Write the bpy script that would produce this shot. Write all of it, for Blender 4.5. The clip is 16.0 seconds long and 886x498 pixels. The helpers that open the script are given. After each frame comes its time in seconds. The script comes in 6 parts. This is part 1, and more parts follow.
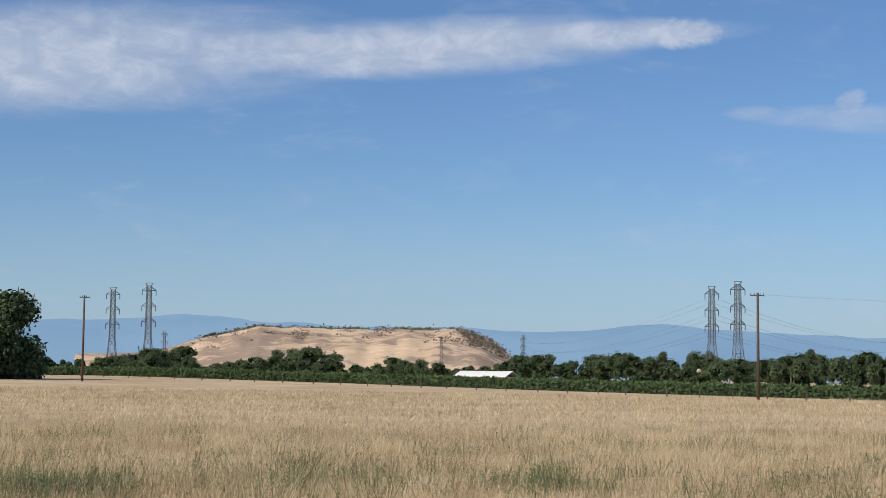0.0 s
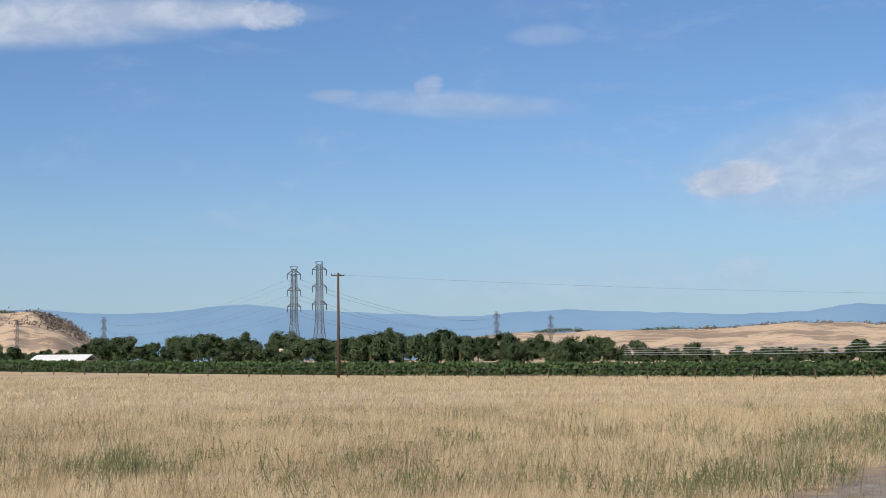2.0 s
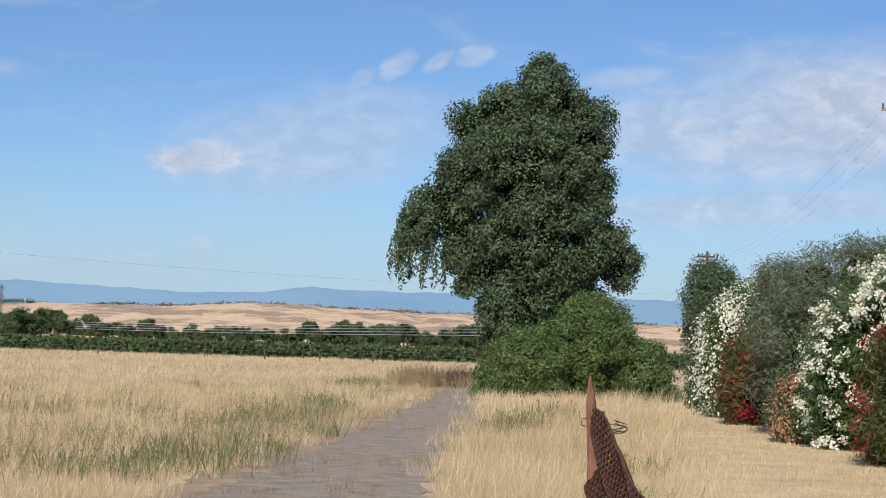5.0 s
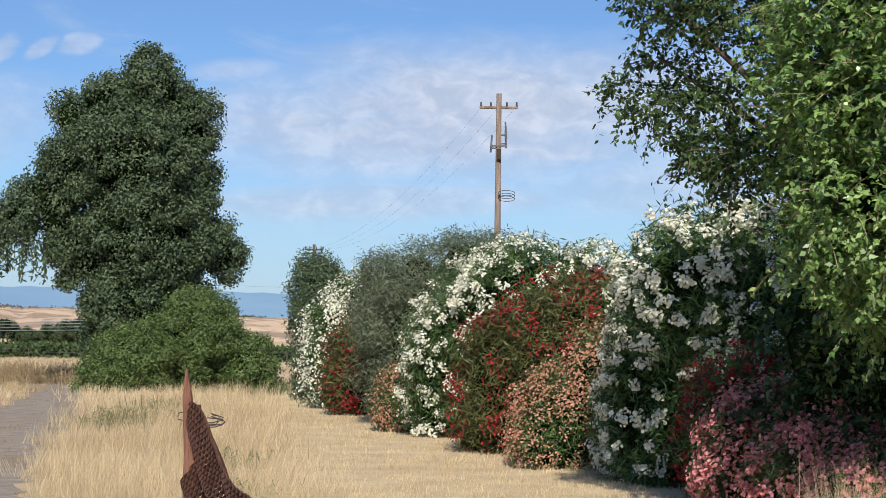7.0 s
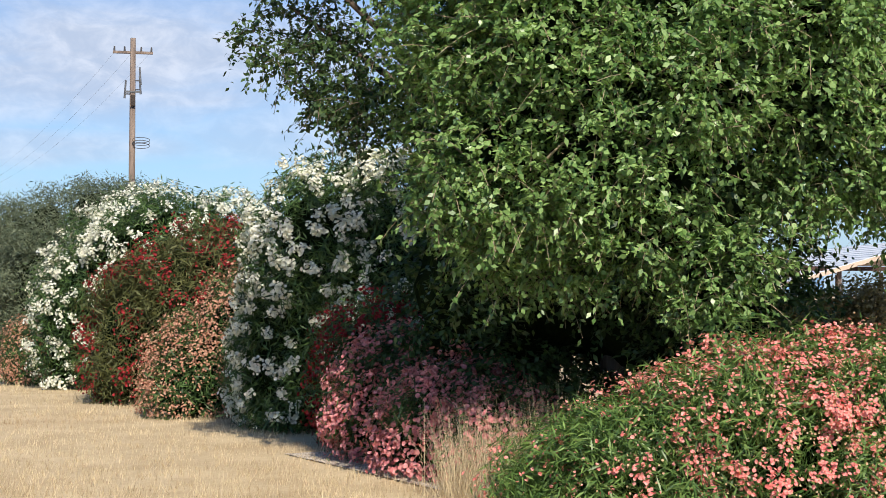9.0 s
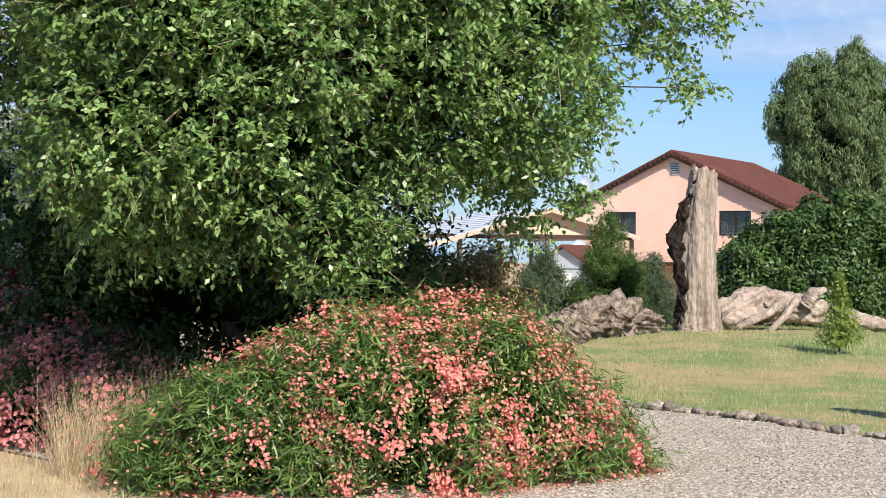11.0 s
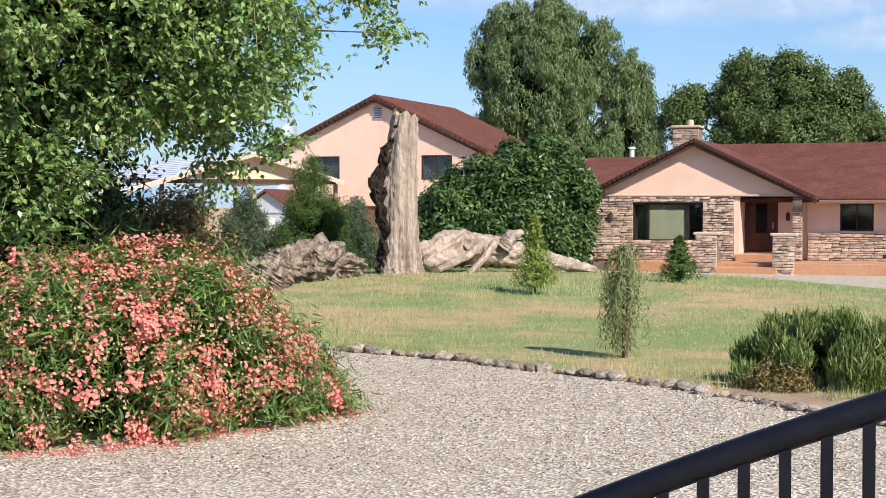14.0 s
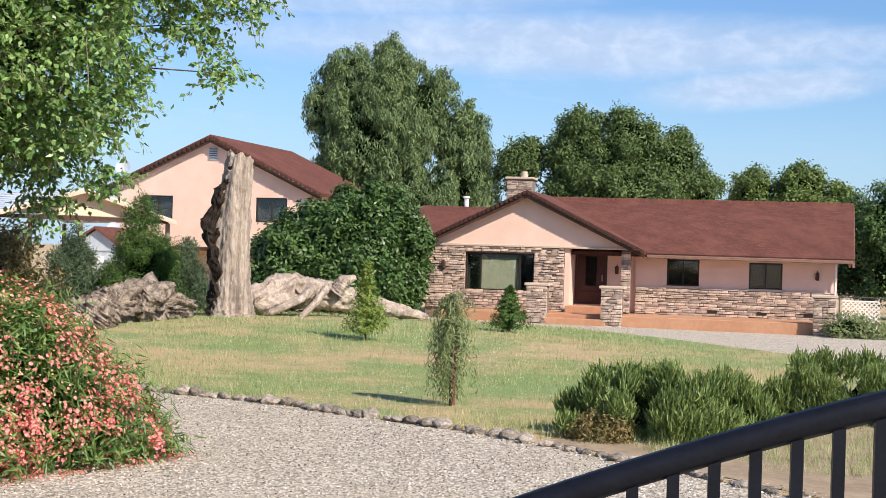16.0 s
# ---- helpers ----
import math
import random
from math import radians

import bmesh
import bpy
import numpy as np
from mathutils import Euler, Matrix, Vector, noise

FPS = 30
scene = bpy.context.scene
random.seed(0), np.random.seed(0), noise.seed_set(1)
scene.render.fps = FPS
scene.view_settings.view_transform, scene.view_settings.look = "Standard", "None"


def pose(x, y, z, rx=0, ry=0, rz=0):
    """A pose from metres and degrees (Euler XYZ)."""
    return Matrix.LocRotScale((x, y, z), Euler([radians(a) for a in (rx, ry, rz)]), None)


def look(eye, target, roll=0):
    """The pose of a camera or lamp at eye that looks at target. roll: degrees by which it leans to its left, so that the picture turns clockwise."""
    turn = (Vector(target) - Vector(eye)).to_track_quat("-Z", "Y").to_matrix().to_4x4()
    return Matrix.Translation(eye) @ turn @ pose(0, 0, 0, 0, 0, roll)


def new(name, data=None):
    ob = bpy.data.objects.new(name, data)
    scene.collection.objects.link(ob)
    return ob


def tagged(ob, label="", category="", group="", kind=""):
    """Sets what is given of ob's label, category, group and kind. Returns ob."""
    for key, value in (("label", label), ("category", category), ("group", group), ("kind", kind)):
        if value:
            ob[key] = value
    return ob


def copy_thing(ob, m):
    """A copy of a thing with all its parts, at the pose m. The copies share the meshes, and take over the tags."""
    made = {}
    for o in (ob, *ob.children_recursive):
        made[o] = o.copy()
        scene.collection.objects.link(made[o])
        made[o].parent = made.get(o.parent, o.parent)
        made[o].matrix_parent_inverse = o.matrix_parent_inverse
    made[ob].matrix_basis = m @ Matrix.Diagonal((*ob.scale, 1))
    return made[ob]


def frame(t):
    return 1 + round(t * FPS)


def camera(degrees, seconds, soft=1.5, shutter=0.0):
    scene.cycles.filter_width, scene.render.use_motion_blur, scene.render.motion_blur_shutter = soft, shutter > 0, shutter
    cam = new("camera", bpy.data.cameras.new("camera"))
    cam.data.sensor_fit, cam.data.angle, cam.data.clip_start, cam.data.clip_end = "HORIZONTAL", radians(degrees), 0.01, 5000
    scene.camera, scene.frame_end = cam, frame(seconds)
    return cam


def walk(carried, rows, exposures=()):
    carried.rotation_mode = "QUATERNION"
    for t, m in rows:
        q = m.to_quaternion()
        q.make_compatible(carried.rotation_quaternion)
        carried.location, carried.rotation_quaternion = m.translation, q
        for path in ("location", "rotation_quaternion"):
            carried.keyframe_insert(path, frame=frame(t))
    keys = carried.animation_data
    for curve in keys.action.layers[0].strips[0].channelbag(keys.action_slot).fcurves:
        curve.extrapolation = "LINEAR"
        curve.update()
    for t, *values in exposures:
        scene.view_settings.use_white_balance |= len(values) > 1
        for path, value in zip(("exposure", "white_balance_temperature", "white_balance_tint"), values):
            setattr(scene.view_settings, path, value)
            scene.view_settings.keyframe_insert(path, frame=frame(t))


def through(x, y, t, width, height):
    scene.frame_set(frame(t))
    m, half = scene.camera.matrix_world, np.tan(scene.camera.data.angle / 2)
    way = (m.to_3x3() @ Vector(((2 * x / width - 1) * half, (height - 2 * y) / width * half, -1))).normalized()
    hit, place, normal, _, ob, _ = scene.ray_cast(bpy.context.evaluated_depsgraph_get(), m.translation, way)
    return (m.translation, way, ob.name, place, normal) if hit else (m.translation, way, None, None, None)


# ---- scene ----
# camera: it turns at arm's length about a standing point
EYE_Z, ARM = 2.4, 0.5
TURN = """0.00 0.016 4.666 -0.614
0.50 2.773 4.490 -0.510
1.00 6.215 4.356 -0.614
1.50 10.824 4.433 -0.415
2.00 15.040 3.980 0.495
2.50 18.113 3.421 1.070
3.00 21.023 3.342 1.105
3.20 22.197 3.363 0.561
5.30 36.735 3.269 -1.300
5.50 38.308 3.222 -1.100
6.00 42.175 3.184 -0.955
6.50 45.277 3.271 -0.934
7.00 48.520 3.359 -0.805
7.50 53.409 3.246 -0.727
8.00 57.083 2.802 -0.760
8.50 59.288 2.177 -0.412
9.00 61.531 1.611 -0.209
9.50 65.794 1.346 -0.136
10.00 69.661 1.069 -0.306
12.30 80.446 -0.143 0.428
12.50 81.476 -0.204 0.601
13.00 83.101 -0.597 0.531
13.50 83.882 -1.223 0.535
14.00 85.459 -1.515 -0.043
14.50 87.754 -0.997 -1.145
15.00 90.069 -0.417 -1.187
15.50 91.054 -0.251 -0.874
16.00 91.411 0.231 -1.789"""
def from_turn(yaw, pitch, roll):
    a, p = radians(yaw), radians(pitch)
    eye = Vector((ARM * math.sin(a), ARM * math.cos(a), EYE_Z))
    way = Vector((math.sin(a) * math.cos(p), math.cos(a) * math.cos(p), math.sin(p)))
    return look(eye, eye + way, -roll)
ROWS = []
for line in TURN.strip().splitlines():
    t, yaw, pitch, roll = (float(w) for w in line.split())
    ROWS.append((t, from_turn(yaw, pitch, roll)))
cam = camera(31.242, 16.0, soft=0.8)
walk(cam, ROWS, exposures=[(0, -0.1), (3, 0.0), (6, 0.1), (10, 0.35), (16, 0.45)])

# ---- light ----
SUN_AZ, SUN_EL = 229.0, 38.0
sun = new("sun", bpy.data.lights.new("sun", "SUN"))
sun.data.energy, sun.data.angle, sun.data.color = 5.0, radians(0.6), (1.0, 0.90, 0.76)
sa, se = radians(SUN_AZ), radians(SUN_EL)
sun.matrix_world = look((0, 0, 60), Vector((0, 0, 60)) - Vector((math.sin(sa) * math.cos(se), math.cos(sa) * math.cos(se), math.sin(se))))

world = bpy.data.worlds.new("sky")
scene.world = world
world.use_nodes = True


class Net:
    """Short writing for node trees."""
    def __init__(self, tree):
        self.t = tree
        tree.nodes.clear()

    def n(self, kind, **inputs):
        node = self.t.nodes.new(kind)
        props = inputs.pop("props", {})
        if "operation" in props:
            node.operation, node.use_clamp = props["operation"], props["use_clamp"]
        if "interpolation_type" in props:
            node.interpolation_type = props["interpolation_type"]
        if "data_type" in props:
            node.data_type, node.blend_type = props["data_type"], props["blend_type"]
        for k, v in inputs.items():
            key = int(k[1:]) if k[0] == "i" and k[1:].isdigit() else k.replace("_", " ")
            self.link(v, node.inputs[key])
        return node

    def link(self, v, socket):
        if isinstance(v, bpy.types.NodeSocket):
            self.t.links.new(v, socket)
        elif isinstance(v, bpy.types.Node):
            self.t.links.new(v.outputs[0], socket)
        else:
            if socket.type == "RGBA" and len(v) == 3:
                v = (*v, 1)
            socket.default_value = v

    def math(self, op, a, b=0.0, clamp=False):
        return self.n("ShaderNodeMath", props={"operation": op, "use_clamp": clamp}, i0=a, i1=b).outputs[0]

    def ramp(self, fac, lo, hi):
        return self.n("ShaderNodeMapRange", props={"interpolation_type": "SMOOTHSTEP"}, i0=fac, i1=lo, i2=hi).outputs[0]

    def mix(self, fac, a, b, blend="MIX"):
        node = self.n("ShaderNodeMix", props={"data_type": "RGBA", "blend_type": blend})
        self.link(fac, node.inputs[0]), self.link(a, node.inputs[6]), self.link(b, node.inputs[7])
        return node.outputs[2]

    def noise(self, vec, scale, detail=4.0, rough=0.55, dist=0.0):
        return self.n("ShaderNodeTexNoise", Vector=vec, Scale=scale, Detail=detail, Roughness=rough, Distortion=dist).outputs[0]


def make_sky():
    w = Net(world.node_tree)
    sky = w.n("ShaderNodeTexSky")
    sky.sky_type, sky.sun_disc, sky.sun_elevation, sky.sun_rotation = "NISHITA", False, se, sa
    sky.altitude, sky.air_density, sky.dust_density, sky.ozone_density = 80.0, 1.0, 0.35, 3.0
    d = w.n("ShaderNodeTexCoord").outputs["Generated"]
    xyz = w.n("ShaderNodeSeparateXYZ", i0=d)
    az = w.math("MULTIPLY", w.math("ARCTAN2", xyz.outputs[0], xyz.outputs[1]), 57.2958)
    el = w.math("MULTIPLY", w.math("ARCSINE", xyz.outputs[2]), 57.2958)
    # wispy streaks: stretched noise in azimuth and elevation
    wisp_v = w.n("ShaderNodeCombineXYZ", i0=w.math("MULTIPLY", az, 0.16), i1=w.math("MULTIPLY", el, 0.62), i2=0.0)
    wisp = w.noise(wisp_v, 1.0, 7.0, 0.6, 0.9)
    puff_v = w.n("ShaderNodeCombineXYZ", i0=w.math("MULTIPLY", az, 0.7), i1=w.math("MULTIPLY", el, 1.2), i2=3.0)
    puff = w.noise(puff_v, 1.0, 6.0, 0.62, 0.4)
    total = None
    for (a, e, wa, we, tilt, soft, weight) in CLOUDS:
        da = w.math("SUBTRACT", az, a)
        de = w.math("SUBTRACT", w.math("SUBTRACT", el, e), w.math("MULTIPLY", da, tilt))
        q = w.math("ADD", w.math("POWER", w.math("ABSOLUTE", w.math("DIVIDE", da, wa)), 2.0),
                   w.math("POWER", w.math("ABSOLUTE", w.math("DIVIDE", de, we)), 2.0))
        field = w.math("SUBTRACT", 1.0, q)
        rough = puff if soft < 0.5 else wisp
        val = w.math("ADD", field, w.math("MULTIPLY", w.math("SUBTRACT", rough, 0.5), 2.2 - 0.9 * soft))
        m = w.math("MULTIPLY", w.ramp(val, -0.2 - 0.3 * soft, 0.5 + 0.7 * soft), weight)
        total = m if total is None else w.math("MAXIMUM", total, m)
    veil = w.math("MULTIPLY", w.ramp(w.math("ADD", wisp, w.math("MULTIPLY", w.math("SUBTRACT", puff, 0.5), 0.3)), 0.5, 0.8), 0.20)
    total = w.math("MAXIMUM", total, veil)
    body = w.mix(w.ramp(puff, 0.35, 0.75), (5.1, 6.1, 8.0), (7.3, 8.0, 9.5))
    clear = w.mix(1.0, sky.outputs[0], (0.79, 0.975, 1.235), "MULTIPLY")
    haze = w.math("MULTIPLY", w.math("SUBTRACT", 1.0, w.ramp(el, -1.0, 8.0)), 0.72)
    clear = w.mix(haze, clear, (4.6, 6.35, 8.4))
    colour = w.mix(total, clear, body)
    bg = w.n("ShaderNodeBackground", Color=colour, Strength=0.084)
    w.n("ShaderNodeOutputWorld", Surface=bg)


# azimuth, elevation, half width, half height (degrees), tilt, softness, weight
CLOUDS = [
    (-15, 11.0, 12, 1.9, 0.08, 1.0, 0.95), (-3, 11.8, 11, 1.05, 0.05, 0.9, 0.95), (5, 12.3, 6.5, 0.6, 0.03, 0.7, 0.9), (8.6, 12.4, 1.6, 0.55, 0, 0.4, 0.9),
    (14.5, 9.7, 0.6, 0.55, 0.3, 0.45, 0.5), (11.2, 9.5, 1.1, 0.28, 0, 0.8, 0.5), (15.5, 9.2, 4.5, 0.5, -0.05, 1.0, 0.45), (18.9, 11.6, 1.4, 0.4, 0, 0.9, 0.32),
    (25.6, 6.3, 2.0, 0.75, 0.1, 0.4, 0.95), (29.5, 7.0, 5.8, 2.0, 0.15, 1.0, 0.62), (32.6, 9.9, 0.8, 0.5, 0.5, 0.45, 0.55), (34.1, 10.1, 0.6, 0.34, 0.5, 0.45, 0.5),
    (35.4, 10.3, 0.8, 0.42, 0.2, 0.45, 0.5), (31.2, 9.3, 0.7, 0.4, 0.5, 0.45, 0.45), (25.8, 3.0, 1.1, 0.7, 0, 0.6, 0.35), (20, 2.5, 8, 0.6, 0, 1.0, 0.25),
    (50, 8.3, 12, 2.7, 0.06, 1.0, 1.0), (46, 5.1, 7.5, 0.8, 0.03, 1.0, 0.7), (58, 6.0, 7, 1.6, 0, 1.0, 0.6), (41, 9.6, 2, 0.5, 0.1, 0.7, 0.5),
    (96, 7.7, 14, 1.2, 0, 1.0, 0.75), (103, 6.3, 4.5, 0.8, 0.08, 0.9, 0.75), (88, 9.5, 9, 1.2, 0.02, 1.0, 0.6), (76, 9.5, 6, 1.2, 0, 1.0, 0.4),
]
make_sky()

# ---- terrain ----
def P(az, dist, z=0.0):
    """A place from its bearing in degrees, its distance and its height."""
    return Vector((dist * math.sin(radians(az)), dist * math.cos(radians(az)), z))


def gz(x, y):
    """Height of the ground: a slow rise to the far field, a low mound on the lawn."""
    u = min(max(-0.69 * x + 0.72 * y, 40.0), 262.0) - 40.0
    return 2.1 * (u / 216.0) ** 2 + 0.46 * math.exp(-((x - 46.0) ** 2 + (y - 4.0) ** 2) / 98.0)


def gz_np(x, y):
    u = np.clip(-0.69 * x + 0.72 * y, 40.0, 262.0) - 40.0
    return 2.1 * (u / 216.0) ** 2 + 0.46 * np.exp(-((x - 46.0) ** 2 + (y - 4.0) ** 2) / 98.0)


def G(az, dist, up=0.0):
    p = P(az, dist)
    p.z = gz(p.x, p.y) + up
    return p


# ---- materials ----
def material(name):
    m = bpy.data.materials.new(name)
    m.use_nodes = True
    return m, Net(m.node_tree)


def finish(net, colour, rough=0.8, bump=None, strength=0.3, dist=0.02, metal=0.0, spec=0.3, extra=None):
    ins = dict(Base_Color=colour, Roughness=rough, Metallic=metal)
    b = net.n("ShaderNodeBsdfPrincipled", **ins)
    b.inputs["Specular IOR Level"].default_value = spec
    if bump is not None:
        net.link(net.n("ShaderNodeBump", Strength=strength, Distance=dist, Height=bump), b.inputs["Normal"])
    net.n("ShaderNodeOutputMaterial", Surface=b)
    return b


def plain(name, c1, c2, scale=6.0, rough=0.7, bump=0.3, dist=0.01, metal=0.0, fine=8.0, spec=0.3, stretch=(1, 1, 1), vary=0.0):
    """Two colours mixed by coarse and fine noise, with relief; vary: change from piece to piece."""
    m, s = material(name)
    v = s.n("ShaderNodeMapping", Vector=s.n("ShaderNodeTexCoord").outputs["Object"], Scale=stretch)
    big, small = s.noise(v, scale, 5.0), s.noise(v, scale * fine, 4.0)
    f = s.math("ADD", s.math("MULTIPLY", big, 0.65), s.math("MULTIPLY", small, 0.35))
    c = s.mix(s.ramp(f, 0.32, 0.68), c1, c2)
    if vary:
        r = s.n("ShaderNodeObjectInfo").outputs["Random"]
        isl = s.n("ShaderNodeNewGeometry").outputs["Random Per Island"]
        k = s.math("ADD", s.math("MULTIPLY", s.math("FRACT", s.math("ADD", r, isl)), 2 * vary), 1.0 - vary)
        c = s.mix(1.0, c, s.n("ShaderNodeCombineColor", i0=k, i1=k, i2=k).outputs[0], "MULTIPLY")
    finish(s, c, rough, f, bump, dist, metal, spec)
    return m


def leafy(name, c1, c2, through=0.35, rough=0.5, scale=0.5, spec=0.25):
    """Leaves: colour changes leaf by leaf and limb by limb, light shines through."""
    m, s = material(name)
    isl = s.n("ShaderNodeNewGeometry").outputs["Random Per Island"]
    big = s.noise(s.n("ShaderNodeTexCoord").outputs["Object"], scale, 3.0)
    f = s.math("ADD", s.math("MULTIPLY", isl, 0.6), s.math("MULTIPLY", big, 0.5))
    c = s.mix(s.math("POWER", s.ramp(f, 0.1, 1.0), 1.3), c1, c2)
    b = s.n("ShaderNodeBsdfPrincipled", Base_Color=c, Roughness=rough)
    b.inputs["Specular IOR Level"].default_value = spec
    tr = s.n("ShaderNodeBsdfTranslucent", Color=s.mix(1.0, c, (1.0, 1.0, 0.55), "MULTIPLY"))
    s.n("ShaderNodeOutputMaterial", Surface=s.n("ShaderNodeMixShader", i0=through, i1=b, i2=tr))
    return m


def straw():
    """Dry grass blades: tone changes blade by blade, tuft by tuft and in wide drifts."""
    m, s = material("straw_blades")
    pos = s.n("ShaderNodeNewGeometry").outputs["Position"]
    isl = s.n("ShaderNodeNewGeometry").outputs["Random Per Island"]
    f = s.math("ADD", s.math("MULTIPLY", isl, 0.42), s.math("ADD", s.math("MULTIPLY", s.noise(pos, 0.9, 3.0), 0.45), s.math("MULTIPLY", s.noise(pos, 0.09, 4.0), 0.35)))
    c = s.mix(s.ramp(f, 0.28, 0.92), (0.33, 0.248, 0.145), (0.82, 0.695, 0.465))
    c = s.mix(s.math("MULTIPLY", s.ramp(s.noise(pos, 0.16, 4.0), 0.54, 0.70), 0.55), c, (0.36, 0.245, 0.145))
    b = s.n("ShaderNodeBsdfPrincipled", Base_Color=c, Roughness=0.7)
    b.inputs["Specular IOR Level"].default_value = 0.1
    tr = s.n("ShaderNodeBsdfTranslucent", Color=c)
    s.n("ShaderNodeOutputMaterial", Surface=s.n("ShaderNodeMixShader", i0=0.3, i1=b, i2=tr))
    return m


def ground_field():
    m, s = material("dry_field")
    pos = s.n("ShaderNodeNewGeometry").outputs["Position"]
    a, b, c = s.noise(pos, 0.05, 5.0), s.noise(pos, 0.5, 5.0), s.noise(pos, 9.0, 4.0)
    f = s.math("ADD", s.math("MULTIPLY", a, 0.5), s.math("ADD", s.math("MULTIPLY", b, 0.3), s.math("MULTIPLY", c, 0.2)))
    col = s.mix(s.ramp(f, 0.36, 0.64), (0.40, 0.30, 0.185), (0.58, 0.455, 0.30))
    col = s.mix(s.math("MULTIPLY", s.ramp(s.noise(pos, 0.11, 4.0), 0.55, 0.72), 0.5), col, (0.30, 0.20, 0.10))
    finish(s, col, 0.9, c, 0.5, 0.04, spec=0.1)
    return m


def gravel(name, light, dark, stone=26.0, patch=(0.33, 0.25, 0.15)):
    m, s = material(name)
    pos = s.n("ShaderNodeNewGeometry").outputs["Position"]
    vor = s.n("ShaderNodeTexVoronoi", Vector=pos, Scale=stone)
    tone = s.n("ShaderNodeSeparateColor", i0=vor.outputs["Color"]).outputs[0]
    col = s.mix(tone, dark, light)
    col = s.mix(s.math("MULTIPLY", s.ramp(s.noise(pos, 0.35, 5.0), 0.48, 0.75), 0.75), col, patch)
    col = s.mix(s.math("MULTIPLY", s.ramp(s.noise(pos, 1.6, 4.0), 0.5, 0.8), 0.35), col, dark)
    finish(s, col, 0.85, vor.outputs["Distance"], 0.8, 0.03, spec=0.05)
    return m


def track_dirt():
    m, s = material("track_gravel")
    pos = s.n("ShaderNodeNewGeometry").outputs["Position"]
    a, b, c = s.noise(pos, 0.35, 5.0), s.noise(pos, 2.2, 5.0), s.noise(pos, 30.0, 4.0, 0.7)
    f = s.math("ADD", s.math("MULTIPLY", b, 0.35), s.math("MULTIPLY", c, 0.65))
    col = s.mix(s.ramp(f, 0.36, 0.64), (0.20, 0.172, 0.145), (0.39, 0.345, 0.295))
    col = s.mix(s.math("MULTIPLY", s.ramp(s.math("ADD", s.math("MULTIPLY", a, 0.6), s.math("MULTIPLY", b, 0.4)), 0.55, 0.64), 0.75), col, (0.32, 0.22, 0.125))
    finish(s, col, 1.0, c, 0.7, 0.03, spec=0.0)
    return m


def lawn_ground():
    m, s = material("lawn_turf")
    pos = s.n("ShaderNodeNewGeometry").outputs["Position"]
    a, b, c = s.noise(pos, 0.16, 4.0), s.noise(pos, 0.9, 5.0), s.noise(pos, 14.0, 4.0)
    green = s.mix(c, (0.13, 0.20, 0.07), (0.28, 0.36, 0.15))
    dry = s.mix(c, (0.36, 0.255, 0.14), (0.55, 0.41, 0.25))
    f = s.math("ADD", s.math("MULTIPLY", a, 0.7), s.math("MULTIPLY", b, 0.4))
    finish(s, s.mix(s.ramp(s.math("ADD", f, s.math("MULTIPLY", s.math("SUBTRACT", c, 0.5), 0.25)), 0.47, 0.66), green, dry), 0.9, c, 0.6, 0.04, spec=0.1)
    return m


def hill_rock():
    m, s = material("tan_hill")
    pos = s.n("ShaderNodeNewGeometry").outputs["Position"]
    a = s.noise(pos, 0.010, 6.0, 0.6)
    b = s.noise(pos, 0.045, 6.0, 0.65)
    col = s.mix(s.ramp(b, 0.35, 0.7), (0.55, 0.40, 0.27), (0.70, 0.55, 0.39))
    rocky = s.ramp(s.math("ADD", s.math("MULTIPLY", a, 0.6), s.math("MULTIPLY", b, 0.45)), 0.50, 0.56)
    col = s.mix(s.math("MULTIPLY", rocky, 0.65), col, (0.17, 0.13, 0.115))
    finish(s, col, 0.95, b, 0.6, 4.0, spec=0.05)
    return m


def mountain_haze():
    m, s = material("distant_mountain_haze")
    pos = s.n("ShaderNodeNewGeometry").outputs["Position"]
    # aerial haze is painted: the ridge emits this blue by itself
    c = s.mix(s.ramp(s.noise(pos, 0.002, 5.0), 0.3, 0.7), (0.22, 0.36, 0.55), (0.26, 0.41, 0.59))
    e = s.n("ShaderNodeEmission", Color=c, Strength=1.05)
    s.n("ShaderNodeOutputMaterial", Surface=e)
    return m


def shingles():
    m, s = material("brown_shingles")
    v = s.n("ShaderNodeTexCoord").outputs["Object"]
    brick = s.n("ShaderNodeTexBrick", Vector=v, Scale=3.0, Color1=(0.125, 0.048, 0.037), Color2=(0.18, 0.070, 0.052), Mortar=(0.06, 0.025, 0.02), Mortar_Size=0.03)
    n = s.noise(v, 1.2, 5.0)
    col = s.mix(s.math("MULTIPLY", s.ramp(n, 0.4, 0.75), 0.5), brick.outputs[0], (0.21, 0.085, 0.064))
    finish(s, col, 0.85, s.noise(v, 18.0), 0.4, 0.01, spec=0.2)
    return m


def glass_pane():
    m, s = material("window_glass")
    g = s.n("ShaderNodeBsdfGlossy", Color=(0.9, 0.95, 1.0), Roughness=0.02)
    t = s.n("ShaderNodeBsdfTransparent", Color=(0.75, 0.8, 0.8))
    fr = s.n("ShaderNodeFresnel", IOR=1.5).outputs[0]
    s.n("ShaderNodeOutputMaterial", Surface=s.n("ShaderNodeMixShader", i0=s.math("ADD", fr, 0.01), i1=t, i2=g))
    return m


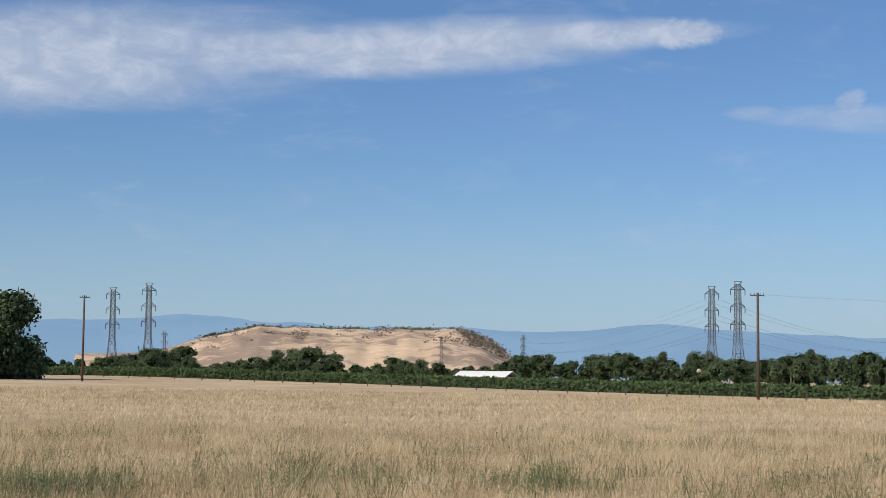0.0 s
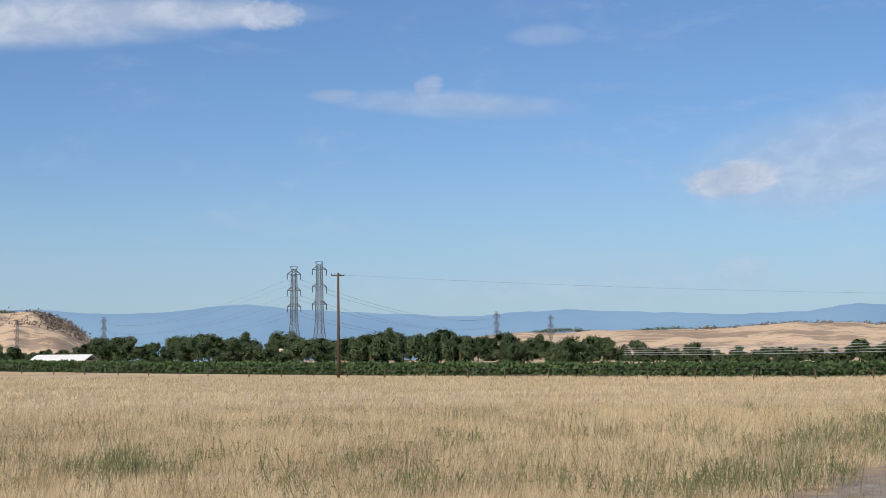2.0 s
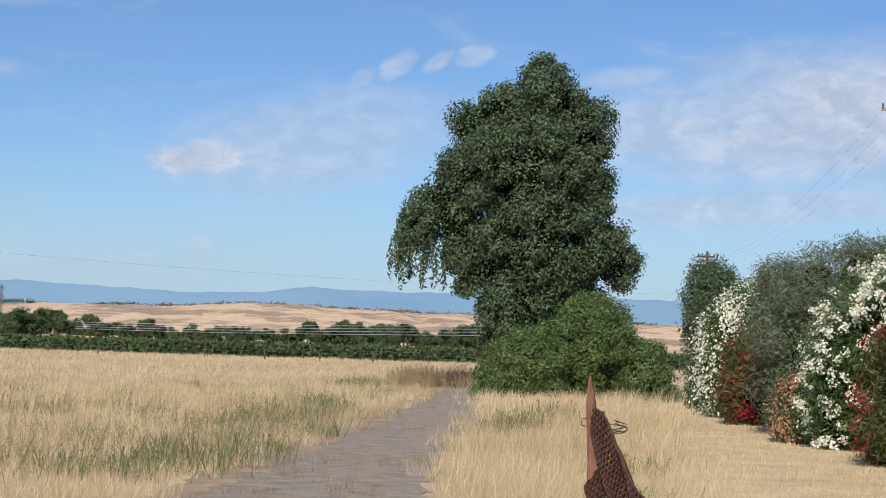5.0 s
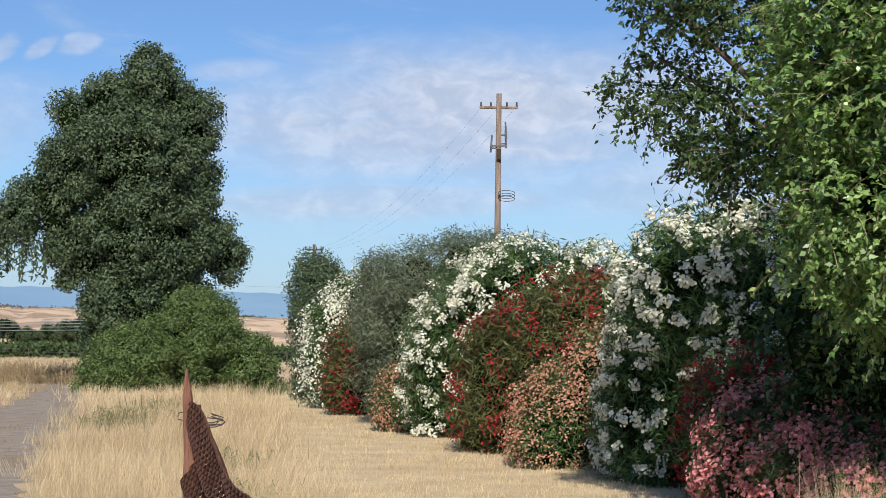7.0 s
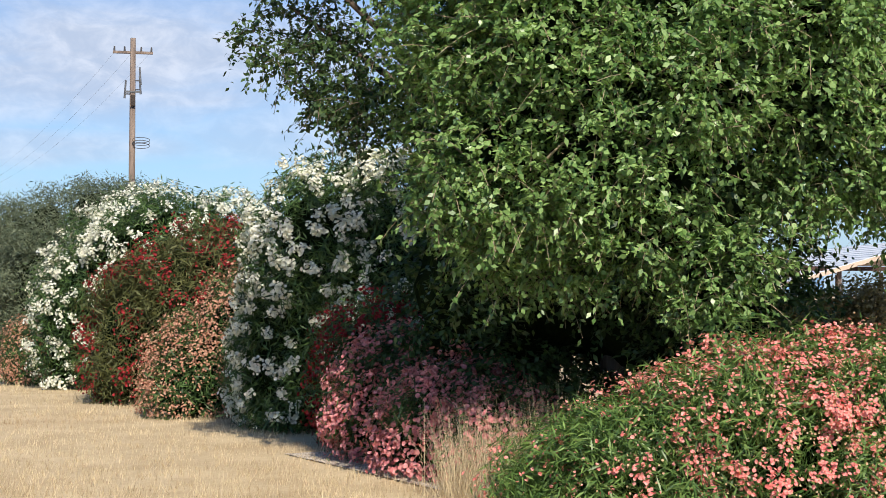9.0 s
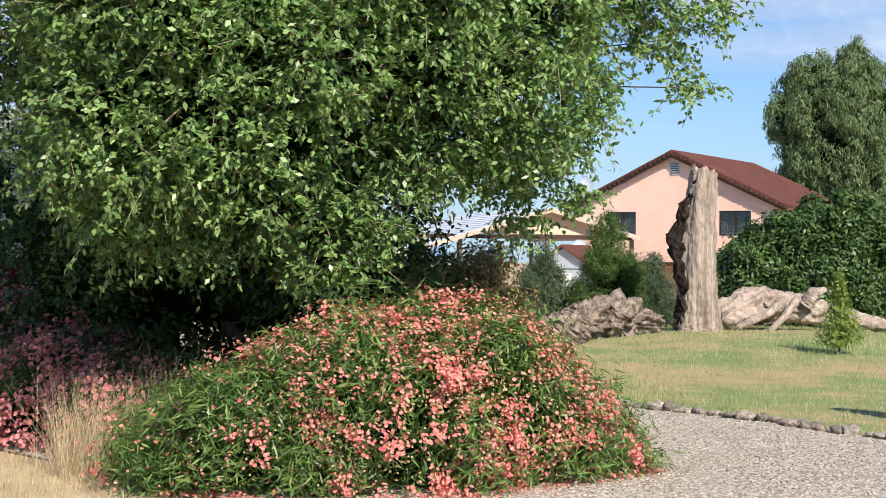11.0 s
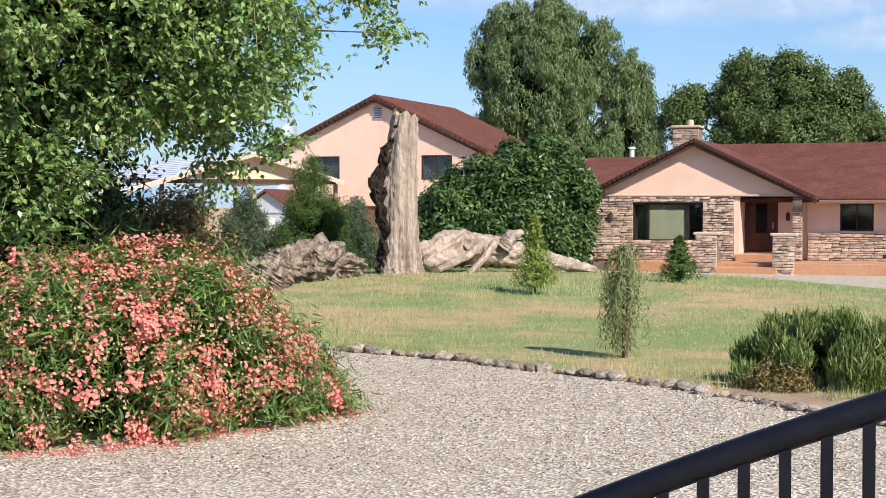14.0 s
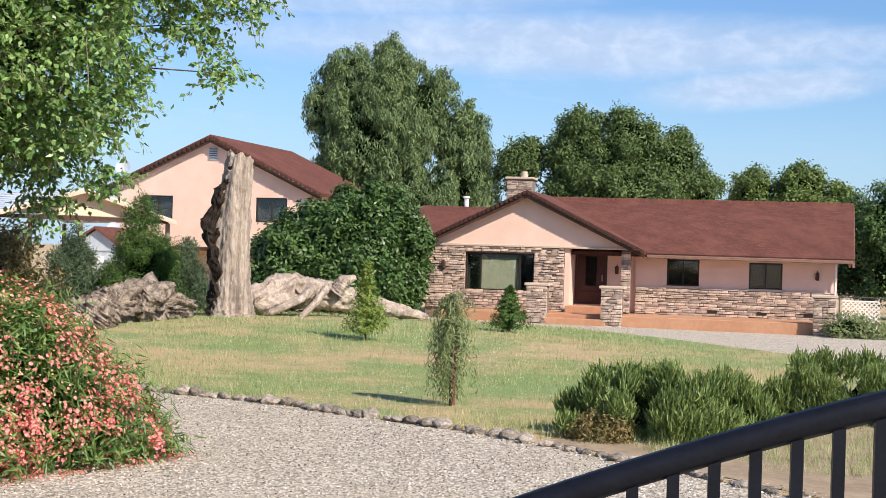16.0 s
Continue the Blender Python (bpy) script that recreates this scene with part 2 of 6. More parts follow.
def bark(name, c1, c2, scale=3.0, depth=0.04, up=0.15):
    m, s = material(name)
    v = s.n("ShaderNodeMapping", Vector=s.n("ShaderNodeTexCoord").outputs["Object"], Scale=(1, 1, up))
    a, b = s.noise(v, scale, 6.0, 0.65, 0.6), s.noise(v, scale * 5, 5.0, 0.6)
    f = s.math("ADD", s.math("MULTIPLY", a, 0.6), s.math("MULTIPLY", b, 0.4))
    finish(s, s.mix(s.ramp(f, 0.36, 0.66), c1, c2), 0.85, f, 0.9, depth, spec=0.15)
    return m


M_FIELD, M_LAWN, M_HILL, M_MOUNT, M_ROOF, M_GLASS = ground_field(), lawn_ground(), hill_rock(), mountain_haze(), shingles(), glass_pane()
M_DRIVE = gravel("drive_gravel", (0.76, 0.68, 0.58), (0.27, 0.225, 0.18), 28.0, (0.52, 0.45, 0.36))
M_ROAD = track_dirt()
M_MOWN = plain("mown_straw", (0.44, 0.335, 0.20), (0.60, 0.485, 0.31), 0.8, 0.9, 0.5, 0.03, fine=12.0)
M_SOIL = plain("bare_soil", (0.26, 0.19, 0.13), (0.40, 0.31, 0.21), 1.5, 0.9, 0.6, 0.03)
M_STRAW = straw()
M_WEED = leafy("weed_leaves", (0.10, 0.125, 0.065), (0.25, 0.265, 0.145), 0.3, 0.7, 0.4, 0.1)
M_TURF = leafy("turf_blades", (0.20, 0.265, 0.095), (0.61, 0.595, 0.355), 0.3, 0.7, 0.9, 0.1)
M_STUCCO = plain("pink_stucco", (0.74, 0.51, 0.41), (0.82, 0.58, 0.48), 1.2, 0.85, 0.35, 0.004, fine=40.0)
M_CREAM = plain("cream_stucco", (0.66, 0.49, 0.35), (0.72, 0.56, 0.42), 1.5, 0.85, 0.3, 0.004, fine=30.0)
M_TERRA = plain("terracotta_paint", (0.44, 0.22, 0.125), (0.53, 0.29, 0.175), 1.0, 0.7, 0.2, 0.004)
M_STONE = plain("ledge_stone", (0.25, 0.180, 0.140), (0.58, 0.45, 0.37), 6.0, 0.85, 0.7, 0.02, vary=0.45)
M_MORTAR = plain("stone_mortar", (0.17, 0.13, 0.105), (0.25, 0.195, 0.155), 4.0, 0.9, 0.5, 0.01)
M_CAP = plain("cast_cap", (0.52, 0.40, 0.31), (0.60, 0.47, 0.37), 4.0, 0.8, 0.3, 0.005)
M_BROWN = plain("brown_trim", (0.050, 0.024, 0.017), (0.085, 0.040, 0.028), 6.0, 0.6, 0.3, 0.004)
M_GUTTER = plain("brown_gutter", (0.20, 0.115, 0.085), (0.27, 0.16, 0.12), 3.0, 0.5, 0.1, 0.002)
M_DARKFRAME = plain("bronze_frame", (0.030, 0.022, 0.018), (0.045, 0.034, 0.028), 6.0, 0.45, 0.1, 0.002, metal=0.3)
M_DOORWOOD = plain("dark_red_door", (0.045, 0.012, 0.008), (0.080, 0.022, 0.014), 5.0, 0.4, 0.2, 0.003, stretch=(4, 4, 0.5))
M_BLIND = plain("beige_blind", (0.45, 0.42, 0.30), (0.52, 0.49, 0.36), 3.0, 0.8, 0.1, 0.002)
# backing of the windows: the dimness of the rooms is its colour
M_INSIDE = plain("painted_dim_interior", (0.040, 0.038, 0.035), (0.08, 0.075, 0.068), 2.0, 0.9, 0.1)
M_WHITE = plain("white_paint", (0.70, 0.70, 0.68), (0.80, 0.80, 0.78), 3.0, 0.6, 0.1, 0.002)
M_GREYMETAL = plain("galvanised_sheet", (0.50, 0.54, 0.58), (0.62, 0.66, 0.70), 1.0, 0.45, 0.15, 0.003, metal=0.3)
M_PALEROOF = plain("pale_metal_roof", (0.66, 0.70, 0.74), (0.75, 0.79, 0.82), 0.6, 0.5, 0.1, 0.002)
M_STEEL = plain("weathered_steel", (0.075, 0.08, 0.09), (0.125, 0.132, 0.145), 2.0, 0.6, 0.1, 0.002, metal=0.3)
M_POLE = bark("weathered_pole", (0.13, 0.10, 0.085), (0.27, 0.215, 0.18), 5.0, 0.01, 0.05)
M_POLEDARK = bark("dark_pole", (0.07, 0.052, 0.04), (0.13, 0.10, 0.08), 5.0, 0.01, 0.05)
M_WIRE = plain("dark_wire", (0.04, 0.04, 0.045), (0.07, 0.07, 0.075), 2.0, 0.6, 0.0)
M_IRON = plain("black_iron", (0.005, 0.006, 0.010), (0.009, 0.011, 0.018), 8.0, 0.45, 0.15, 0.001, spec=0.2)
M_RUST = plain("rusty_mesh", (0.055, 0.026, 0.018), (0.13, 0.060, 0.040), 9.0, 0.8, 0.4, 0.003)
M_STAKE = bark("splintered_red_wood", (0.12, 0.050, 0.035), (0.28, 0.15, 0.11), 9.0, 0.02, 0.1)
M_DEADWOOD = bark("silvered_dead_wood", (0.21, 0.165, 0.135), (0.50, 0.415, 0.35), 3.2, 0.10, 0.12)
M_BLEACHED = bark("bleached_log_wood", (0.24, 0.19, 0.155), (0.54, 0.45, 0.385), 2.6, 0.08, 0.9)
M_DEADDARK = bark("charred_dead_wood", (0.007, 0.0055, 0.005), (0.060, 0.042, 0.032), 5.0, 0.08, 0.2)
M_BARK = bark("brown_bark", (0.07, 0.052, 0.04), (0.17, 0.13, 0.10), 5.0, 0.03)
M_ROCK = plain("edging_rock", (0.14, 0.115, 0.10), (0.42, 0.365, 0.31), 5.0, 0.85, 0.6, 0.02, vary=0.4)
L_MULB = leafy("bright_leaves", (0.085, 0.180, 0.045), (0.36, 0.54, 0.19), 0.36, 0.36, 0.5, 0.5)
# dark counterpart of the bright leaf: the tree's own shade, painted in
L_SHADED = leafy("shaded_green_leaves", (0.022, 0.052, 0.015), (0.098, 0.162, 0.050), 0.2, 0.45, 0.5, 0.35)
L_WEEP = leafy("pale_grey_green_leaves", (0.070, 0.115, 0.048), (0.27, 0.365, 0.165), 0.25, 0.55, 0.9)
L_POPLAR = leafy("grey_green_leaves", (0.036, 0.062, 0.033), (0.150, 0.205, 0.112), 0.22, 0.55, 1.3)
L_SHRUB = leafy("mid_green_leaves", (0.050, 0.105, 0.022), (0.13, 0.21, 0.055), 0.3, 0.5, 0.5)
# lighter copy of the oleander leaf: sun on the front bush, put into colour
L_OLELIT = leafy("sunlit_oleander_leaves", (0.045, 0.105, 0.024), (0.235, 0.365, 0.10), 0.32, 0.4, 0.8, 0.4)
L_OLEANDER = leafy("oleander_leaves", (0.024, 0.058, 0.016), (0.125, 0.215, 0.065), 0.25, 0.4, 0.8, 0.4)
L_REDGREEN = leafy("reddish_green_leaves", (0.050, 0.060, 0.020), (0.155, 0.165, 0.060), 0.25, 0.5, 1.0)
M_DRYWEED = leafy("brown_weed_stems", (0.20, 0.15, 0.095), (0.42, 0.33, 0.21), 0.25, 0.7, 0.4, 0.1)
L_ROCKY = leafy("rocky_scrub", (0.085, 0.070, 0.058), (0.21, 0.175, 0.14), 0.0, 0.9, 0.05, 0.0)
M_LOG = bark("rotten_log_wood", (0.085, 0.065, 0.052), (0.42, 0.345, 0.285), 3.2, 0.10, 0.8)
L_OLIVE = leafy("olive_leaves", (0.078, 0.102, 0.062), (0.19, 0.225, 0.142), 0.2, 0.5, 0.6)
L_DARK = leafy("glossy_dark_leaves", (0.025, 0.060, 0.016), (0.135, 0.225, 0.065), 0.2, 0.42, 1.2, 0.35)
L_FAR = leafy("far_tree_leaves", (0.040, 0.068, 0.034), (0.13, 0.17, 0.080), 0.2, 0.7, 0.1)
L_ORCHARD = leafy("orchard_leaves", (0.036, 0.066, 0.024), (0.085, 0.130, 0.045), 0.2, 0.7, 0.05)
L_YELLOW = leafy("yellow_green_leaves", (0.075, 0.125, 0.030), (0.26, 0.34, 0.12), 0.3, 0.5, 0.9)
L_LIME = leafy("lime_green_leaves", (0.054, 0.098, 0.030), (0.205, 0.28, 0.106), 0.3, 0.5, 0.9)
M_TWIG = plain("pale_twigs", (0.20, 0.155, 0.10), (0.34, 0.28, 0.19), 6.0, 0.8, 0.2, 0.002)
L_WILLOW = leafy("willow_leaves", (0.15, 0.20, 0.085), (0.34, 0.39, 0.19), 0.3, 0.6, 0.4)
L_GOLDFIR = leafy("yellow_green_needles", (0.13, 0.21, 0.045), (0.34, 0.40, 0.10), 0.3, 0.6, 2.0)
L_ROSEMARY = leafy("rosemary_needles", (0.13, 0.20, 0.062), (0.46, 0.56, 0.22), 0.35, 0.6, 1.0)
M_PEBBLE = leafy("pebbles", (0.17, 0.14, 0.11), (0.85, 0.79, 0.70), 0.0, 0.8, 0.5, 0.1)
L_RUSSET = leafy("russet_leaves", (0.15, 0.115, 0.048), (0.38, 0.30, 0.135), 0.3, 0.6, 0.8)
# near-black on purpose: holds the shade inside crowns and bushes
M_CROWN_SHADE = plain("painted_crown_shade", (0.004, 0.008, 0.003), (0.014, 0.023, 0.008), 2.5, 1.0, 0.5, 0.1, spec=0.0)
F_PINK = leafy("salmon_petals", (0.76, 0.175, 0.165), (0.94, 0.49, 0.43), 0.3, 0.6, 2.0)
F_CREAM = leafy("dried_cream_petals", (0.50, 0.30, 0.17), (0.80, 0.62, 0.40), 0.3, 0.7, 2.0)
F_ROSE = leafy("rose_petals", (0.56, 0.17, 0.19), (0.84, 0.43, 0.43), 0.3, 0.6, 2.0)
F_RED = leafy("crimson_petals", (0.17, 0.012, 0.014), (0.42, 0.035, 0.040), 0.25, 0.6, 2.0)
F_WHITE = leafy("white_petals", (0.74, 0.74, 0.66), (0.90, 0.90, 0.86), 0.3, 0.6, 2.0)
F_FADED = leafy("faded_pink_petals", (0.38, 0.16, 0.11), (0.72, 0.46, 0.33), 0.3, 0.7, 2.0)


# ---- mesh helpers ----
rng = np.random.default_rng(7)


class MB:
    """Gathers simple solids into one mesh."""
    def __init__(self):
        self.v, self.f = [], []

    def box(self, c, s, m=None):
        base = len(self.v)
        for dx in (-.5, .5):
            for dy in (-.5, .5):
                for dz in (-.5, .5):
                    p = Vector((dx * s[0], dy * s[1], dz * s[2]))
                    if m is not None:
                        p = m @ p
                    self.v.append(tuple(Vector(c) + p))
        for q in ((0, 1, 3, 2), (4, 6, 7, 5), (0, 4, 5, 1), (2, 3, 7, 6), (0, 2, 6, 4), (1, 5, 7, 3)):
            self.f.append([base + i for i in q])
        return self

    def beam(self, p, q, r0, r1=None, seg=4):
        p, q = Vector(p), Vector(q)
        d = (q - p).normalized()
        a = d.orthogonal().normalized()
        b = d.cross(a)
        r1 = r0 if r1 is None else r1
        base = len(self.v)
        for k in range(seg):
            w = 2 * math.pi * (k + .5) / seg
            o = a * math.cos(w) + b * math.sin(w)
            self.v += [tuple(p + o * r0), tuple(q + o * r1)]
        for k in range(seg):
            i, j = base + 2 * k, base + 2 * ((k + 1) % seg)
            self.f.append([i, j, j + 1, i + 1])
        self.f.append([base + 2 * k for k in range(seg)][::-1])
        self.f.append([base + 2 * k + 1 for k in range(seg)])
        return self

    def tube(self, pts, radii, seg=6):
        """A bent tapering tube along points."""
        pts = [Vector(p) for p in pts]
        base = len(self.v)
        for i, p in enumerate(pts):
            d = (pts[min(i + 1, len(pts) - 1)] - pts[max(i - 1, 0)]).normalized()
            a = d.cross(Vector((0.31, 0.2, 0.93))).normalized()
            b = d.cross(a)
            for k in range(seg):
                w = 2 * math.pi * k / seg
                self.v.append(tuple(p + (a * math.cos(w) + b * math.sin(w)) * radii[i]))
        for i in range(len(pts) - 1):
            for k in range(seg):
                j = (k + 1) % seg
                self.f.append([base + i * seg + k, base + i * seg + j, base + (i + 1) * seg + j, base + (i + 1) * seg + k])
        self.f.append([base + k for k in range(seg)])
        self.f.append([base + (len(pts) - 1) * seg + k for k in range(seg)][::-1])
        return self

    def prism(self, outline, m, depth):
        """A flat outline (x, z) thickened along y, placed by the matrix m."""
        base, n = len(self.v), len(outline)
        for y in (0.0, depth):
            for x, z in outline:
                self.v.append(tuple(m @ Vector((x, y, z))))
        self.f.append([base + i for i in range(n)])
        self.f.append([base + n + i for i in range(n)][::-1])
        for i in range(n):
            j = (i + 1) % n
            self.f.append([base + i, base + n + i, base + n + j, base + j])
        return self

    def mesh(self, name, bevel=0.0, smooth=False):
        me = bpy.data.meshes.new(name)
        me.from_pydata(self.v, [], self.f)
        bm = bmesh.new()
        bm.from_mesh(me)
        bmesh.ops.recalc_face_normals(bm, faces=bm.faces)
        if bevel:
            bmesh.ops.bevel(bm, geom=bm.edges[:], offset=bevel, segments=1, affect="EDGES")
        bm.to_mesh(me)
        bm.free()
        if smooth:
            me.polygons.foreach_set("use_smooth", [True] * len(me.polygons))
        return me


def thing(name, label, category, loc=(0, 0, 0), rz=0.0, group=""):
    ob = new(name)
    ob.matrix_basis = pose(*loc, 0, 0, rz)
    ob.empty_display_size = 0.2
    return tagged(ob, label, category, group)


def part(name, mesh, mat, parent, label="", kind=""):
    if isinstance(mesh, MB):
        mesh = mesh.mesh(name)
    mesh.materials.append(mat) if not mesh.materials else None
    ob = new(name, mesh)
    ob.parent = parent
    return tagged(ob, label, "", "", kind)


def structure(name, mesh, mat, label, category="ground"):
    if isinstance(mesh, MB):
        mesh = mesh.mesh(name)
    mesh.materials.append(mat)
    return tagged(new(name, mesh), label, category, "", "structure")


def quads(name, V):
    """A mesh of loose faces; V has the shape (faces, corners, 3)."""
    n, k = V.shape[:2]
    me = bpy.data.meshes.new(name)
    me.vertices.add(n * k), me.loops.add(n * k), me.polygons.add(n)
    me.vertices.foreach_set("co", V.astype(np.float32).ravel())
    me.loops.foreach_set("vertex_index", np.arange(n * k, dtype=np.int32))
    me.polygons.foreach_set("loop_start", np.arange(0, n * k, k, dtype=np.int32))
    me.update(calc_edges=True)
    return me


def unit(a):
    return a / np.maximum(np.linalg.norm(a, axis=-1, keepdims=True), 1e-9)


def leaves(C, N, length, width, droop=0.25, spread=0.7):
    """Leaf blades at C, facing about N. Returns (n, 4, 3)."""
    n = len(C)
    nn = unit(N + rng.normal(0, spread, (n, 3)))
    d = rng.normal(0, 1, (n, 3))
    d[:, 2] -= droop * 2
    d = unit(d - (d * nn).sum(1, keepdims=True) * nn)
    s = np.cross(nn, d)
    L = length * rng.uniform(0.65, 1.3, (n, 1))
    w = width * rng.uniform(0.7, 1.25, (n, 1))
    mid = C + d * L * 0.42
    return np.stack([C, mid + s * w * .5, C + d * L - nn * L * droop * .5, mid - s * w * .5], 1)


def blob_points(blobs, clumps, per, sigma, shell=0.35, low=-1.0, gap=0.0):
    """Points in clumps over the outside of a set of ellipsoids (x, y, z, rx, ry, rz), and the way out of each."""
    B = np.array(blobs, float)
    area = (B[:, 3] * B[:, 4] + B[:, 3] * B[:, 5] + B[:, 4] * B[:, 5])
    # leave out what lies deep inside a neighbouring ellipsoid
    which, d = [], []
    while len(which) < clumps:
        w = rng.choice(len(B), clumps, p=area / area.sum())
        e = unit(rng.normal(0, 1, (clumps, 3)))
        q = B[w, :3] + e * B[w, 3:] * .95
        inside = (np.linalg.norm((q[:, None] - B[None, :, :3]) / B[None, :, 3:], axis=2) < .80).any(1)
        if gap:
            inside |= np.array([noise.noise(Vector(p) * gap) + .5 * noise.noise(Vector(p) * gap * 2.3) for p in q]) < -.22
        which, d = [*which, *w[~inside]], [*d, *e[~inside]]
    which, d = np.array(which[:clumps]), np.array(d[:clumps])
    d[:, 2] = np.where(d[:, 2] < low, -d[:, 2], d[:, 2])
    r = 0.97 - shell * rng.uniform(0, 1, (clumps, 1)) ** 1.7 + rng.normal(0, 0.03, (clumps, 1))
    r = r + np.array([[.13 * noise.noise(Vector(d[i] * 2.6) + Vector((which[i] * 5.3, 0, 0)))] for i in range(clumps)])
    c = B[which, :3] + d * B[which, 3:] * r
    out = np.repeat(unit(d / B[which, 3:]), per, 0)
    off = np.clip(rng.normal(0, 1, (clumps * per, 3)), -1.7, 1.7)
    return np.repeat(c, per, 0) + off * sigma, unit(out * 0.55 + off * 0.32 + np.array([0, 0, 0.4]))


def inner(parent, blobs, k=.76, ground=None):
    """Near-black mass inside a crown: shade among twigs and leaves, put into colour."""
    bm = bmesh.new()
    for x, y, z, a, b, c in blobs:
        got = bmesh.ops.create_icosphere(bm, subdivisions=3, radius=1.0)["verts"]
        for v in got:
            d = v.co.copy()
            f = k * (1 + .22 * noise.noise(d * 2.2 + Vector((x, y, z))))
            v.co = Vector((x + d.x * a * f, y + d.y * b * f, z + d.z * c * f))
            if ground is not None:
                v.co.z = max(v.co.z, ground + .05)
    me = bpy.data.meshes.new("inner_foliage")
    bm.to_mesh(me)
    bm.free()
    return part("inner_foliage", me, M_CROWN_SHADE, parent, "", "stuff")


def lumps(blobs, n, r, flat=.8):
    """Small bunches of foliage seated on the outside of the large forms of a crown."""
    pts, out = blob_points(blobs, n, 1, 0.0, .10)
    rr = r * rng.uniform(.55, 1.35, n)
    c = pts - out * rr[:, None] * .35
    return [(*c[i], rr[i], rr[i], rr[i] * flat) for i in range(n)]


def sprays(name, blobs, n, per, length, size, mat, parent, droop=.5, twig=None, shell=.3, gap=0.0):
    """Leafy twigs that grow out of a crown and bend down: leaves set along each one, and its pale stem."""
    p0, out = blob_points(blobs, n, 1, 0.0, shell, gap=gap)
    d = unit(out * .8 + rng.normal(0, .5, (n, 3)) + np.array([0, 0, -.25 * droop]))
    L = length * rng.uniform(.5, 1.3, (n, 1))
    def at(k, u):
        return p0[k] + d[k] * L[k] * u - np.array([0, 0, 1.0]) * (droop * .6 * L[k] * u * u)
    k = np.repeat(np.arange(n), per)
    u = (np.tile(np.arange(per), n)[:, None] + rng.uniform(0, 1, (n * per, 1))) / per
    C = at(k, u) + rng.normal(0, .022, (n * per, 3))
    N = unit(out[k] * .7 + np.array([0, 0, .55]))
    ob = part(name, quads(name, leaves(C, N, size[0], size[1], .3, .55)), mat, parent, "", "stuff")
    if twig:
        k = np.arange(n)
        side = unit(np.cross(d, rng.normal(0, 1, (n, 3)))) * .0045
        F = [np.stack([at(k, a) - side, at(k, a) + side, at(k, b) + side * .6, at(k, b) - side * .6], 1) for a, b in ((0, .35), (.35, .7), (.7, 1.0))]
        part("fine_twig", quads("fine_twig", np.concatenate(F)), twig, parent, "", "stuff")
    return ob


def crown(name, blobs, mat, parent, clumps=400, per=30, sigma=0.25, length=0.12, width=0.06, droop=0.25, shell=0.4, label="", ground=None, core=0.74, gap=0.0, bunch=None):
    pts, out = blob_points(lumps(blobs, *bunch) if bunch else blobs, clumps, per, sigma, shell, gap=gap)
    if bunch:
        more = blob_points([(*b[:3], b[3] * .84, b[4] * .84, b[5] * .84) for b in blobs], clumps // 3, per, sigma * 1.4, .12)
        pts, out = np.concatenate([pts, more[0]]), np.concatenate([out, more[1]])
    large = [b for b in blobs if b[3] > .65]
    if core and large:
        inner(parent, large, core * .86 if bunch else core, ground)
    if ground is not None:
        keep = pts[:, 2] > ground + 0.03
        pts, out = pts[keep], out[keep]
    return part(name, quads(name, leaves(pts, out, length, width, droop, .5 if bunch else .7)), mat, parent, label, "stuff")


def flowers(name, blobs, mat, parent, clumps=150, per=9, sigma=0.10, size=0.05, keep=None, label="", ground=0.05, reach=1.04):
    """Five-petalled heads in trusses on the outside of a bush."""
    B = np.array(blobs, float)
    B[:, 3:] *= reach
    pts, out = blob_points(B, clumps, per, sigma, 0.04)
    sel = pts[:, 2] > ground
    if keep is not None:
        sel &= keep(pts)
    pts, out = pts[sel], out[sel]
    n = len(pts)
    nn = unit(out + rng.normal(0, .45, (n, 3)))
    a = unit(np.cross(nn, rng.normal(0, 1, (n, 3))))
    b = np.cross(nn, a)
    sz = size * rng.uniform(0.7, 1.2, (n, 1))
    F = []
    for k in range(5):
        w = 2 * math.pi * k / 5
        d, s = a * math.cos(w) + b * math.sin(w), -a * math.sin(w) + b * math.cos(w)
        F.append(np.stack([pts, pts + (d * .72 + s * .52) * sz + nn * sz * .22, pts + d * sz * .95 + nn * sz * .3, pts + (d * .72 - s * .52) * sz + nn * sz * .22], 1))
    return part(name, quads(name, np.concatenate(F)), mat, parent, label, "stuff")


def trunk(parent, pts, radii, mat=None, name="trunk", seg=8):
    return part(name, MB().tube(pts, radii, seg).mesh(name, smooth=True), mat or M_BARK, parent)


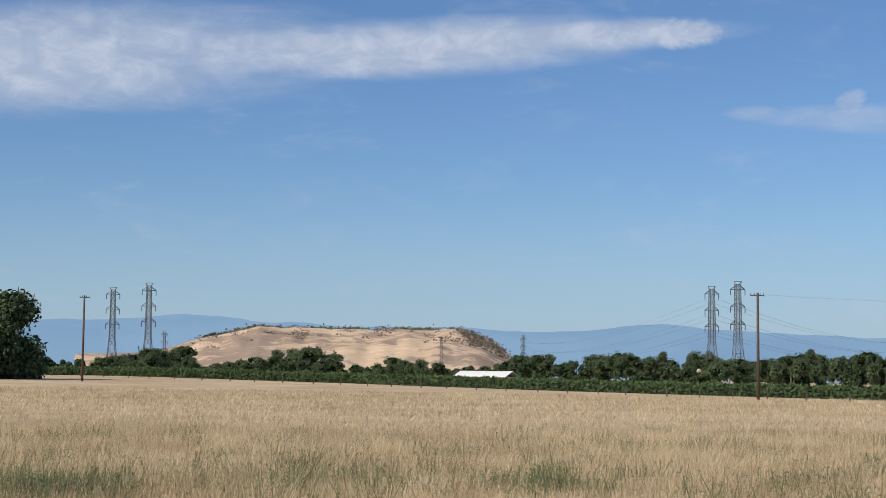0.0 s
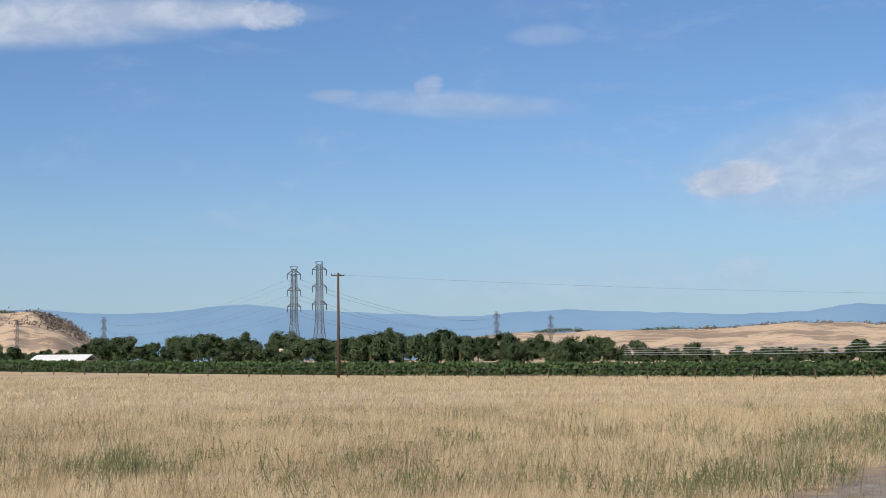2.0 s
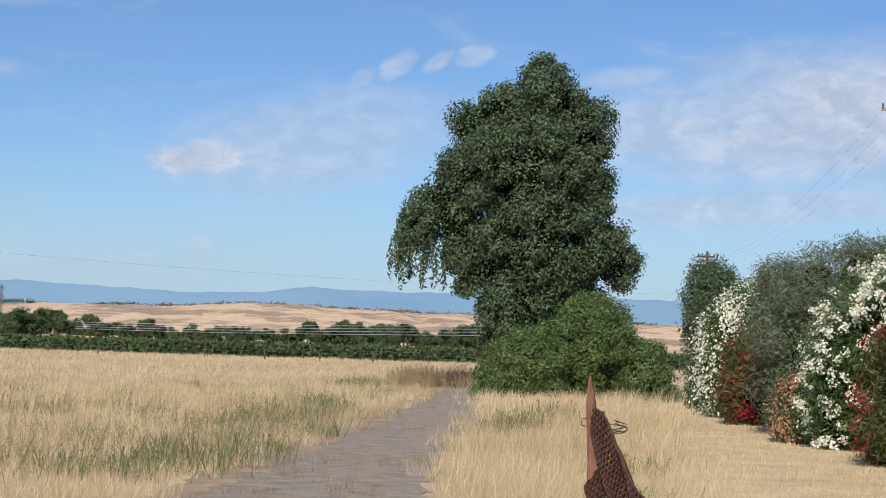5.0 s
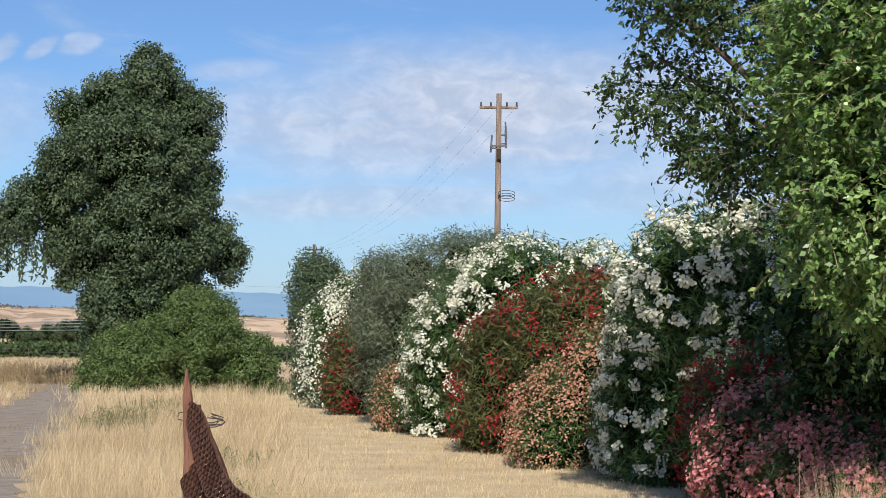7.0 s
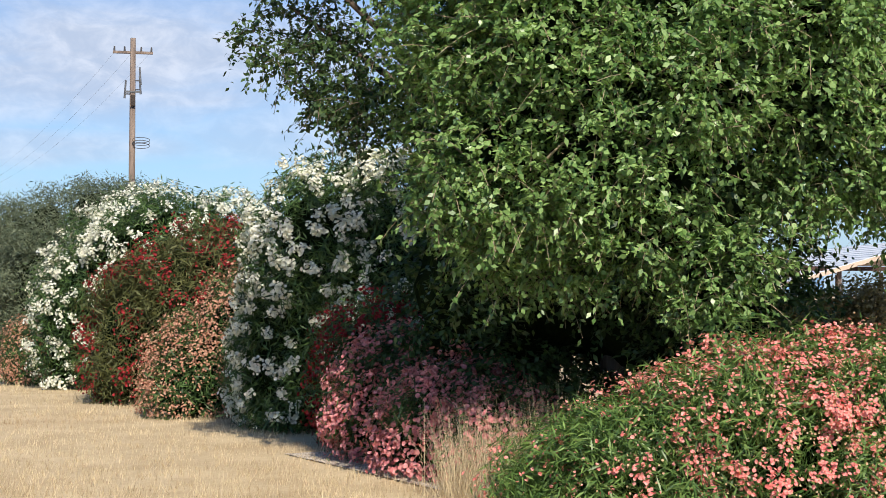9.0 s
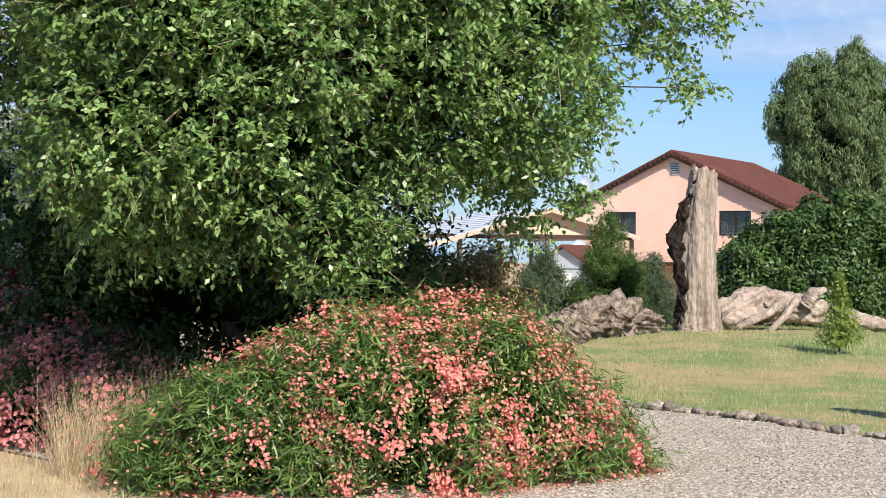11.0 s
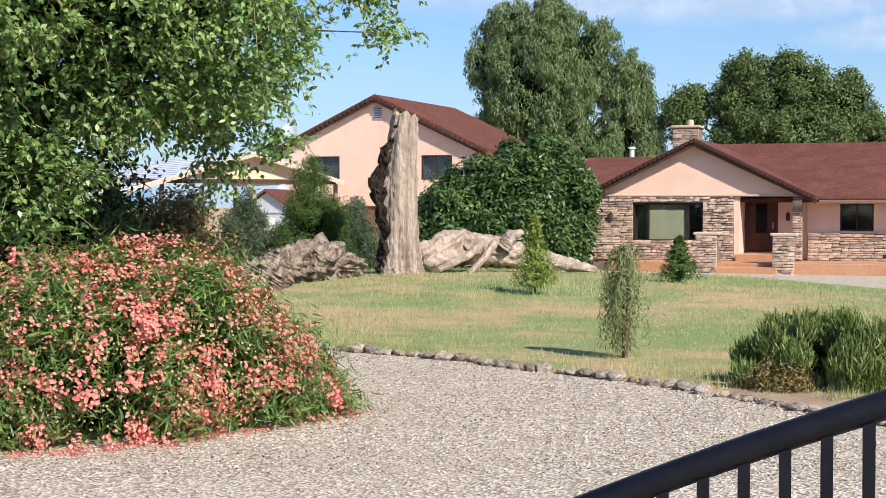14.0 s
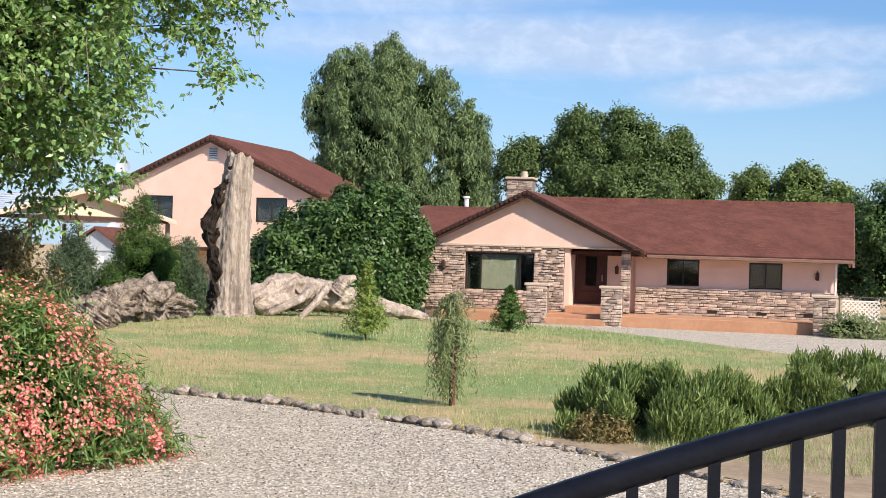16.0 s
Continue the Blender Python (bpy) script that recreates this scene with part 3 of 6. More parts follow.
def loft(name, A, B, n, mat, label, up=0.03, category="ground", m=60, jag=0.0):
    """A sheet of ground between two lines, draped over the terrain."""
    def along(pts, k):
        pts = np.array([(p[0], p[1]) for p in pts])
        s = np.concatenate([[0], np.cumsum(np.linalg.norm(np.diff(pts, axis=0), axis=1))])
        w = np.linspace(0, s[-1], k)
        return np.stack([np.interp(w, s, pts[:, 0]), np.interp(w, s, pts[:, 1])], 1)
    a, b = along(A, m), along(B, m)
    if jag:
        r = np.random.default_rng(m + n)
        a, b = a + r.normal(0, jag, a.shape), b + r.normal(0, jag, b.shape)
    w = np.linspace(0, 1, n)[:, None, None]
    g = a[None] * (1 - w) + b[None] * w
    x, y = g[..., 0].ravel(), g[..., 1].ravel()
    z = gz_np(x, y) + up
    f = [(i * m + j, i * m + j + 1, (i + 1) * m + j + 1, (i + 1) * m + j) for i in range(n - 1) for j in range(m - 1)]
    me = bpy.data.meshes.new(name)
    me.from_pydata(np.stack([x, y, z], 1).tolist(), [], f)
    me.update()
    if me.polygons[0].normal.z < 0:
        me.flip_normals()
    return structure(name, me, mat, label, category)


# ---- ground ----
def ground_sheet():
    r = np.concatenate([np.arange(0.3, 90, 0.9), np.geomspace(90, 4700, 70)])
    a = np.radians(np.arange(0, 360, 1.0))
    x, y = (r[:, None] * np.sin(a)).ravel(), (r[:, None] * np.cos(a)).ravel()
    z = gz_np(x, y)
    m = len(a)
    f = [(i * m + j, i * m + (j + 1) % m, (i + 1) * m + (j + 1) % m, (i + 1) * m + j) for i in range(len(r) - 1) for j in range(m)]
    f.append(list(range(m)))
    me = bpy.data.meshes.new("ground")
    me.from_pydata(np.stack([x, y, z], 1).tolist(), [], f)
    me.update()
    if me.polygons[5].normal.z < 0:
        me.flip_normals()
    structure("ground", me, M_FIELD, "dry tan grass field on flat valley ground")


ground_sheet()
EDGE = [(29.2, 8.2), (28.0, 6.4), (27.3, 5.3), (26.3, 3.7), (24.9, 1.8), (22.95, 0.0), (21.8, -1.1), (20.3, -2.1), (18.0, -3.4), (14.5, -5.2)]
LAWN_FAR = [(36, 14.5), (46, 13.5), (54, 8), (56, 1), (55, -4), (51.5, -6.0), (47, -8.2), (41, -10.8), (33, -13.0), (24, -14)]
loft("lawn", EDGE, LAWN_FAR, 40, M_LAWN, "patchy green and dry lawn on a low mound", 0.03)
loft("drive", [(20, 13.5), (15.5, 6.6), (10.5, 3.5), (5, 1.5), (3, 0), (3, -4), (6, -8)], EDGE, 12, M_DRIVE, "pale pea gravel drive", 0.025)
loft("house_drive", [(56, 1), (55, -4), (51.5, -6), (47, -8.2), (41, -10.8), (33, -13), (24, -14)],
     [(60, 1), (59, -5), (57.5, -10), (56, -16), (54, -24), (44, -28), (26, -26)], 10, M_DRIVE, "grey gravel drive in front of the house", 0.02)
loft("track", [P(24.5, 10), P(25.4, 24.1), P(28.3, 31), P(30.7, 38.8), P(32.8, 54), P(34.3, 74), P(35.2, 105)],
     [P(40, 12), P(34.15, 24.2), P(34.6, 33), P(35.7, 47.7), P(35.8, 62), P(36.0, 78), P(36.2, 105)], 14, M_ROAD, "worn grey gravel farm track", 0.006, "road", 160, .14)
loft("mown_strip", [P(42, 14), P(42, 24), P(41.5, 40), P(42, 60), P(43.0, 80)], [P(66, 14), P(57, 27), P(50, 38), P(47, 50), P(43.7, 80)], 14, M_MOWN,
     "short mown straw-coloured grass", 0.008)
loft("track_edge", [P(23.6, 10), P(24.2, 24.1), P(27.1, 31), P(29.5, 38.8), P(31.9, 54), P(33.6, 74), P(34.8, 105)],
     [P(24.7, 10), P(25.7, 24.1), P(28.6, 31), P(31.0, 38.8), P(33.0, 54), P(34.4, 74), P(35.3, 105)], 5, M_SOIL, "brown dirt edge of the track", 0.010, "road", 160, .2)
loft("hedge_soil", [P(64.6, 18.0), P(62.2, 19.6), P(58.4, 26.0), P(53.6, 31.0), P(50.2, 36.5), P(47.4, 48), P(45, 58)],
     [P(68, 19.5), P(64.5, 22.5), P(60.5, 28), P(55, 33.5), P(52, 39), P(49, 50), P(46, 60)], 6, M_SOIL, "bare brown soil along the hedge foot", 0.016, "ground", 80, .15)
loft("bed_soil", [(20.9, -1.95), (18.7, -3.3), (15, -5.2)], [(25.5, -4.0), (24, -7.5), (22, -10)], 6, M_SOIL, "bare soil bed under the rosemary", 0.038)

# ---- distance ----
def ridge(name, az0, az1, dist, tops, foot, mat, label, depth, seed, rough, step=0.15, kind_cat="backdrop"):
    """A long hill: a line of tops (bearing, elevation) with a slope in front and a back."""
    az = np.arange(az0, az1 + step, step)
    el = np.interp(az, [t[0] for t in tops], [t[1] for t in tops])
    rows = 14
    V, F = [], []
    for i, a in enumerate(az):
        wob = sum(noise.noise(Vector((a * s, seed, 0))) / s for s in (0.7, 1.7, 4.1)) * rough
        top = EYE_Z + dist * math.tan(radians(max(el[i] + wob, foot + 0.02)))
        for j in range(rows + 1):
            w = j / rows
            k = 1 - (1 - w) ** 1.6
            d = dist - depth * (1 - w)
            z = (EYE_Z + dist * math.tan(radians(foot))) * (1 - k) + top * k
            z += noise.noise(Vector((a * 1.3, w * 4, seed))) * (top * 0.10) * w * (1 - w) * 3
            V.append(tuple(P(a, d, z)))
        V.append(tuple(P(a, dist + 60, -5)))
    m = rows + 2
    for i in range(len(az) - 1):
        for j in range(m - 1):
            F.append((i * m + j, (i + 1) * m + j, (i + 1) * m + j + 1, i * m + j + 1))
    me = bpy.data.meshes.new(name)
    me.from_pydata(V, [], F)
    me.update()
    me.polygons.foreach_set("use_smooth", [True] * len(me.polygons))
    return structure(name, me, mat, label, kind_cat)


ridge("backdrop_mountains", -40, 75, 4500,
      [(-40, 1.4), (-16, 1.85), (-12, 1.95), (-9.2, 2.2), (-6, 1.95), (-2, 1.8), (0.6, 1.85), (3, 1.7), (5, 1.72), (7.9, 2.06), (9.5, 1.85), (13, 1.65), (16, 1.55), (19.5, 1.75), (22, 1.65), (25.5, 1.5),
       (28, 1.6), (29.7, 1.83), (32, 1.72), (36, 1.75), (40, 1.7), (45, 1.6), (75, 1.3)], 0.0, M_MOUNT, "mountain ridge on the horizon with painted, glowing blue haze", 600, 3.0, 0.05)
ridge("hill_mesa", -13, 3.2, 2100, [(-13, 0.72), (-10.5, 0.78), (-8.6, 1.35), (-7.2, 1.62), (-6.6, 1.78), (-4, 1.72), (-1.5, 1.74), (0.6, 1.78), (1.4, 1.5), (2.0, 1.1), (2.6, 0.75), (3.2, 0.4)], -0.05, M_HILL,
      "sunlit tan grass mesa with rocky rim", 500, 9.0, 0.05, 0.1, "hill")
ridge("hill_low", 14.5, 60, 2000, [(14.5, 0.5), (16.5, 0.85), (18, 0.92), (22, 0.98), (24, 1.0), (26.5, 1.1), (27.5, 1.2), (29, 1.15), (32, 1.05), (36, 0.95), (40, 0.8), (45, 0.75), (60, 0.6)], -0.08, M_HILL,
      "long low tan hill with scattered scrub", 500, 15.0, 0.04, 0.15, "hill")


def scrub(name, az0, az1, dist, elf, n, size, label):
    """Small dark trees dotted along a hill."""
    c = []
    for i in range(n):
        a = rng.uniform(az0, az1)
        p = P(a, dist - 4, EYE_Z + dist * math.tan(radians(elf(a))) - .5)
        c.append(p)
    C = np.array([tuple(p) for p in c])
    pts = np.repeat(C, 26, 0) + rng.normal(0, 1, (n * 26, 3)) * np.array([size, size, size * .55])
    me = quads(name, leaves(pts, np.tile([0, -0.6, 0.6], (len(pts), 1)), size * .9, size * .7))
    me.materials.append(L_FAR)
    return tagged(new(name, me), label, "trees", "", "stuff")


scrub("hilltop_trees", -8.5, -0.2, 2085, lambda a: np.interp(a, [-8.5, -6.6, -4, 0.6], [1.35, 1.74, 1.70, 1.74]), 110, 3.6, "dark scrub oaks along the mesa rim")
scrub("hillside_scrub", 18, 44, 1990, lambda a: 0.95 + 0.08 * math.sin(a * 1.7) - max(0, a - 30) * 0.02, 300, 2.4, "scattered dark scrub on the low hill")


def slope_spots(name, az0, az1, dist, depth, tops, foot, n, size, label, seed):
    """Rocks and scrub lying on a hill's slope."""
    r = np.random.default_rng(seed)
    a, w = r.uniform(az0, az1, n), r.uniform(.35, 1.0, n) ** .7
    top = EYE_Z + dist * np.tan(np.radians(np.interp(a, [t[0] for t in tops], [t[1] for t in tops])))
    base = EYE_Z + dist * np.tan(np.radians(foot))
    k = 1 - (1 - w) ** 1.6
    d, z = dist - depth * (1 - w), base * (1 - k) + top * k
    C = np.stack([d * np.sin(np.radians(a)), d * np.cos(np.radians(a)), z], 1)
    m = 16
    pts = np.repeat(C, m, 0) + r.normal(0, 1, (n * m, 3)) * np.array([size * 1.6, size, size * .45])
    me = quads(name, leaves(pts, np.tile([0, -.6, .6], (n * m, 1)), size, size * .8))
    me.materials.append(L_ROCKY)
    return tagged(new(name, me), label, "scrub", "", "stuff")


MESA = [(-13, 0.72), (-10.5, 0.78), (-8.6, 1.35), (-7.2, 1.62), (-6.6, 1.78), (-4, 1.72), (-1.5, 1.74), (0.6, 1.78), (1.4, 1.5), (2.0, 1.1), (2.6, 0.75), (3.2, 0.4)]
slope_spots("mesa_scrub", -9.5, 2.4, 2100, 500, MESA, -.05, 130, 2.6, "dark rocks and scrub on the mesa slope", 4)
slope_spots("mesa_scrub", 0.4, 2.2, 2100, 500, MESA, -.05, 150, 3.0, "dark rocky cliff end of the mesa", 5)
slope_spots("mesa_scrub", -8.4, -6.2, 2100, 120, MESA, 1.0, 70, 3.0, "dark rocks along the mesa rim", 6)
slope_spots("hill_scrub", 24, 38, 2000, 200, [(24, 1.0), (26.5, 1.1), (27.5, 1.2), (29, 1.15), (32, 1.05), (38, 0.9)], .6, 240, 2.6, "grey scrub and rocks on the low hill", 7)


def far_tree(seed, h, w, bare=False):
    t = thing("far_tree", "dark green broadleaf tree in the distant tree line", "tree", group="distant tree line")
    r = np.random.default_rng(seed)
    blobs = []
    for k in range(9):
        z = r.uniform(0.12, 0.82) * h
        q = w * .5 * (1 - abs(z / h - .5)) * r.uniform(.3, .9)
        a = r.uniform(0, 6.28)
        s = r.uniform(.16, .3) * h
        blobs.append((q * math.cos(a), q * math.sin(a), z, s * 1.1, s * 1.1, s * .8))
    trunk(t, [(0, 0, -.3), (.1, 0, h * .3), (0, .1, h * .6)], [.35, .28, .12])
    crown("crown", blobs, L_FAR, t, 300, 16, 0.30, 0.55, 0.36, 0.1, 0.4, ground=0.1, bunch=(34, 1.0))
    return t


FAR = [far_tree(s, h, w) for s, h, w in ((1, 9, 10), (2, 11, 9), (3, 7, 12), (4, 12, 11), (5, 8, 9))]


def tree_line():
    r = random.Random(5)
    for i, t in enumerate(FAR):
        t.matrix_basis = pose(*G(6.0 + i * 1.1, 400 + 12 * i), 0, 0, i * 50)
        t.scale = (.7, .7, .6)
    a = -14.5
    while a < 36.5:
        tops = float(np.interp(a, [-14, -10.2, -9, -8.8, -6.9, -6.6, -4.5, -4.3, -2, -1.7, -.4, -.2, 2.1, 2.4, 5, 8, 12, 16, 20, 23, 24.5, 25.2, 27.6, 28, 29, 30, 36],
                                [.55, .9, .9, .42, .42, .95, .95, .42, .42, .75, .75, .38, .38, .95, .85, .85, .95, .95, .85, .75, .4, .52, .52, .36, .46, .72, .72]))
        d = r.uniform(360, 560)
        h = (EYE_Z - 2.0 + d * math.tan(radians(tops))) * r.choice((.5, .7, .85, 1.0, 1.2))
        src = r.choice(FAR)
        base = (9, 11, 7, 12, 8)[FAR.index(src)]
        p = G(a, d)
        m = pose(p.x, p.y, p.z, 0, 0, r.uniform(0, 360))
        c = copy_thing(src, m)
        k = max(h / base, 0.35)
        c.scale = (k * r.uniform(.75, 1.25), k * r.uniform(.75, 1.25), k)
        a += r.uniform(.16, .36)


tree_line()

FENCE = [(150, 60), (112, 100), (76, 143), (38, 196), (-14, 258), (-67, 292), (-105, 310)]


def orchard():
    """Clipped rows behind the field fence, one long band of leaves."""
    r = np.random.default_rng(3)
    n = 120000
    pts = np.array(FENCE, float)
    s = np.concatenate([[0], np.cumsum(np.linalg.norm(np.diff(pts, axis=0), axis=1))])
    w = r.uniform(0, s[-1], n)
    x, y = np.interp(w, s, pts[:, 0]), np.interp(w, s, pts[:, 1])
    rad = np.sqrt(x * x + y * y)
    row = np.where(r.uniform(0, 1, n) < .6, 0, r.integers(1, 5, n)) * 6 + 22 + r.normal(0, .7, n)
    x, y = x * (1 + row / rad), y * (1 + row / rad)
    z = gz_np(x, y) + 1.55 * r.uniform(0, 1, n) ** .8 * (1 + .05 * np.sin(w * .9))
    C = np.stack([x, y, z], 1)
    me = quads("orchard_rows", leaves(C, np.tile([-.3, -.6, .5], (n, 1)), .5, .36, .1))
    me.materials.append(L_ORCHARD)
    tagged(new("orchard_rows", me), "low dark green orchard rows behind the field fence", "orchard", "", "stuff")


orchard()


def field_fence():
    pts = np.array(FENCE, float)
    s = np.concatenate([[0], np.cumsum(np.linalg.norm(np.diff(pts, axis=0), axis=1))])
    post = MB().beam((0, 0, -.2), (0, 0, 1.25), .085, .07, 6).mesh("fence_post")
    post.materials.append(M_POLEDARK)
    fence = thing("field_fence", "weathered post and wire fence along the dry field", "fence")
    r = random.Random(2)
    w, heads = 6.0, []
    while w < s[-1] - 4:
        x, y = float(np.interp(w, s, pts[:, 0])), float(np.interp(w, s, pts[:, 1]))
        o = new("post", post)
        o.parent = fence
        o.matrix_basis = pose(x, y, gz(x, y), r.uniform(-4, 4), r.uniform(-4, 4), r.uniform(0, 360))
        o.scale = (r.uniform(.8, 1.3),) * 2 + (r.uniform(.85, 1.1),)
        heads.append(Vector((x, y, gz(x, y))))
        w += r.uniform(5.0, 7.5)
    for h in (.5, .9, 1.2):
        wire = MB()
        for a, b in zip(heads, heads[1:]):
            wire.beam(a + Vector((0, 0, h)), b + Vector((0, 0, h)), .012, seg=3)
        part("wire", wire, M_WIRE, fence)


field_fence()


def pylon(loc, h, rz, group="power pylons", scale_w=1.0):
    """A lattice tower: four legs, bracing, three pairs of arms with hanging insulators."""
    t = thing("pylon", "grey steel lattice power pylon in the field", "pylon", loc, rz, group)
    wb, ww, wt = .135 * h * scale_w, .062 * h, .045 * h
    def half(z):
        return float(np.interp(z, [0, .42 * h, .97 * h], [wb / 2, ww / 2, wt / 2]))
    th = .0026 * h
    corners = ((1, 1), (-1, 1), (-1, -1), (1, -1))
    for cx, cy in corners:
        leg = MB()
        zs = [0, .42 * h, .97 * h]
        for a, b in zip(zs, zs[1:]):
            leg.beam((cx * half(a), cy * half(a), a), (cx * half(b), cy * half(b), b), th * 1.3)
        part("leg", leg, M_STEEL, t)
    zs = [0, .17 * h, .30 * h, .42 * h] + [(.42 + .55 * k / 9) * h for k in range(1, 10)]
    brace = MB()
    for a, b in zip(zs, zs[1:]):
        for k in range(4):
            (x0, y0), (x1, y1) = corners[k], corners[(k + 1) % 4]
            ha, hb = half(a), half(b)
            brace.beam((x0 * ha, y0 * ha, a), (x1 * hb, y1 * hb, b), th * .75)
            brace.beam((x1 * ha, y1 * ha, a), (x0 * hb, y0 * hb, b), th * .75)
            brace.beam((x0 * hb, y0 * hb, b), (x1 * hb, y1 * hb, b), th * .75)
    part("lattice", brace, M_STEEL, t)
    for z in (.58 * h, .75 * h, .92 * h):
        w = .075 * h
        arm = MB()
        for sx in (-1, 1):
            for cy in (-1, 1):
                arm.beam((sx * half(z), cy * half(z), z), (sx * w, 0, z + .004 * h), th)
                arm.beam((sx * half(z), cy * half(z), z + .035 * h), (sx * w, 0, z + .004 * h), th)
            arm.beam((0, 0, z), (sx * w, 0, z), th)
        arm = part("cross_arm", arm, M_STEEL, t)
        for sx in (-1, 1):
            part("insulator", MB().beam((sx * w, 0, z), (sx * w, 0, z - .055 * h), th * 1.6, th * 1.6, 6), M_WIRE, arm)
    cap = MB()
    for cx, cy in corners:
        cap.beam((cx * wt / 2, cy * wt / 2, .97 * h), (cx * wt * .9, 0, h), th)
    cap.beam((-wt * .9, 0, h), (wt * .9, 0, h), th)
    part("peak", cap, M_STEEL, t)
    return t


def pole(loc, h, r, mat, label, arms=(0.94,), span=1.2, rz=0.0, name="utility_pole"):
    t = thing(name, label, "utility pole", loc, rz)
    part("shaft", MB().beam((0, 0, -.3), (0, 0, h), r, r * .7, 10).mesh("shaft", smooth=True), mat, t)
    for k in arms:
        arm = part("cross_arm", MB().box((0, r, h * k), (span * 2, .11, .12)).mesh("cross_arm", .02), mat, t)
        for sx in (-1, -.45, .45, 1):
            part("insulator", MB().beam((sx * span * .92, r, h * k + .06), (sx * span * .92, r, h * k + .26), .05, .035, 6), M_WIRE, arm)
    return t


for a, d, hgt, turn in ((9.66, 415, 24.9, 12), (10.57, 400, 25.5, 12), (-11.72, 440, 23.9, 20), (-10.47, 430, 24.7, 20)):
    pylon(G(a, d), hgt, turn)
for a, d, hgt, turn in ((2.95, 900, 25, 30), (16.95, 900, 27, 20), (18.9, 900, 25, 20), (-9.9, 900, 25, 25), (0.0, 1100, 28, 25)):
    pylon(G(a, d), hgt, turn, "distant pylons")
pole(G(11.25, 190), 12.6, .2, M_POLEDARK, "tall dark wooden utility pole beside the pylons", (0.975,), .85, 5)
pole(G(-12.7, 250), 13.2, .2, M_POLEDARK, "slim dark utility pole at the field edge", (0.975,), .75, 5)
pole(G(43.88, 130), 10.2, .17, M_POLEDARK, "distant dark utility pole with cross arm", (0.96,), .75, -20)


# ---- house ----
class Frame:
    """A local frame on the ground: u to the right along a facade, v away from the camera."""
    def __init__(self, az, dist, face):
        o = P(az, dist)
        v = P(face, 1)
        u = P(face + 90, 1)
        self.m = Matrix(((u.x, v.x, 0, o.x), (u.y, v.y, 0, o.y), (0, 0, 1, 0), (0, 0, 0, 1)))


def window(parent, u0, u1, z0, z1, v, lights=2, blind=None, sill=True, split=None):
    """An opening's filling: frame bars, panes, a backing painted as the dim room, sill and what hangs behind."""
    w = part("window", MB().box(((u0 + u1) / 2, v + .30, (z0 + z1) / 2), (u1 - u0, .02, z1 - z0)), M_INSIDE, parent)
    fr, b = MB(), .06
    fr.box(((u0 + u1) / 2, v + .05, z0 + b / 2), (u1 - u0, .1, b)).box(((u0 + u1) / 2, v + .05, z1 - b / 2), (u1 - u0, .1, b))
    xs = [u0 + b / 2] + [u0 + (u1 - u0) * k for k in (split or [i / lights for i in range(1, lights)])] + [u1 - b / 2]
    for x in xs:
        fr.box((x, v + .05, (z0 + z1) / 2), (b, .1, z1 - z0 - 2 * b))
    part("frame", fr.mesh("frame"), M_DARKFRAME, w)
    for a, c in zip(xs, xs[1:]):
        g = part("pane", MB().box(((a + c) / 2, v + .06, (z0 + z1) / 2), (c - a - b, .008, z1 - z0 - 2 * b)), M_GLASS, w)
        g.visible_shadow = False
    if blind:
        part("blind", MB().box(((blind[0] + blind[1]) / 2, v + .11, (z0 + z1) / 2), (blind[1] - blind[0], .02, z1 - z0 - .1)), M_BLIND, w, "drawn beige blind")
    if sill:
        part("sill", MB().box(((u0 + u1) / 2, v - .03, z0 - .05), (u1 - u0 + .24, .16, .09)).mesh("sill", .015), M_CAP, w)
    return w


def wall_with_holes(u0, u1, z0, z1, v, thick, holes):
    """A wall along u with rectangular openings (u0, u1, z0, z1)."""
    us = sorted({u0, u1, *[h[0] for h in holes], *[h[1] for h in holes]})
    zs = sorted({z0, z1, *[h[2] for h in holes], *[h[3] for h in holes]})
    nu, nz = len(us), len(zs)
    def solid(i, j):
        if not (0 <= i < nu - 1 and 0 <= j < nz - 1):
            return False
        mu, mz = (us[i] + us[i + 1]) / 2, (zs[j] + zs[j + 1]) / 2
        return not any(h[0] < mu < h[1] and h[2] < mz < h[3] for h in holes)
    def at(i, j, k):
        return (i * nz + j) * 2 + k
    b = MB()
    b.v = [(u, v + thick * k, z) for u in us for z in zs for k in (0, 1)]
    for i in range(nu - 1):
        for j in range(nz - 1):
            if not solid(i, j):
                continue
            for k in (0, 1):
                b.f.append([at(i, j, k), at(i + 1, j, k), at(i + 1, j + 1, k), at(i, j + 1, k)])
            for di, dj, p, q in ((-1, 0, (i, j), (i, j + 1)), (1, 0, (i + 1, j), (i + 1, j + 1)), (0, -1, (i, j), (i + 1, j)), (0, 1, (i, j + 1), (i + 1, j + 1))):
                if not solid(i + di, j + dj):
                    b.f.append([at(*p, 0), at(*q, 0), at(*q, 1), at(*p, 1)])
    return b


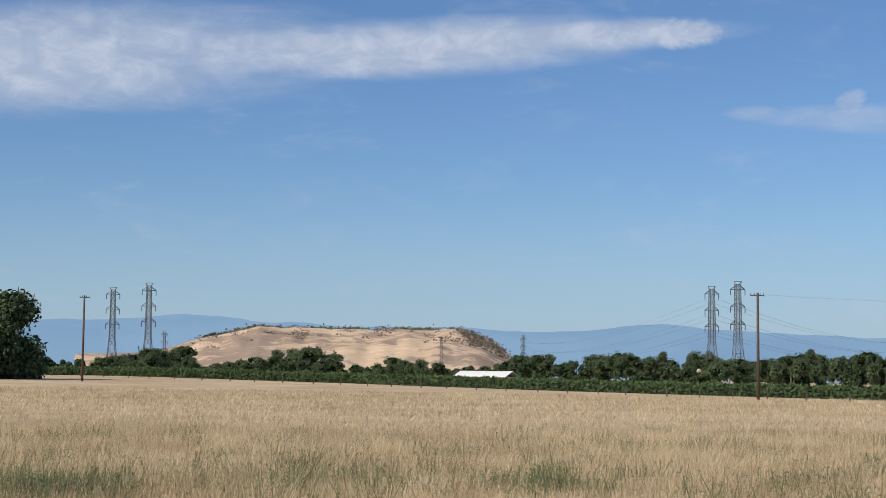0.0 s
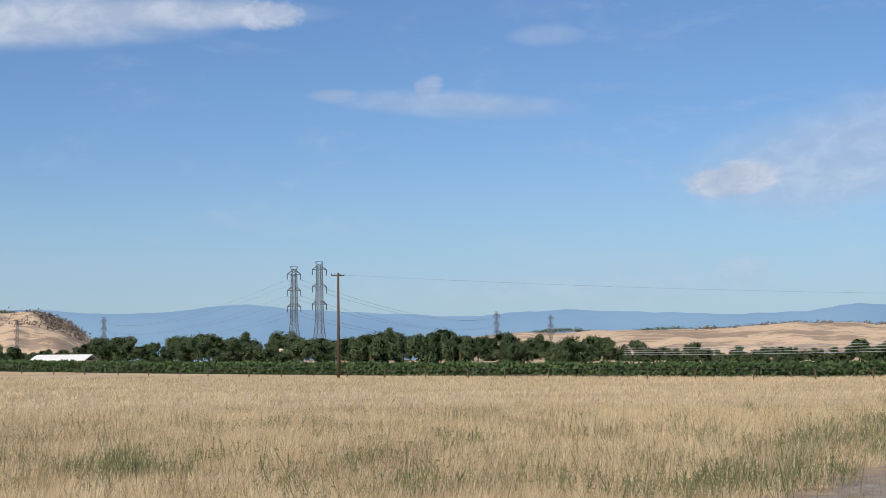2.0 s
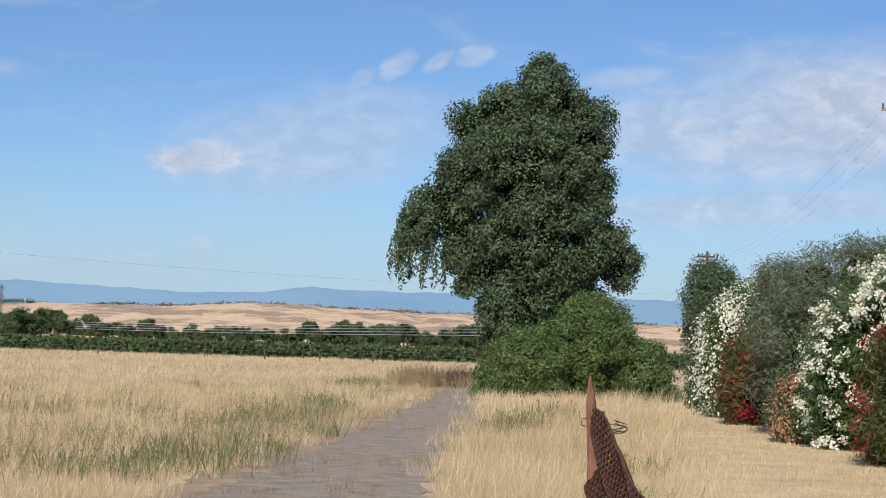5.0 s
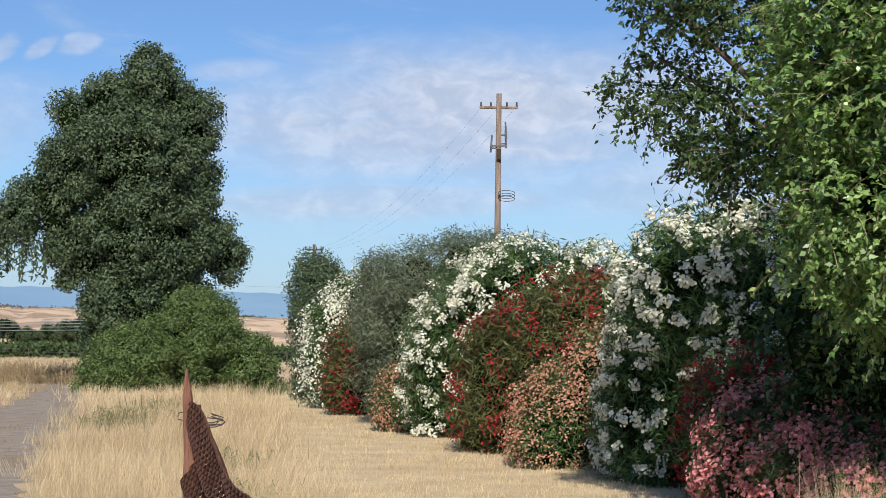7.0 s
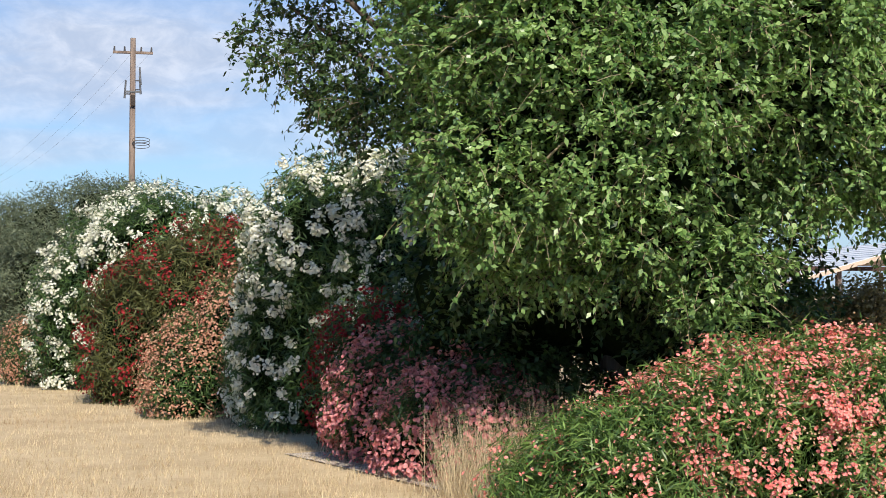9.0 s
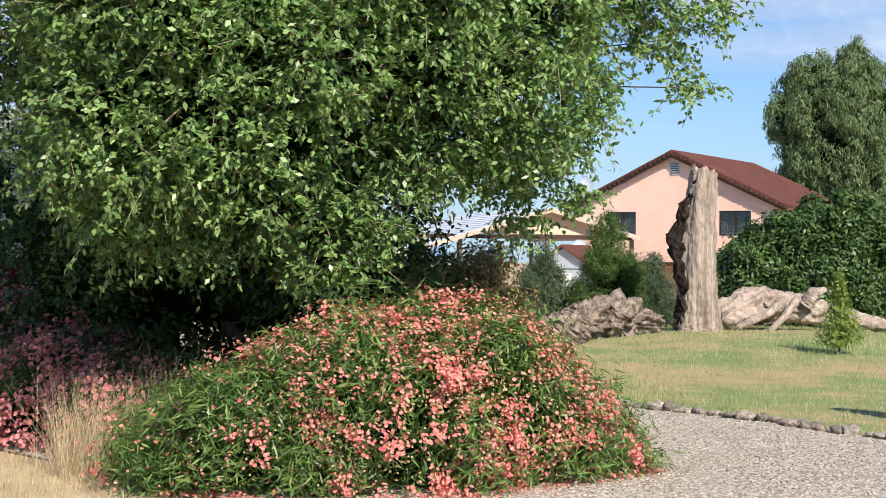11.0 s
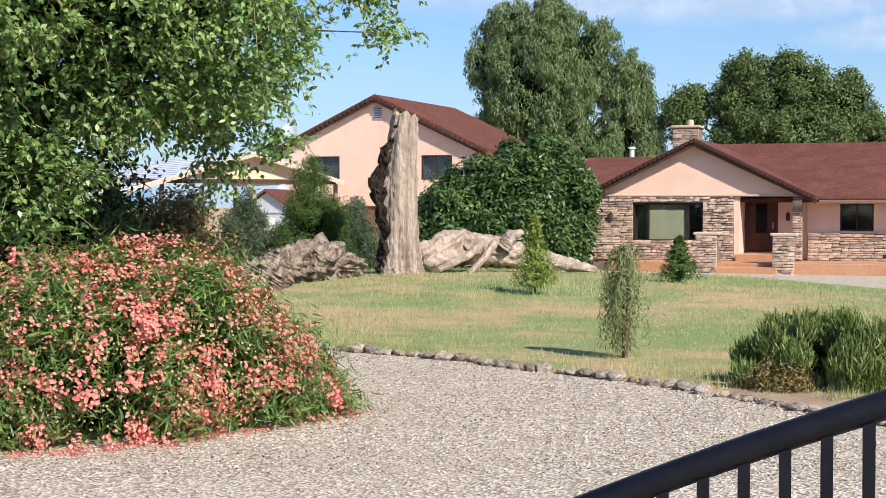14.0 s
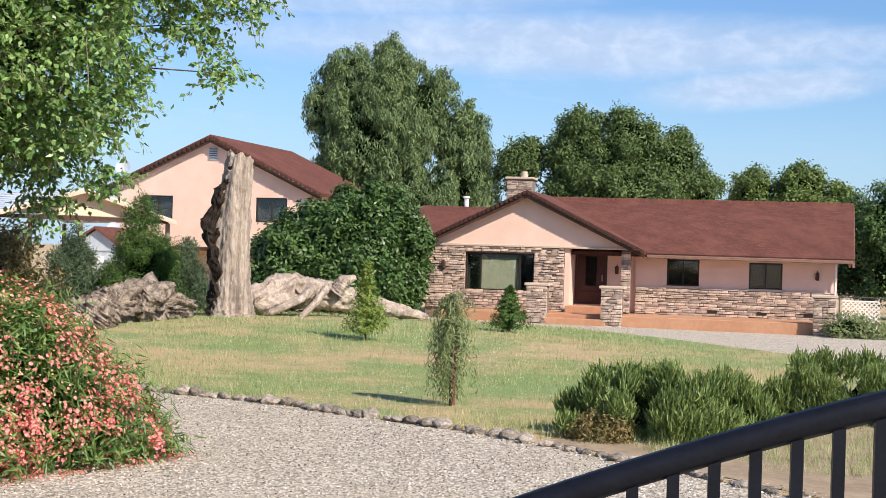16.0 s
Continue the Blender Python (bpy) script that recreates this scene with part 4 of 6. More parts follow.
def stones(parent, u0, u1, z0, z1, v, holes=(), seed=1, proud=.05, cap=300):
    """Courses of stacked ledge stones on a face; each a bevelled block of its own."""
    r = random.Random(seed)
    kinds = []
    for k in range(7):
        w, h, d = r.uniform(.16, .5), r.uniform(.06, .11), r.uniform(.05, .10)
        me = MB().box((0, 0, 0), (w, d, h)).mesh("stone", .012)
        me.materials.append(M_STONE)
        kinds.append((me, w, h))
    z = z0
    while z < z1 - .03:
        hh = min(r.uniform(.06, .115), z1 - z)
        runs = [(u0, u1)]
        for q in holes:
            if q[2] - .02 < z + hh / 2 < q[3] + .02:
                runs = [t for a, c in runs for t in ((a, min(c, q[0])), (max(a, q[1]), c)) if t[1] - t[0] > .05]
        for a, c in runs:
            u = a
            while u < c - .01:
                me, w, h = r.choice(kinds)
                e = min(u + w, c)
                if c - e < .09:
                    e = c
                o = new("stone", me)
                o.parent = parent
                o.matrix_basis = pose((u + e) / 2, v - r.uniform(0, proud), z + hh / 2 + r.uniform(-.012, .012), 0, r.uniform(-1.5, 1.5), r.uniform(-2, 2))
                o.scale = ((e - u - .01) / w, r.uniform(.8, 1.4), (hh - .006) / h * r.uniform(.8, 1.15))
                u = e
        z += hh


def gable_roof(u0, u1, zeave, apex, zapex, v0, v1, thick, parent, name="roof"):
    """Two slabs that meet at a ridge along v."""
    for sgn, ue in ((-1, u0), (1, u1)):
        out = [(ue, zeave), (apex, zapex), (apex, zapex + thick), (ue, zeave + thick)]
        part(name, MB().prism(out, Matrix.Translation((0, v0, 0)), v1 - v0).mesh(name), M_ROOF, parent)


def main_house():
    f = Frame(98.0, 59.5, 105.0)
    h = thing("ranch_house", "single-storey pink stucco and ledge stone house with brown roof", "house")
    h.matrix_basis = f.m
    W = 9.0  # depth
    # wing with the gable
    big = (-6.13, -3.49, 1.14, 2.56)
    wing = part("stone_wall", wall_with_holes(-7.66, -2.35, 0, 2.82, 0, .25, [big]), M_MORTAR, h, "stacked ledge stone wall")
    stones(wing, -7.66, -2.35, 0.45, 2.80, -.01, [big], 11)
    window(h, *big, .06, 3, blind=(-5.52, -4.06), split=[.22, .79])
    part("gable_wall", MB().prism([(-7.86, 2.82), (0.36, 2.82), (-3.77, 4.80)], Matrix.Translation((0, -.02, 0)), .25), M_STUCCO, h, "pink stucco gable")
    part("gable_beam", MB().box((-3.75, -.05, 2.84), (7.9, .10, .08)).mesh("gable_beam", .01), M_CAP, h)
    part("side_wall", MB().box((-7.54, 4.4, 1.4), (.25, 8.2, 2.8)), M_STUCCO, h)
    # door recess
    part("recess_wall", MB().box((-2.24, .62, 1.4), (.2, 1.2, 2.78)), M_STUCCO, h)
    part("entry_wall", wall_with_holes(-2.14, 0.25, 0.5, 2.82, 1.2, .2, [(-2.11, -.90, 0.72, 2.76)]), M_STUCCO, h)
    door = part("front_door", MB().box((-1.51, 1.26, 1.74), (1.18, .06, 2.02)).mesh("front_door", .01), M_DOORWOOD, h, "dark red-brown panelled front door")
    part("door_frame", MB().box((-2.08, 1.22, 1.74), (.07, .12, 2.02)).box((-.93, 1.22, 1.74), (.07, .12, 2.02)).box((-1.51, 1.22, 2.72), (1.24, .12, .08)), M_BROWN, door)
    part("door_pane", MB().box((-1.51, 1.215, 1.98), (.42, .02, 1.1)).mesh("door_pane", .005), M_GLASS, door, "leaded oval door glass")
    part("door_panel", MB().box((-1.51, 1.215, 1.02), (.8, .03, .4)).mesh("door_panel", .01), M_DOORWOOD, door)
    part("door_handle", MB().beam((-1.08, 1.2, 1.6), (-1.08, 1.2, 1.85), .018, seg=6), M_CAP, door, "brass pull handle")
    col = part("corner_column", MB().box((-.05, .2, 1.5), (.32, .36, 2.6)), M_MORTAR, h, "ledge stone corner column")
    stones(col, -.22, .13, .5, 2.75, .0, [], 21, .03)
    # right wall
    w2, w3 = (1.37, 2.57, 1.54, 2.53), (4.39, 5.60, 1.52, 2.49)
    right = part("stucco_wall", wall_with_holes(.2, 7.56, 0, 2.7, 1.0, .22, [w2, w3]), M_STUCCO, h)
    base = part("stone_skirt", MB().box((3.87, .98, .88), (7.3, .06, 1.1)), M_MORTAR, h, "stacked ledge stone skirt")
    stones(base, .22, 7.52, .38, 1.46, .93, [(w2[0], w2[1], 1.42, 3), (w3[0], w3[1], 1.40, 3)], 31, .03)
    window(h, *w2, 1.06, 2)
    window(h, *w3, 1.06, 2)
    for u in (3.1, 4.9, 6.6):
        part("foundation_vent", MB().box((u, .88, .62), (.35, .04, .12)).mesh("foundation_vent", .005), M_DARKFRAME, h)
    part("end_wall", MB().box((7.45, 5.2, 1.4), (.2, 8.0, 2.8)), M_STUCCO, h)
    part("back_wall", MB().box((0, 9.2, 1.4), (15.1, .2, 2.8)), M_STUCCO, h)
    # roofs: main ridge along u, gable wing in front
    def slope(u0, u1, v0, z0, v1, z1, t=.14):
        b = MB()
        for (u, v, z) in ((u0, v0, z0), (u1, v0, z0), (u1, v1, z1), (u0, v1, z1), (u0, v0, z0 + t), (u1, v0, z0 + t), (u1, v1, z1 + t), (u0, v1, z1 + t)):
            b.v.append((u, v, z))
        b.f += [[0, 1, 2, 3], [4, 5, 6, 7], [0, 1, 5, 4], [1, 2, 6, 5], [2, 3, 7, 6], [3, 0, 4, 7]]
        return b
    part("roof", slope(-5.2, 8.14, .25, 2.58, 5.2, 4.72), M_ROOF, h, "brown composition shingle roof")
    part("roof", slope(-5.2, 8.14, 10.1, 2.58, 5.2, 4.72), M_ROOF, h)
    part("ridge_cap", MB().beam((-5.2, 5.2, 4.84), (8.14, 5.2, 4.84), .1, seg=6), M_ROOF, h)
    part("lower_roof", slope(-9.3, -4.6, 1.2, 2.60, 5.6, 4.32), M_ROOF, h)
    part("lower_roof", slope(-9.3, -4.6, 10.0, 2.60, 5.6, 4.32), M_ROOF, h)
    part("gutter", MB().box((4.4, .18, 2.60), (7.4, .14, .13)).mesh("gutter", .02), M_GUTTER, h)
    part("downpipe", MB().beam((7.49, .85, 2.5), (7.49, .85, .4), .04, seg=6), M_WHITE, h)
    part("bargeboard", MB().prism([(.25, 2.42), (5.2, 4.56), (10.1, 2.42), (10.1, 2.60), (5.2, 4.76), (.25, 2.60)], Matrix(((0, 1, 0, 8.07), (1, 0, 0, 0), (0, 0, 1, 0), (0, 0, 0, 1))), .09), M_GUTTER, h)
    gable_roof(-8.19, .67, 2.66, -3.77, 4.80, -.42, 5.0, .14, h, "gable_roof")
    rake = MB()
    for sgn, ue in ((-1, -8.19), (1, .67)):
        n = 26
        for k in range(n):
            w = (k + .5) / n
            rake.box((-3.77 + (ue + 3.77) * w, -.47, 4.87 - 2.14 * w), (.12, .05, .13))
    part("rake_trim", rake, M_BROWN, h, "scalloped dark rake trim")
    for sgn, ue in ((-1, -8.19), (1, .67)):
        part("fascia", MB().prism([(-3.77, 4.64), (-3.77, 4.79), (ue, 2.65), (ue, 2.52)], Matrix.Translation((0, -.41, 0)), .05), M_BROWN, h)
    # chimney and flue
    ch = part("chimney", MB().box((-5.13, 5.6, 4.85), (1.0, .9, 1.55)), M_MORTAR, h, "ledge stone chimney")
    stones(ch, -5.66, -4.60, 4.5, 5.55, 5.14, [], 41, .02)
    part("chimney_cap", MB().box((-5.13, 5.6, 5.66), (1.16, 1.06, .1)).mesh("chimney_cap", .02), M_CAP, ch)
    part("flue", MB().beam((-5.0, 5.5, 5.7), (-5.0, 5.5, 5.95), .14, .12, 10), M_CAP, ch)
    part("roof_vent", MB().beam((-7.53, 6.0, 4.2), (-7.53, 6.0, 4.82), .1, .1, 8).beam((-7.53, 6.0, 4.82), (-7.53, 6.0, 4.9), .16, .13, 8), M_WHITE, h, "white metal roof vent pipe")
    # terrace
    part("terrace", MB().box((.35, -.7, .22), (13.7, 3.3, .44)).mesh("terrace", .02), M_TERRA, h, "terracotta painted terrace")
    part("step", MB().box((-1.5, -2.5, .15), (2.2, .5, .30)).mesh("step", .02), M_TERRA, h)
    part("door_step", MB().box((-1.25, .3, .56), (1.9, 1.7, .26)).mesh("door_step", .02), M_TERRA, h)
    for i, (u, zt) in enumerate(((-2.88, 1.42), (-.19, 1.40), (7.14, 1.34))):
        q = part("pier", MB().box((u, -2.35, zt / 2), (.68, .6, zt)), M_MORTAR, h, "stacked ledge stone pier")
        stones(q, u - .38, u + .38, 0, zt, -2.67, [], 50 + i, .03)
        part("pier_cap", MB().box((u, -2.35, zt + .05), (.9, .8, .10)).mesh("pier_cap", .02), M_CAP, q)
    for u, v in ((-6.95, -.12), (-.52, 1.1), (6.85, .92)):
        l = part("wall_lamp", MB().box((u, v, 2.05 if u < 7 else 2.2), (.14, .12, .3)).mesh("wall_lamp", .03), M_BROWN, h, "bronze wall lantern")
        part("bracket", MB().beam((u, v, 2.2), (u, v + .12, 2.25), .02, seg=5), M_BROWN, l)


main_house()


def back_house():
    f = Frame(83.09, 78.0, 105.8)
    h = thing("two_storey_house", "two-storey pink stucco house with brown gable roof", "house")
    h.matrix_basis = f.m
    w1, w2 = (-3.55, -2.0, 3.72, 4.90), (2.3, 3.9, 3.72, 4.90)
    part("upper_wall", wall_with_holes(-5.1, 5.1, 2.35, 5.2, 0, .25, [w1, w2]), M_STUCCO, h, "pink stucco upper wall")
    part("gable_wall", MB().prism([(-5.1, 5.2), (5.1, 5.2), (0, 7.68)], Matrix.Identity(4), .25), M_STUCCO, h)
    part("lower_wall", MB().box((0, 1.2, 1.17), (10.2, .25, 2.34)), M_CREAM, h)
    part("overhang", MB().box((0, .6, 2.36), (10.2, 1.3, .18)).mesh("overhang", .01), M_BROWN, h)
    part("side_wall", MB().box((4.97, 5.4, 2.6), (.25, 10.4, 5.2)), M_STUCCO, h)
    part("side_wall", MB().box((-4.97, 5.4, 2.6), (.25, 10.4, 5.2)), M_STUCCO, h)
    part("back_wall", MB().box((0, 10.6, 2.6), (10.0, .25, 5.2)), M_STUCCO, h)
    window(h, *w1, .06, 2, sill=False)
    window(h, *w2, .06, 2, sill=False)
    gable_roof(-5.75, 5.75, 5.0, 0, 7.72, -.35, 11.2, .16, h)
    for ue in (-5.75, 5.75):
        n = 24
        rake = MB()
        for k in range(n):
            w = (k + .5) / n
            rake.box((ue * w, -.39, 7.72 - 2.72 * w), (.16, .08, .17))
        part("rake_trim", rake, M_BROWN, h)
        part("fascia", MB().prism([(0, 7.5), (0, 7.7), (ue, 4.98), (ue, 4.8)], Matrix.Translation((0, -.35, 0)), .05), M_BROWN, h)
    v = part("gable_vent", MB().box((.05, -.03, 6.98), (.44, .05, .62)).mesh("gable_vent", .01), M_GREYMETAL, h, "grey louvred gable vent")
    for k in range(5):
        part("louvre", MB().box((.05, -.07, 6.76 + k * .11), (.38, .03, .05)), M_STEEL, v)


back_house()


def dish(loc, r, rz, tilt, mast=.5):
    t = thing("satellite_dish", "grey satellite dish on a bent arm", "satellite dish", loc, rz)
    b = MB()
    n = 18
    rings = [(k / 5 * r, .28 * r * (k / 5) ** 2) for k in range(6)]
    m = Matrix.Rotation(radians(tilt), 3, "X")
    for k, (rr, d) in enumerate(rings):
        for i in range(n):
            w = 2 * math.pi * i / n
            b.v.append(tuple(m @ Vector((rr * math.cos(w), -d, rr * math.sin(w))) + Vector((0, 0, r))))
    for k in range(5):
        for i in range(n):
            j = (i + 1) % n
            b.f.append([k * n + i, k * n + j, (k + 1) * n + j, (k + 1) * n + i])
    part("reflector", b.mesh("reflector", smooth=True), M_GREYMETAL, t)
    part("arm", MB().tube([(0, .1, -mast), (0, .12, -.1), (0, .02, r * .8)], [.03, .03, .03]), M_STEEL, t)
    part("feed", MB().beam((0, 0, r * .4), (0, -r * 1.1, r * .8), .015).box((0, -r * 1.1, r * .8), (.08, .1, .08)), M_STEEL, t)


dish(P(80.0, 79.5, 5.85), .36, -95, -15, .75)
dish(P(79.75, 67, 2.75), .30, -70, -20, 2.8)

# ---- dead trunk and logs ----
def gnarled(name, pts, radii, seg, mat, label, category, amp, seed, crevice=.45, group=""):
    """A dead trunk: a ridged, twisted tube with knots and broken ends, as one thing with its cut faces."""
    t = thing(name, label, category, pts[0], 0, group)
    o = Vector(pts[0])
    pts = [Vector(p) - o for p in pts]
    n = 96
    s = np.linspace(0, len(pts) - 1, n)
    V, F = [], []
    for i, w in enumerate(s):
        c = Vector([float(np.interp(w, range(len(pts)), [p[k] for p in pts])) for k in range(3)])
        k0 = min(int(w), len(pts) - 2)
        d = (pts[k0 + 1] - pts[k0]).normalized()
        a = d.cross(Vector((0.3, 0.9, 0.2))).normalized()
        b = d.cross(a)
        r = float(np.interp(w, range(len(pts)), radii))
        for k in range(seg):
            th = 2 * math.pi * k / seg
            e = a * math.cos(th) + b * math.sin(th)
            f = 1 + amp * (.35 * noise.noise(Vector((math.cos(th) * 16, math.sin(th) * 16, w * 11 + seed))) + noise.noise(Vector((math.cos(th) * 2.2, math.sin(th) * 2.2, w * .35 + seed))) * 1.0
                           + .5 * noise.noise(Vector((math.cos(th) * 6, math.sin(th) * 6, w * .8 + seed))) + .45 * noise.noise(Vector((math.cos(th) * 9, math.sin(th) * 9, w * 5 + seed)))
                           - .9 * max(0, .16 - abs(noise.noise(Vector((math.cos(th) * 2.6, math.sin(th) * 2.6, w * 1.3 + seed * 2))))) / .16 * crevice)
            jag = d * (r * .9 * noise.noise(Vector((math.cos(th) * 1.5, math.sin(th) * 1.5, seed * 3))) if i == n - 1 else 0)
            V.append(tuple(c + e * r * f + jag))
    for i in range(n - 1):
        for k in range(seg):
            j = (k + 1) % seg
            F.append([i * seg + k, i * seg + j, (i + 1) * seg + j, (i + 1) * seg + k])
    F.append([k for k in range(seg)][::-1])
    V.append(tuple(pts[-1] - (pts[-1] - pts[-2]).normalized() * radii[-1] * .3))
    for k in range(seg):
        F.append([(n - 1) * seg + k, (n - 1) * seg + (k + 1) % seg, len(V) - 1])
    me = bpy.data.meshes.new("wood")
    me.from_pydata(V, [], F)
    me.update()
    me.polygons.foreach_set("use_smooth", [True] * len(me.polygons))
    part("wood", me, mat, t)
    return t


def stump():
    base = G(83.8, 46, -.1)
    side = P(83.8 + 90, 1)
    up = lambda u, z, fwd=0: base + side * u + P(83.8, 1) * fwd + Vector((0, 0, z))
    t = gnarled("dead_trunk", [up(.10, 0), up(.08, .35), up(.04, 1.2), up(.04, 2.2), up(.10, 3.2), up(.20, 4.1), up(.25, 4.68)], [.74, .62, .55, .54, .51, .44, .36], 72, M_DEADWOOD,
                "tall silvery dead tree trunk with a charred side", "tree trunk", .19, 4.0, .22)
    o = Vector(base)
    us, zs, fs, rs = [-.46, -.46, -.46, -.60, -.66, -.44, -.20, -.06], [.05, .9, 1.6, 2.3, 2.8, 3.3, 3.9, 4.5], [-.2, -.3, -.35, -.25, -.2, -.25, -.25, -.2], [.16, .13, .15, .22, .23, .15, .11, .05]
    zz = np.linspace(.05, 4.5, 70)
    burnt = MB().tube([up(np.interp(z, zs, us), z, np.interp(z, zs, fs)) - o for z in zz], list(np.interp(zz, zs, rs)), 26)
    me = burnt.mesh("charred_side", smooth=True)
    for v in me.vertices:
        p = v.co.copy()
        v.co += Vector([noise.noise(p * 2.6 + Vector((k * 9, 0, 0))) * .15 + noise.noise(p * 7 + Vector((0, k * 9, 0))) * .11 + noise.noise(p * 17 + Vector((0, 0, k * 9))) * .04 for k in range(3)])
    part("charred_side", me, M_DEADDARK, t, "charred hollow bark")
    sliver = MB().beam(up(.30, 4.3) - o, up(.50, 4.55) - o, .14, .03, 6)
    part("broken_spur", sliver, M_DEADWOOD, t)


stump()
gnarled("fallen_log", [G(78.0, 41.5, .2), G(79.2, 42, .35), G(80.2, 43, .5), G(81.3, 44, .5), G(82.5, 45, .3)], [.35, .42, .55, .52, .22], 64, M_LOG, "rough grey fallen log on the lawn mound", "log", .8, 8.0, group="fallen logs")
gnarled("log_root", [G(79.1, 41, .0), G(79.5, 41, .5), G(79.8, 41.2, .95)], [.50, .46, .20], 30, M_LOG, "upright root end of a dead log", "log", .7, 12.0, group="fallen logs")
gnarled("fallen_log", [G(84.7, 47, .3), G(86.0, 48, .75), G(87.6, 48.5, .65), G(89.2, 49, .4), G(90.9, 50, .15)], [.42, .50, .40, .28, .10], 36, M_BLEACHED, "smooth bleached fallen trunk lying beside the stump", "log", .5, 17.0, group="fallen logs")
gnarled("fallen_log", [G(76.4, 38, .42), G(77.6, 39, .36), G(78.9, 40.3, .22)], [.26, .25, .22], 20, M_BLEACHED, "pale smooth log behind the oleander", "log", .3, 31.0, group="fallen logs")
gnarled("log_root", [G(86.4, 46.4, .0), G(86.9, 46.8, .45), G(87.3, 47.6, .9)], [.08, .09, .13], 16, M_BLEACHED, "pale root arching to the ground", "log", .4, 35.0, group="fallen logs")
gnarled("log_root", [G(87.6, 48.0, .75), G(87.9, 48.0, 1.12), G(88.3, 48.2, 1.25)], [.22, .18, .08], 16, M_BLEACHED, "broken limb stub on the bleached log", "log", .4, 37.0, group="fallen logs")
gnarled("log_root", [G(80.6, 43, .2), G(81.2, 43, .75), G(81.9, 43.6, .95)], [.3, .26, .1], 24, M_LOG, "jagged upturned root beside the log", "log", .8, 39.0, group="fallen logs")
gnarled("fallen_branch", [G(85.3, 46.5, .1), G(86.3, 46.6, .5), G(86.8, 47.5, .85)], [.09, .12, .16], 16, M_BLEACHED, "bleached forked branch leaning on the log", "log", .4, 21.0, group="fallen logs")


# ---- near tree ----
def to_blobs(rows):
    out = []
    for az, d, z, *r in rows:
        p = P(az, d)
        r = r * 3 if len(r) == 1 else (r[0], r[0], r[1])
        out.append((p.x, p.y, z, *r))
    return out


def mulberry():
    t = thing("shade_tree", "large bright green broadleaf tree with drooping branches", "tree")
    base = P(68, 21.5)
    trunk(t, [base + Vector((0, 0, -.2)), base + Vector((.1, .1, 1.5)), base + Vector((.1, 0, 3))], [.38, .30, .26])
    main = [(67, 19.2, 5.5, 2.0, 1.9), (70.5, 19.6, 5.5, 2.4, 2.1), (74.4, 20, 5.6, 1.8, 1.6), (64.2, 19.8, 4.9, 1.1, 1.3), (65.6, 18.8, 4.0, 1.5, 1.2), (69.8, 18.8, 3.6, 1.3, 1.3), (73.6, 19.2, 4.5, 1.0, .9), (67.2, 18.7, 6.3, 1.4, 1.2), (64.8, 19.3, 6.3, 1.0, 1.0),
            (76.2, 19.8, 4.6, .7, .8), (77.6, 20.2, 5.9, .95, .9), (80.4, 20.5, 6.2, .7, .5), (68.5, 21.8, 7.9, 2.4, 1.7), (75, 21.8, 7.7, 2.5, 1.5), (82, 21, 7.0, 1.0, .8)]
    tips = [(70.8, 18.6, 2.5, .5, .7), (73.0, 18.9, 3.3, .4, .4), (78.4, 20.2, 4.3, .35, .5), (82.4, 20.6, 5.2, .35, .3), (83.6, 20.6, 4.6, .22, .13), (84.2, 20.7, 5.6, .28, .2), (62.8, 19.2, 3.5, .45, .5), (64.5, 18.6, 3.0, .5, .4), (68.5, 18.6, 3.4, .8, .5), (79.6, 20.3, 3.2, .18, .22), (77.6, 20.2, 3.1, .28, .3), (81.5, 20.6, 5.9, .5, .3)]
    form = to_blobs(main)
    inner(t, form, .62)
    bunches = lumps(form, 190, .72, .75) + to_blobs(tips)
    sprays("crown", bunches, 19000, 13, .40, (.088, .052), L_MULB, t, .45, M_TWIG, .30)
    sprays("outer_sprays", to_blobs(tips[2:]), 520, 14, .38, (.09, .053), L_MULB, t, .5, M_TWIG, .6)
    # darker leaves carry the shade within the crown in their colour
    sprays("inner_leaves", form, 3200, 12, .5, (.11, .06), L_SHADED, t, .5, None, .35)
    r = random.Random(4)
    for k in range(26):
        row = (main + tips)[k % (len(main) + len(tips))]
        q = P(row[0], row[1], row[2])
        mid = base + Vector((0, 0, 2.8)) + (q - base) * .45 + Vector((r.uniform(-.4, .4), r.uniform(-.4, .4), r.uniform(-.2, .6)))
        tip = q + Vector([r.uniform(-.5, .5) * row[4] for _ in range(3)])
        girth = [.12, .08, .045, .012] if row[3] > .8 else [.06, .016, .007, .003]
        trunk(t, [base + Vector((0, 0, 2.4 + r.uniform(0, .6))), mid, q, tip], girth, name="limb", seg=6)
    for k in range(60):
        row = main[r.randrange(len(main))]
        q = P(row[0], row[1], row[2])
        e = Vector((-q.x, -q.y, 0)).normalized() * r.uniform(.5, 1) + Vector((r.uniform(-.7, .7), r.uniform(-.7, .7), r.uniform(-.5, .8)))
        e.normalize()
        p = q + Vector((e.x * row[3], e.y * row[3], e.z * row[4])) * .98
        w = Vector((r.uniform(-1, 1), r.uniform(-1, 1), r.uniform(-.6, .9))).normalized() * r.uniform(.4, 1.1)
        trunk(t, [p - w * .5, p + Vector((0, 0, r.uniform(-.05, .1))), p + w * .5], [.018, .013, .005], M_TWIG, "twig", 4)
    # shaded left and underside of the bright tree, added as a separate tree
    deep = thing("dark_tree", "shaded left side of the bright tree, built as a darker second tree", "tree")
    b2 = P(65, 23.5)
    trunk(deep, [b2 + Vector((0, 0, -.2)), b2 + Vector((0, 0, 3)), b2 + Vector((.2, .2, 6))], [.3, .24, .1])
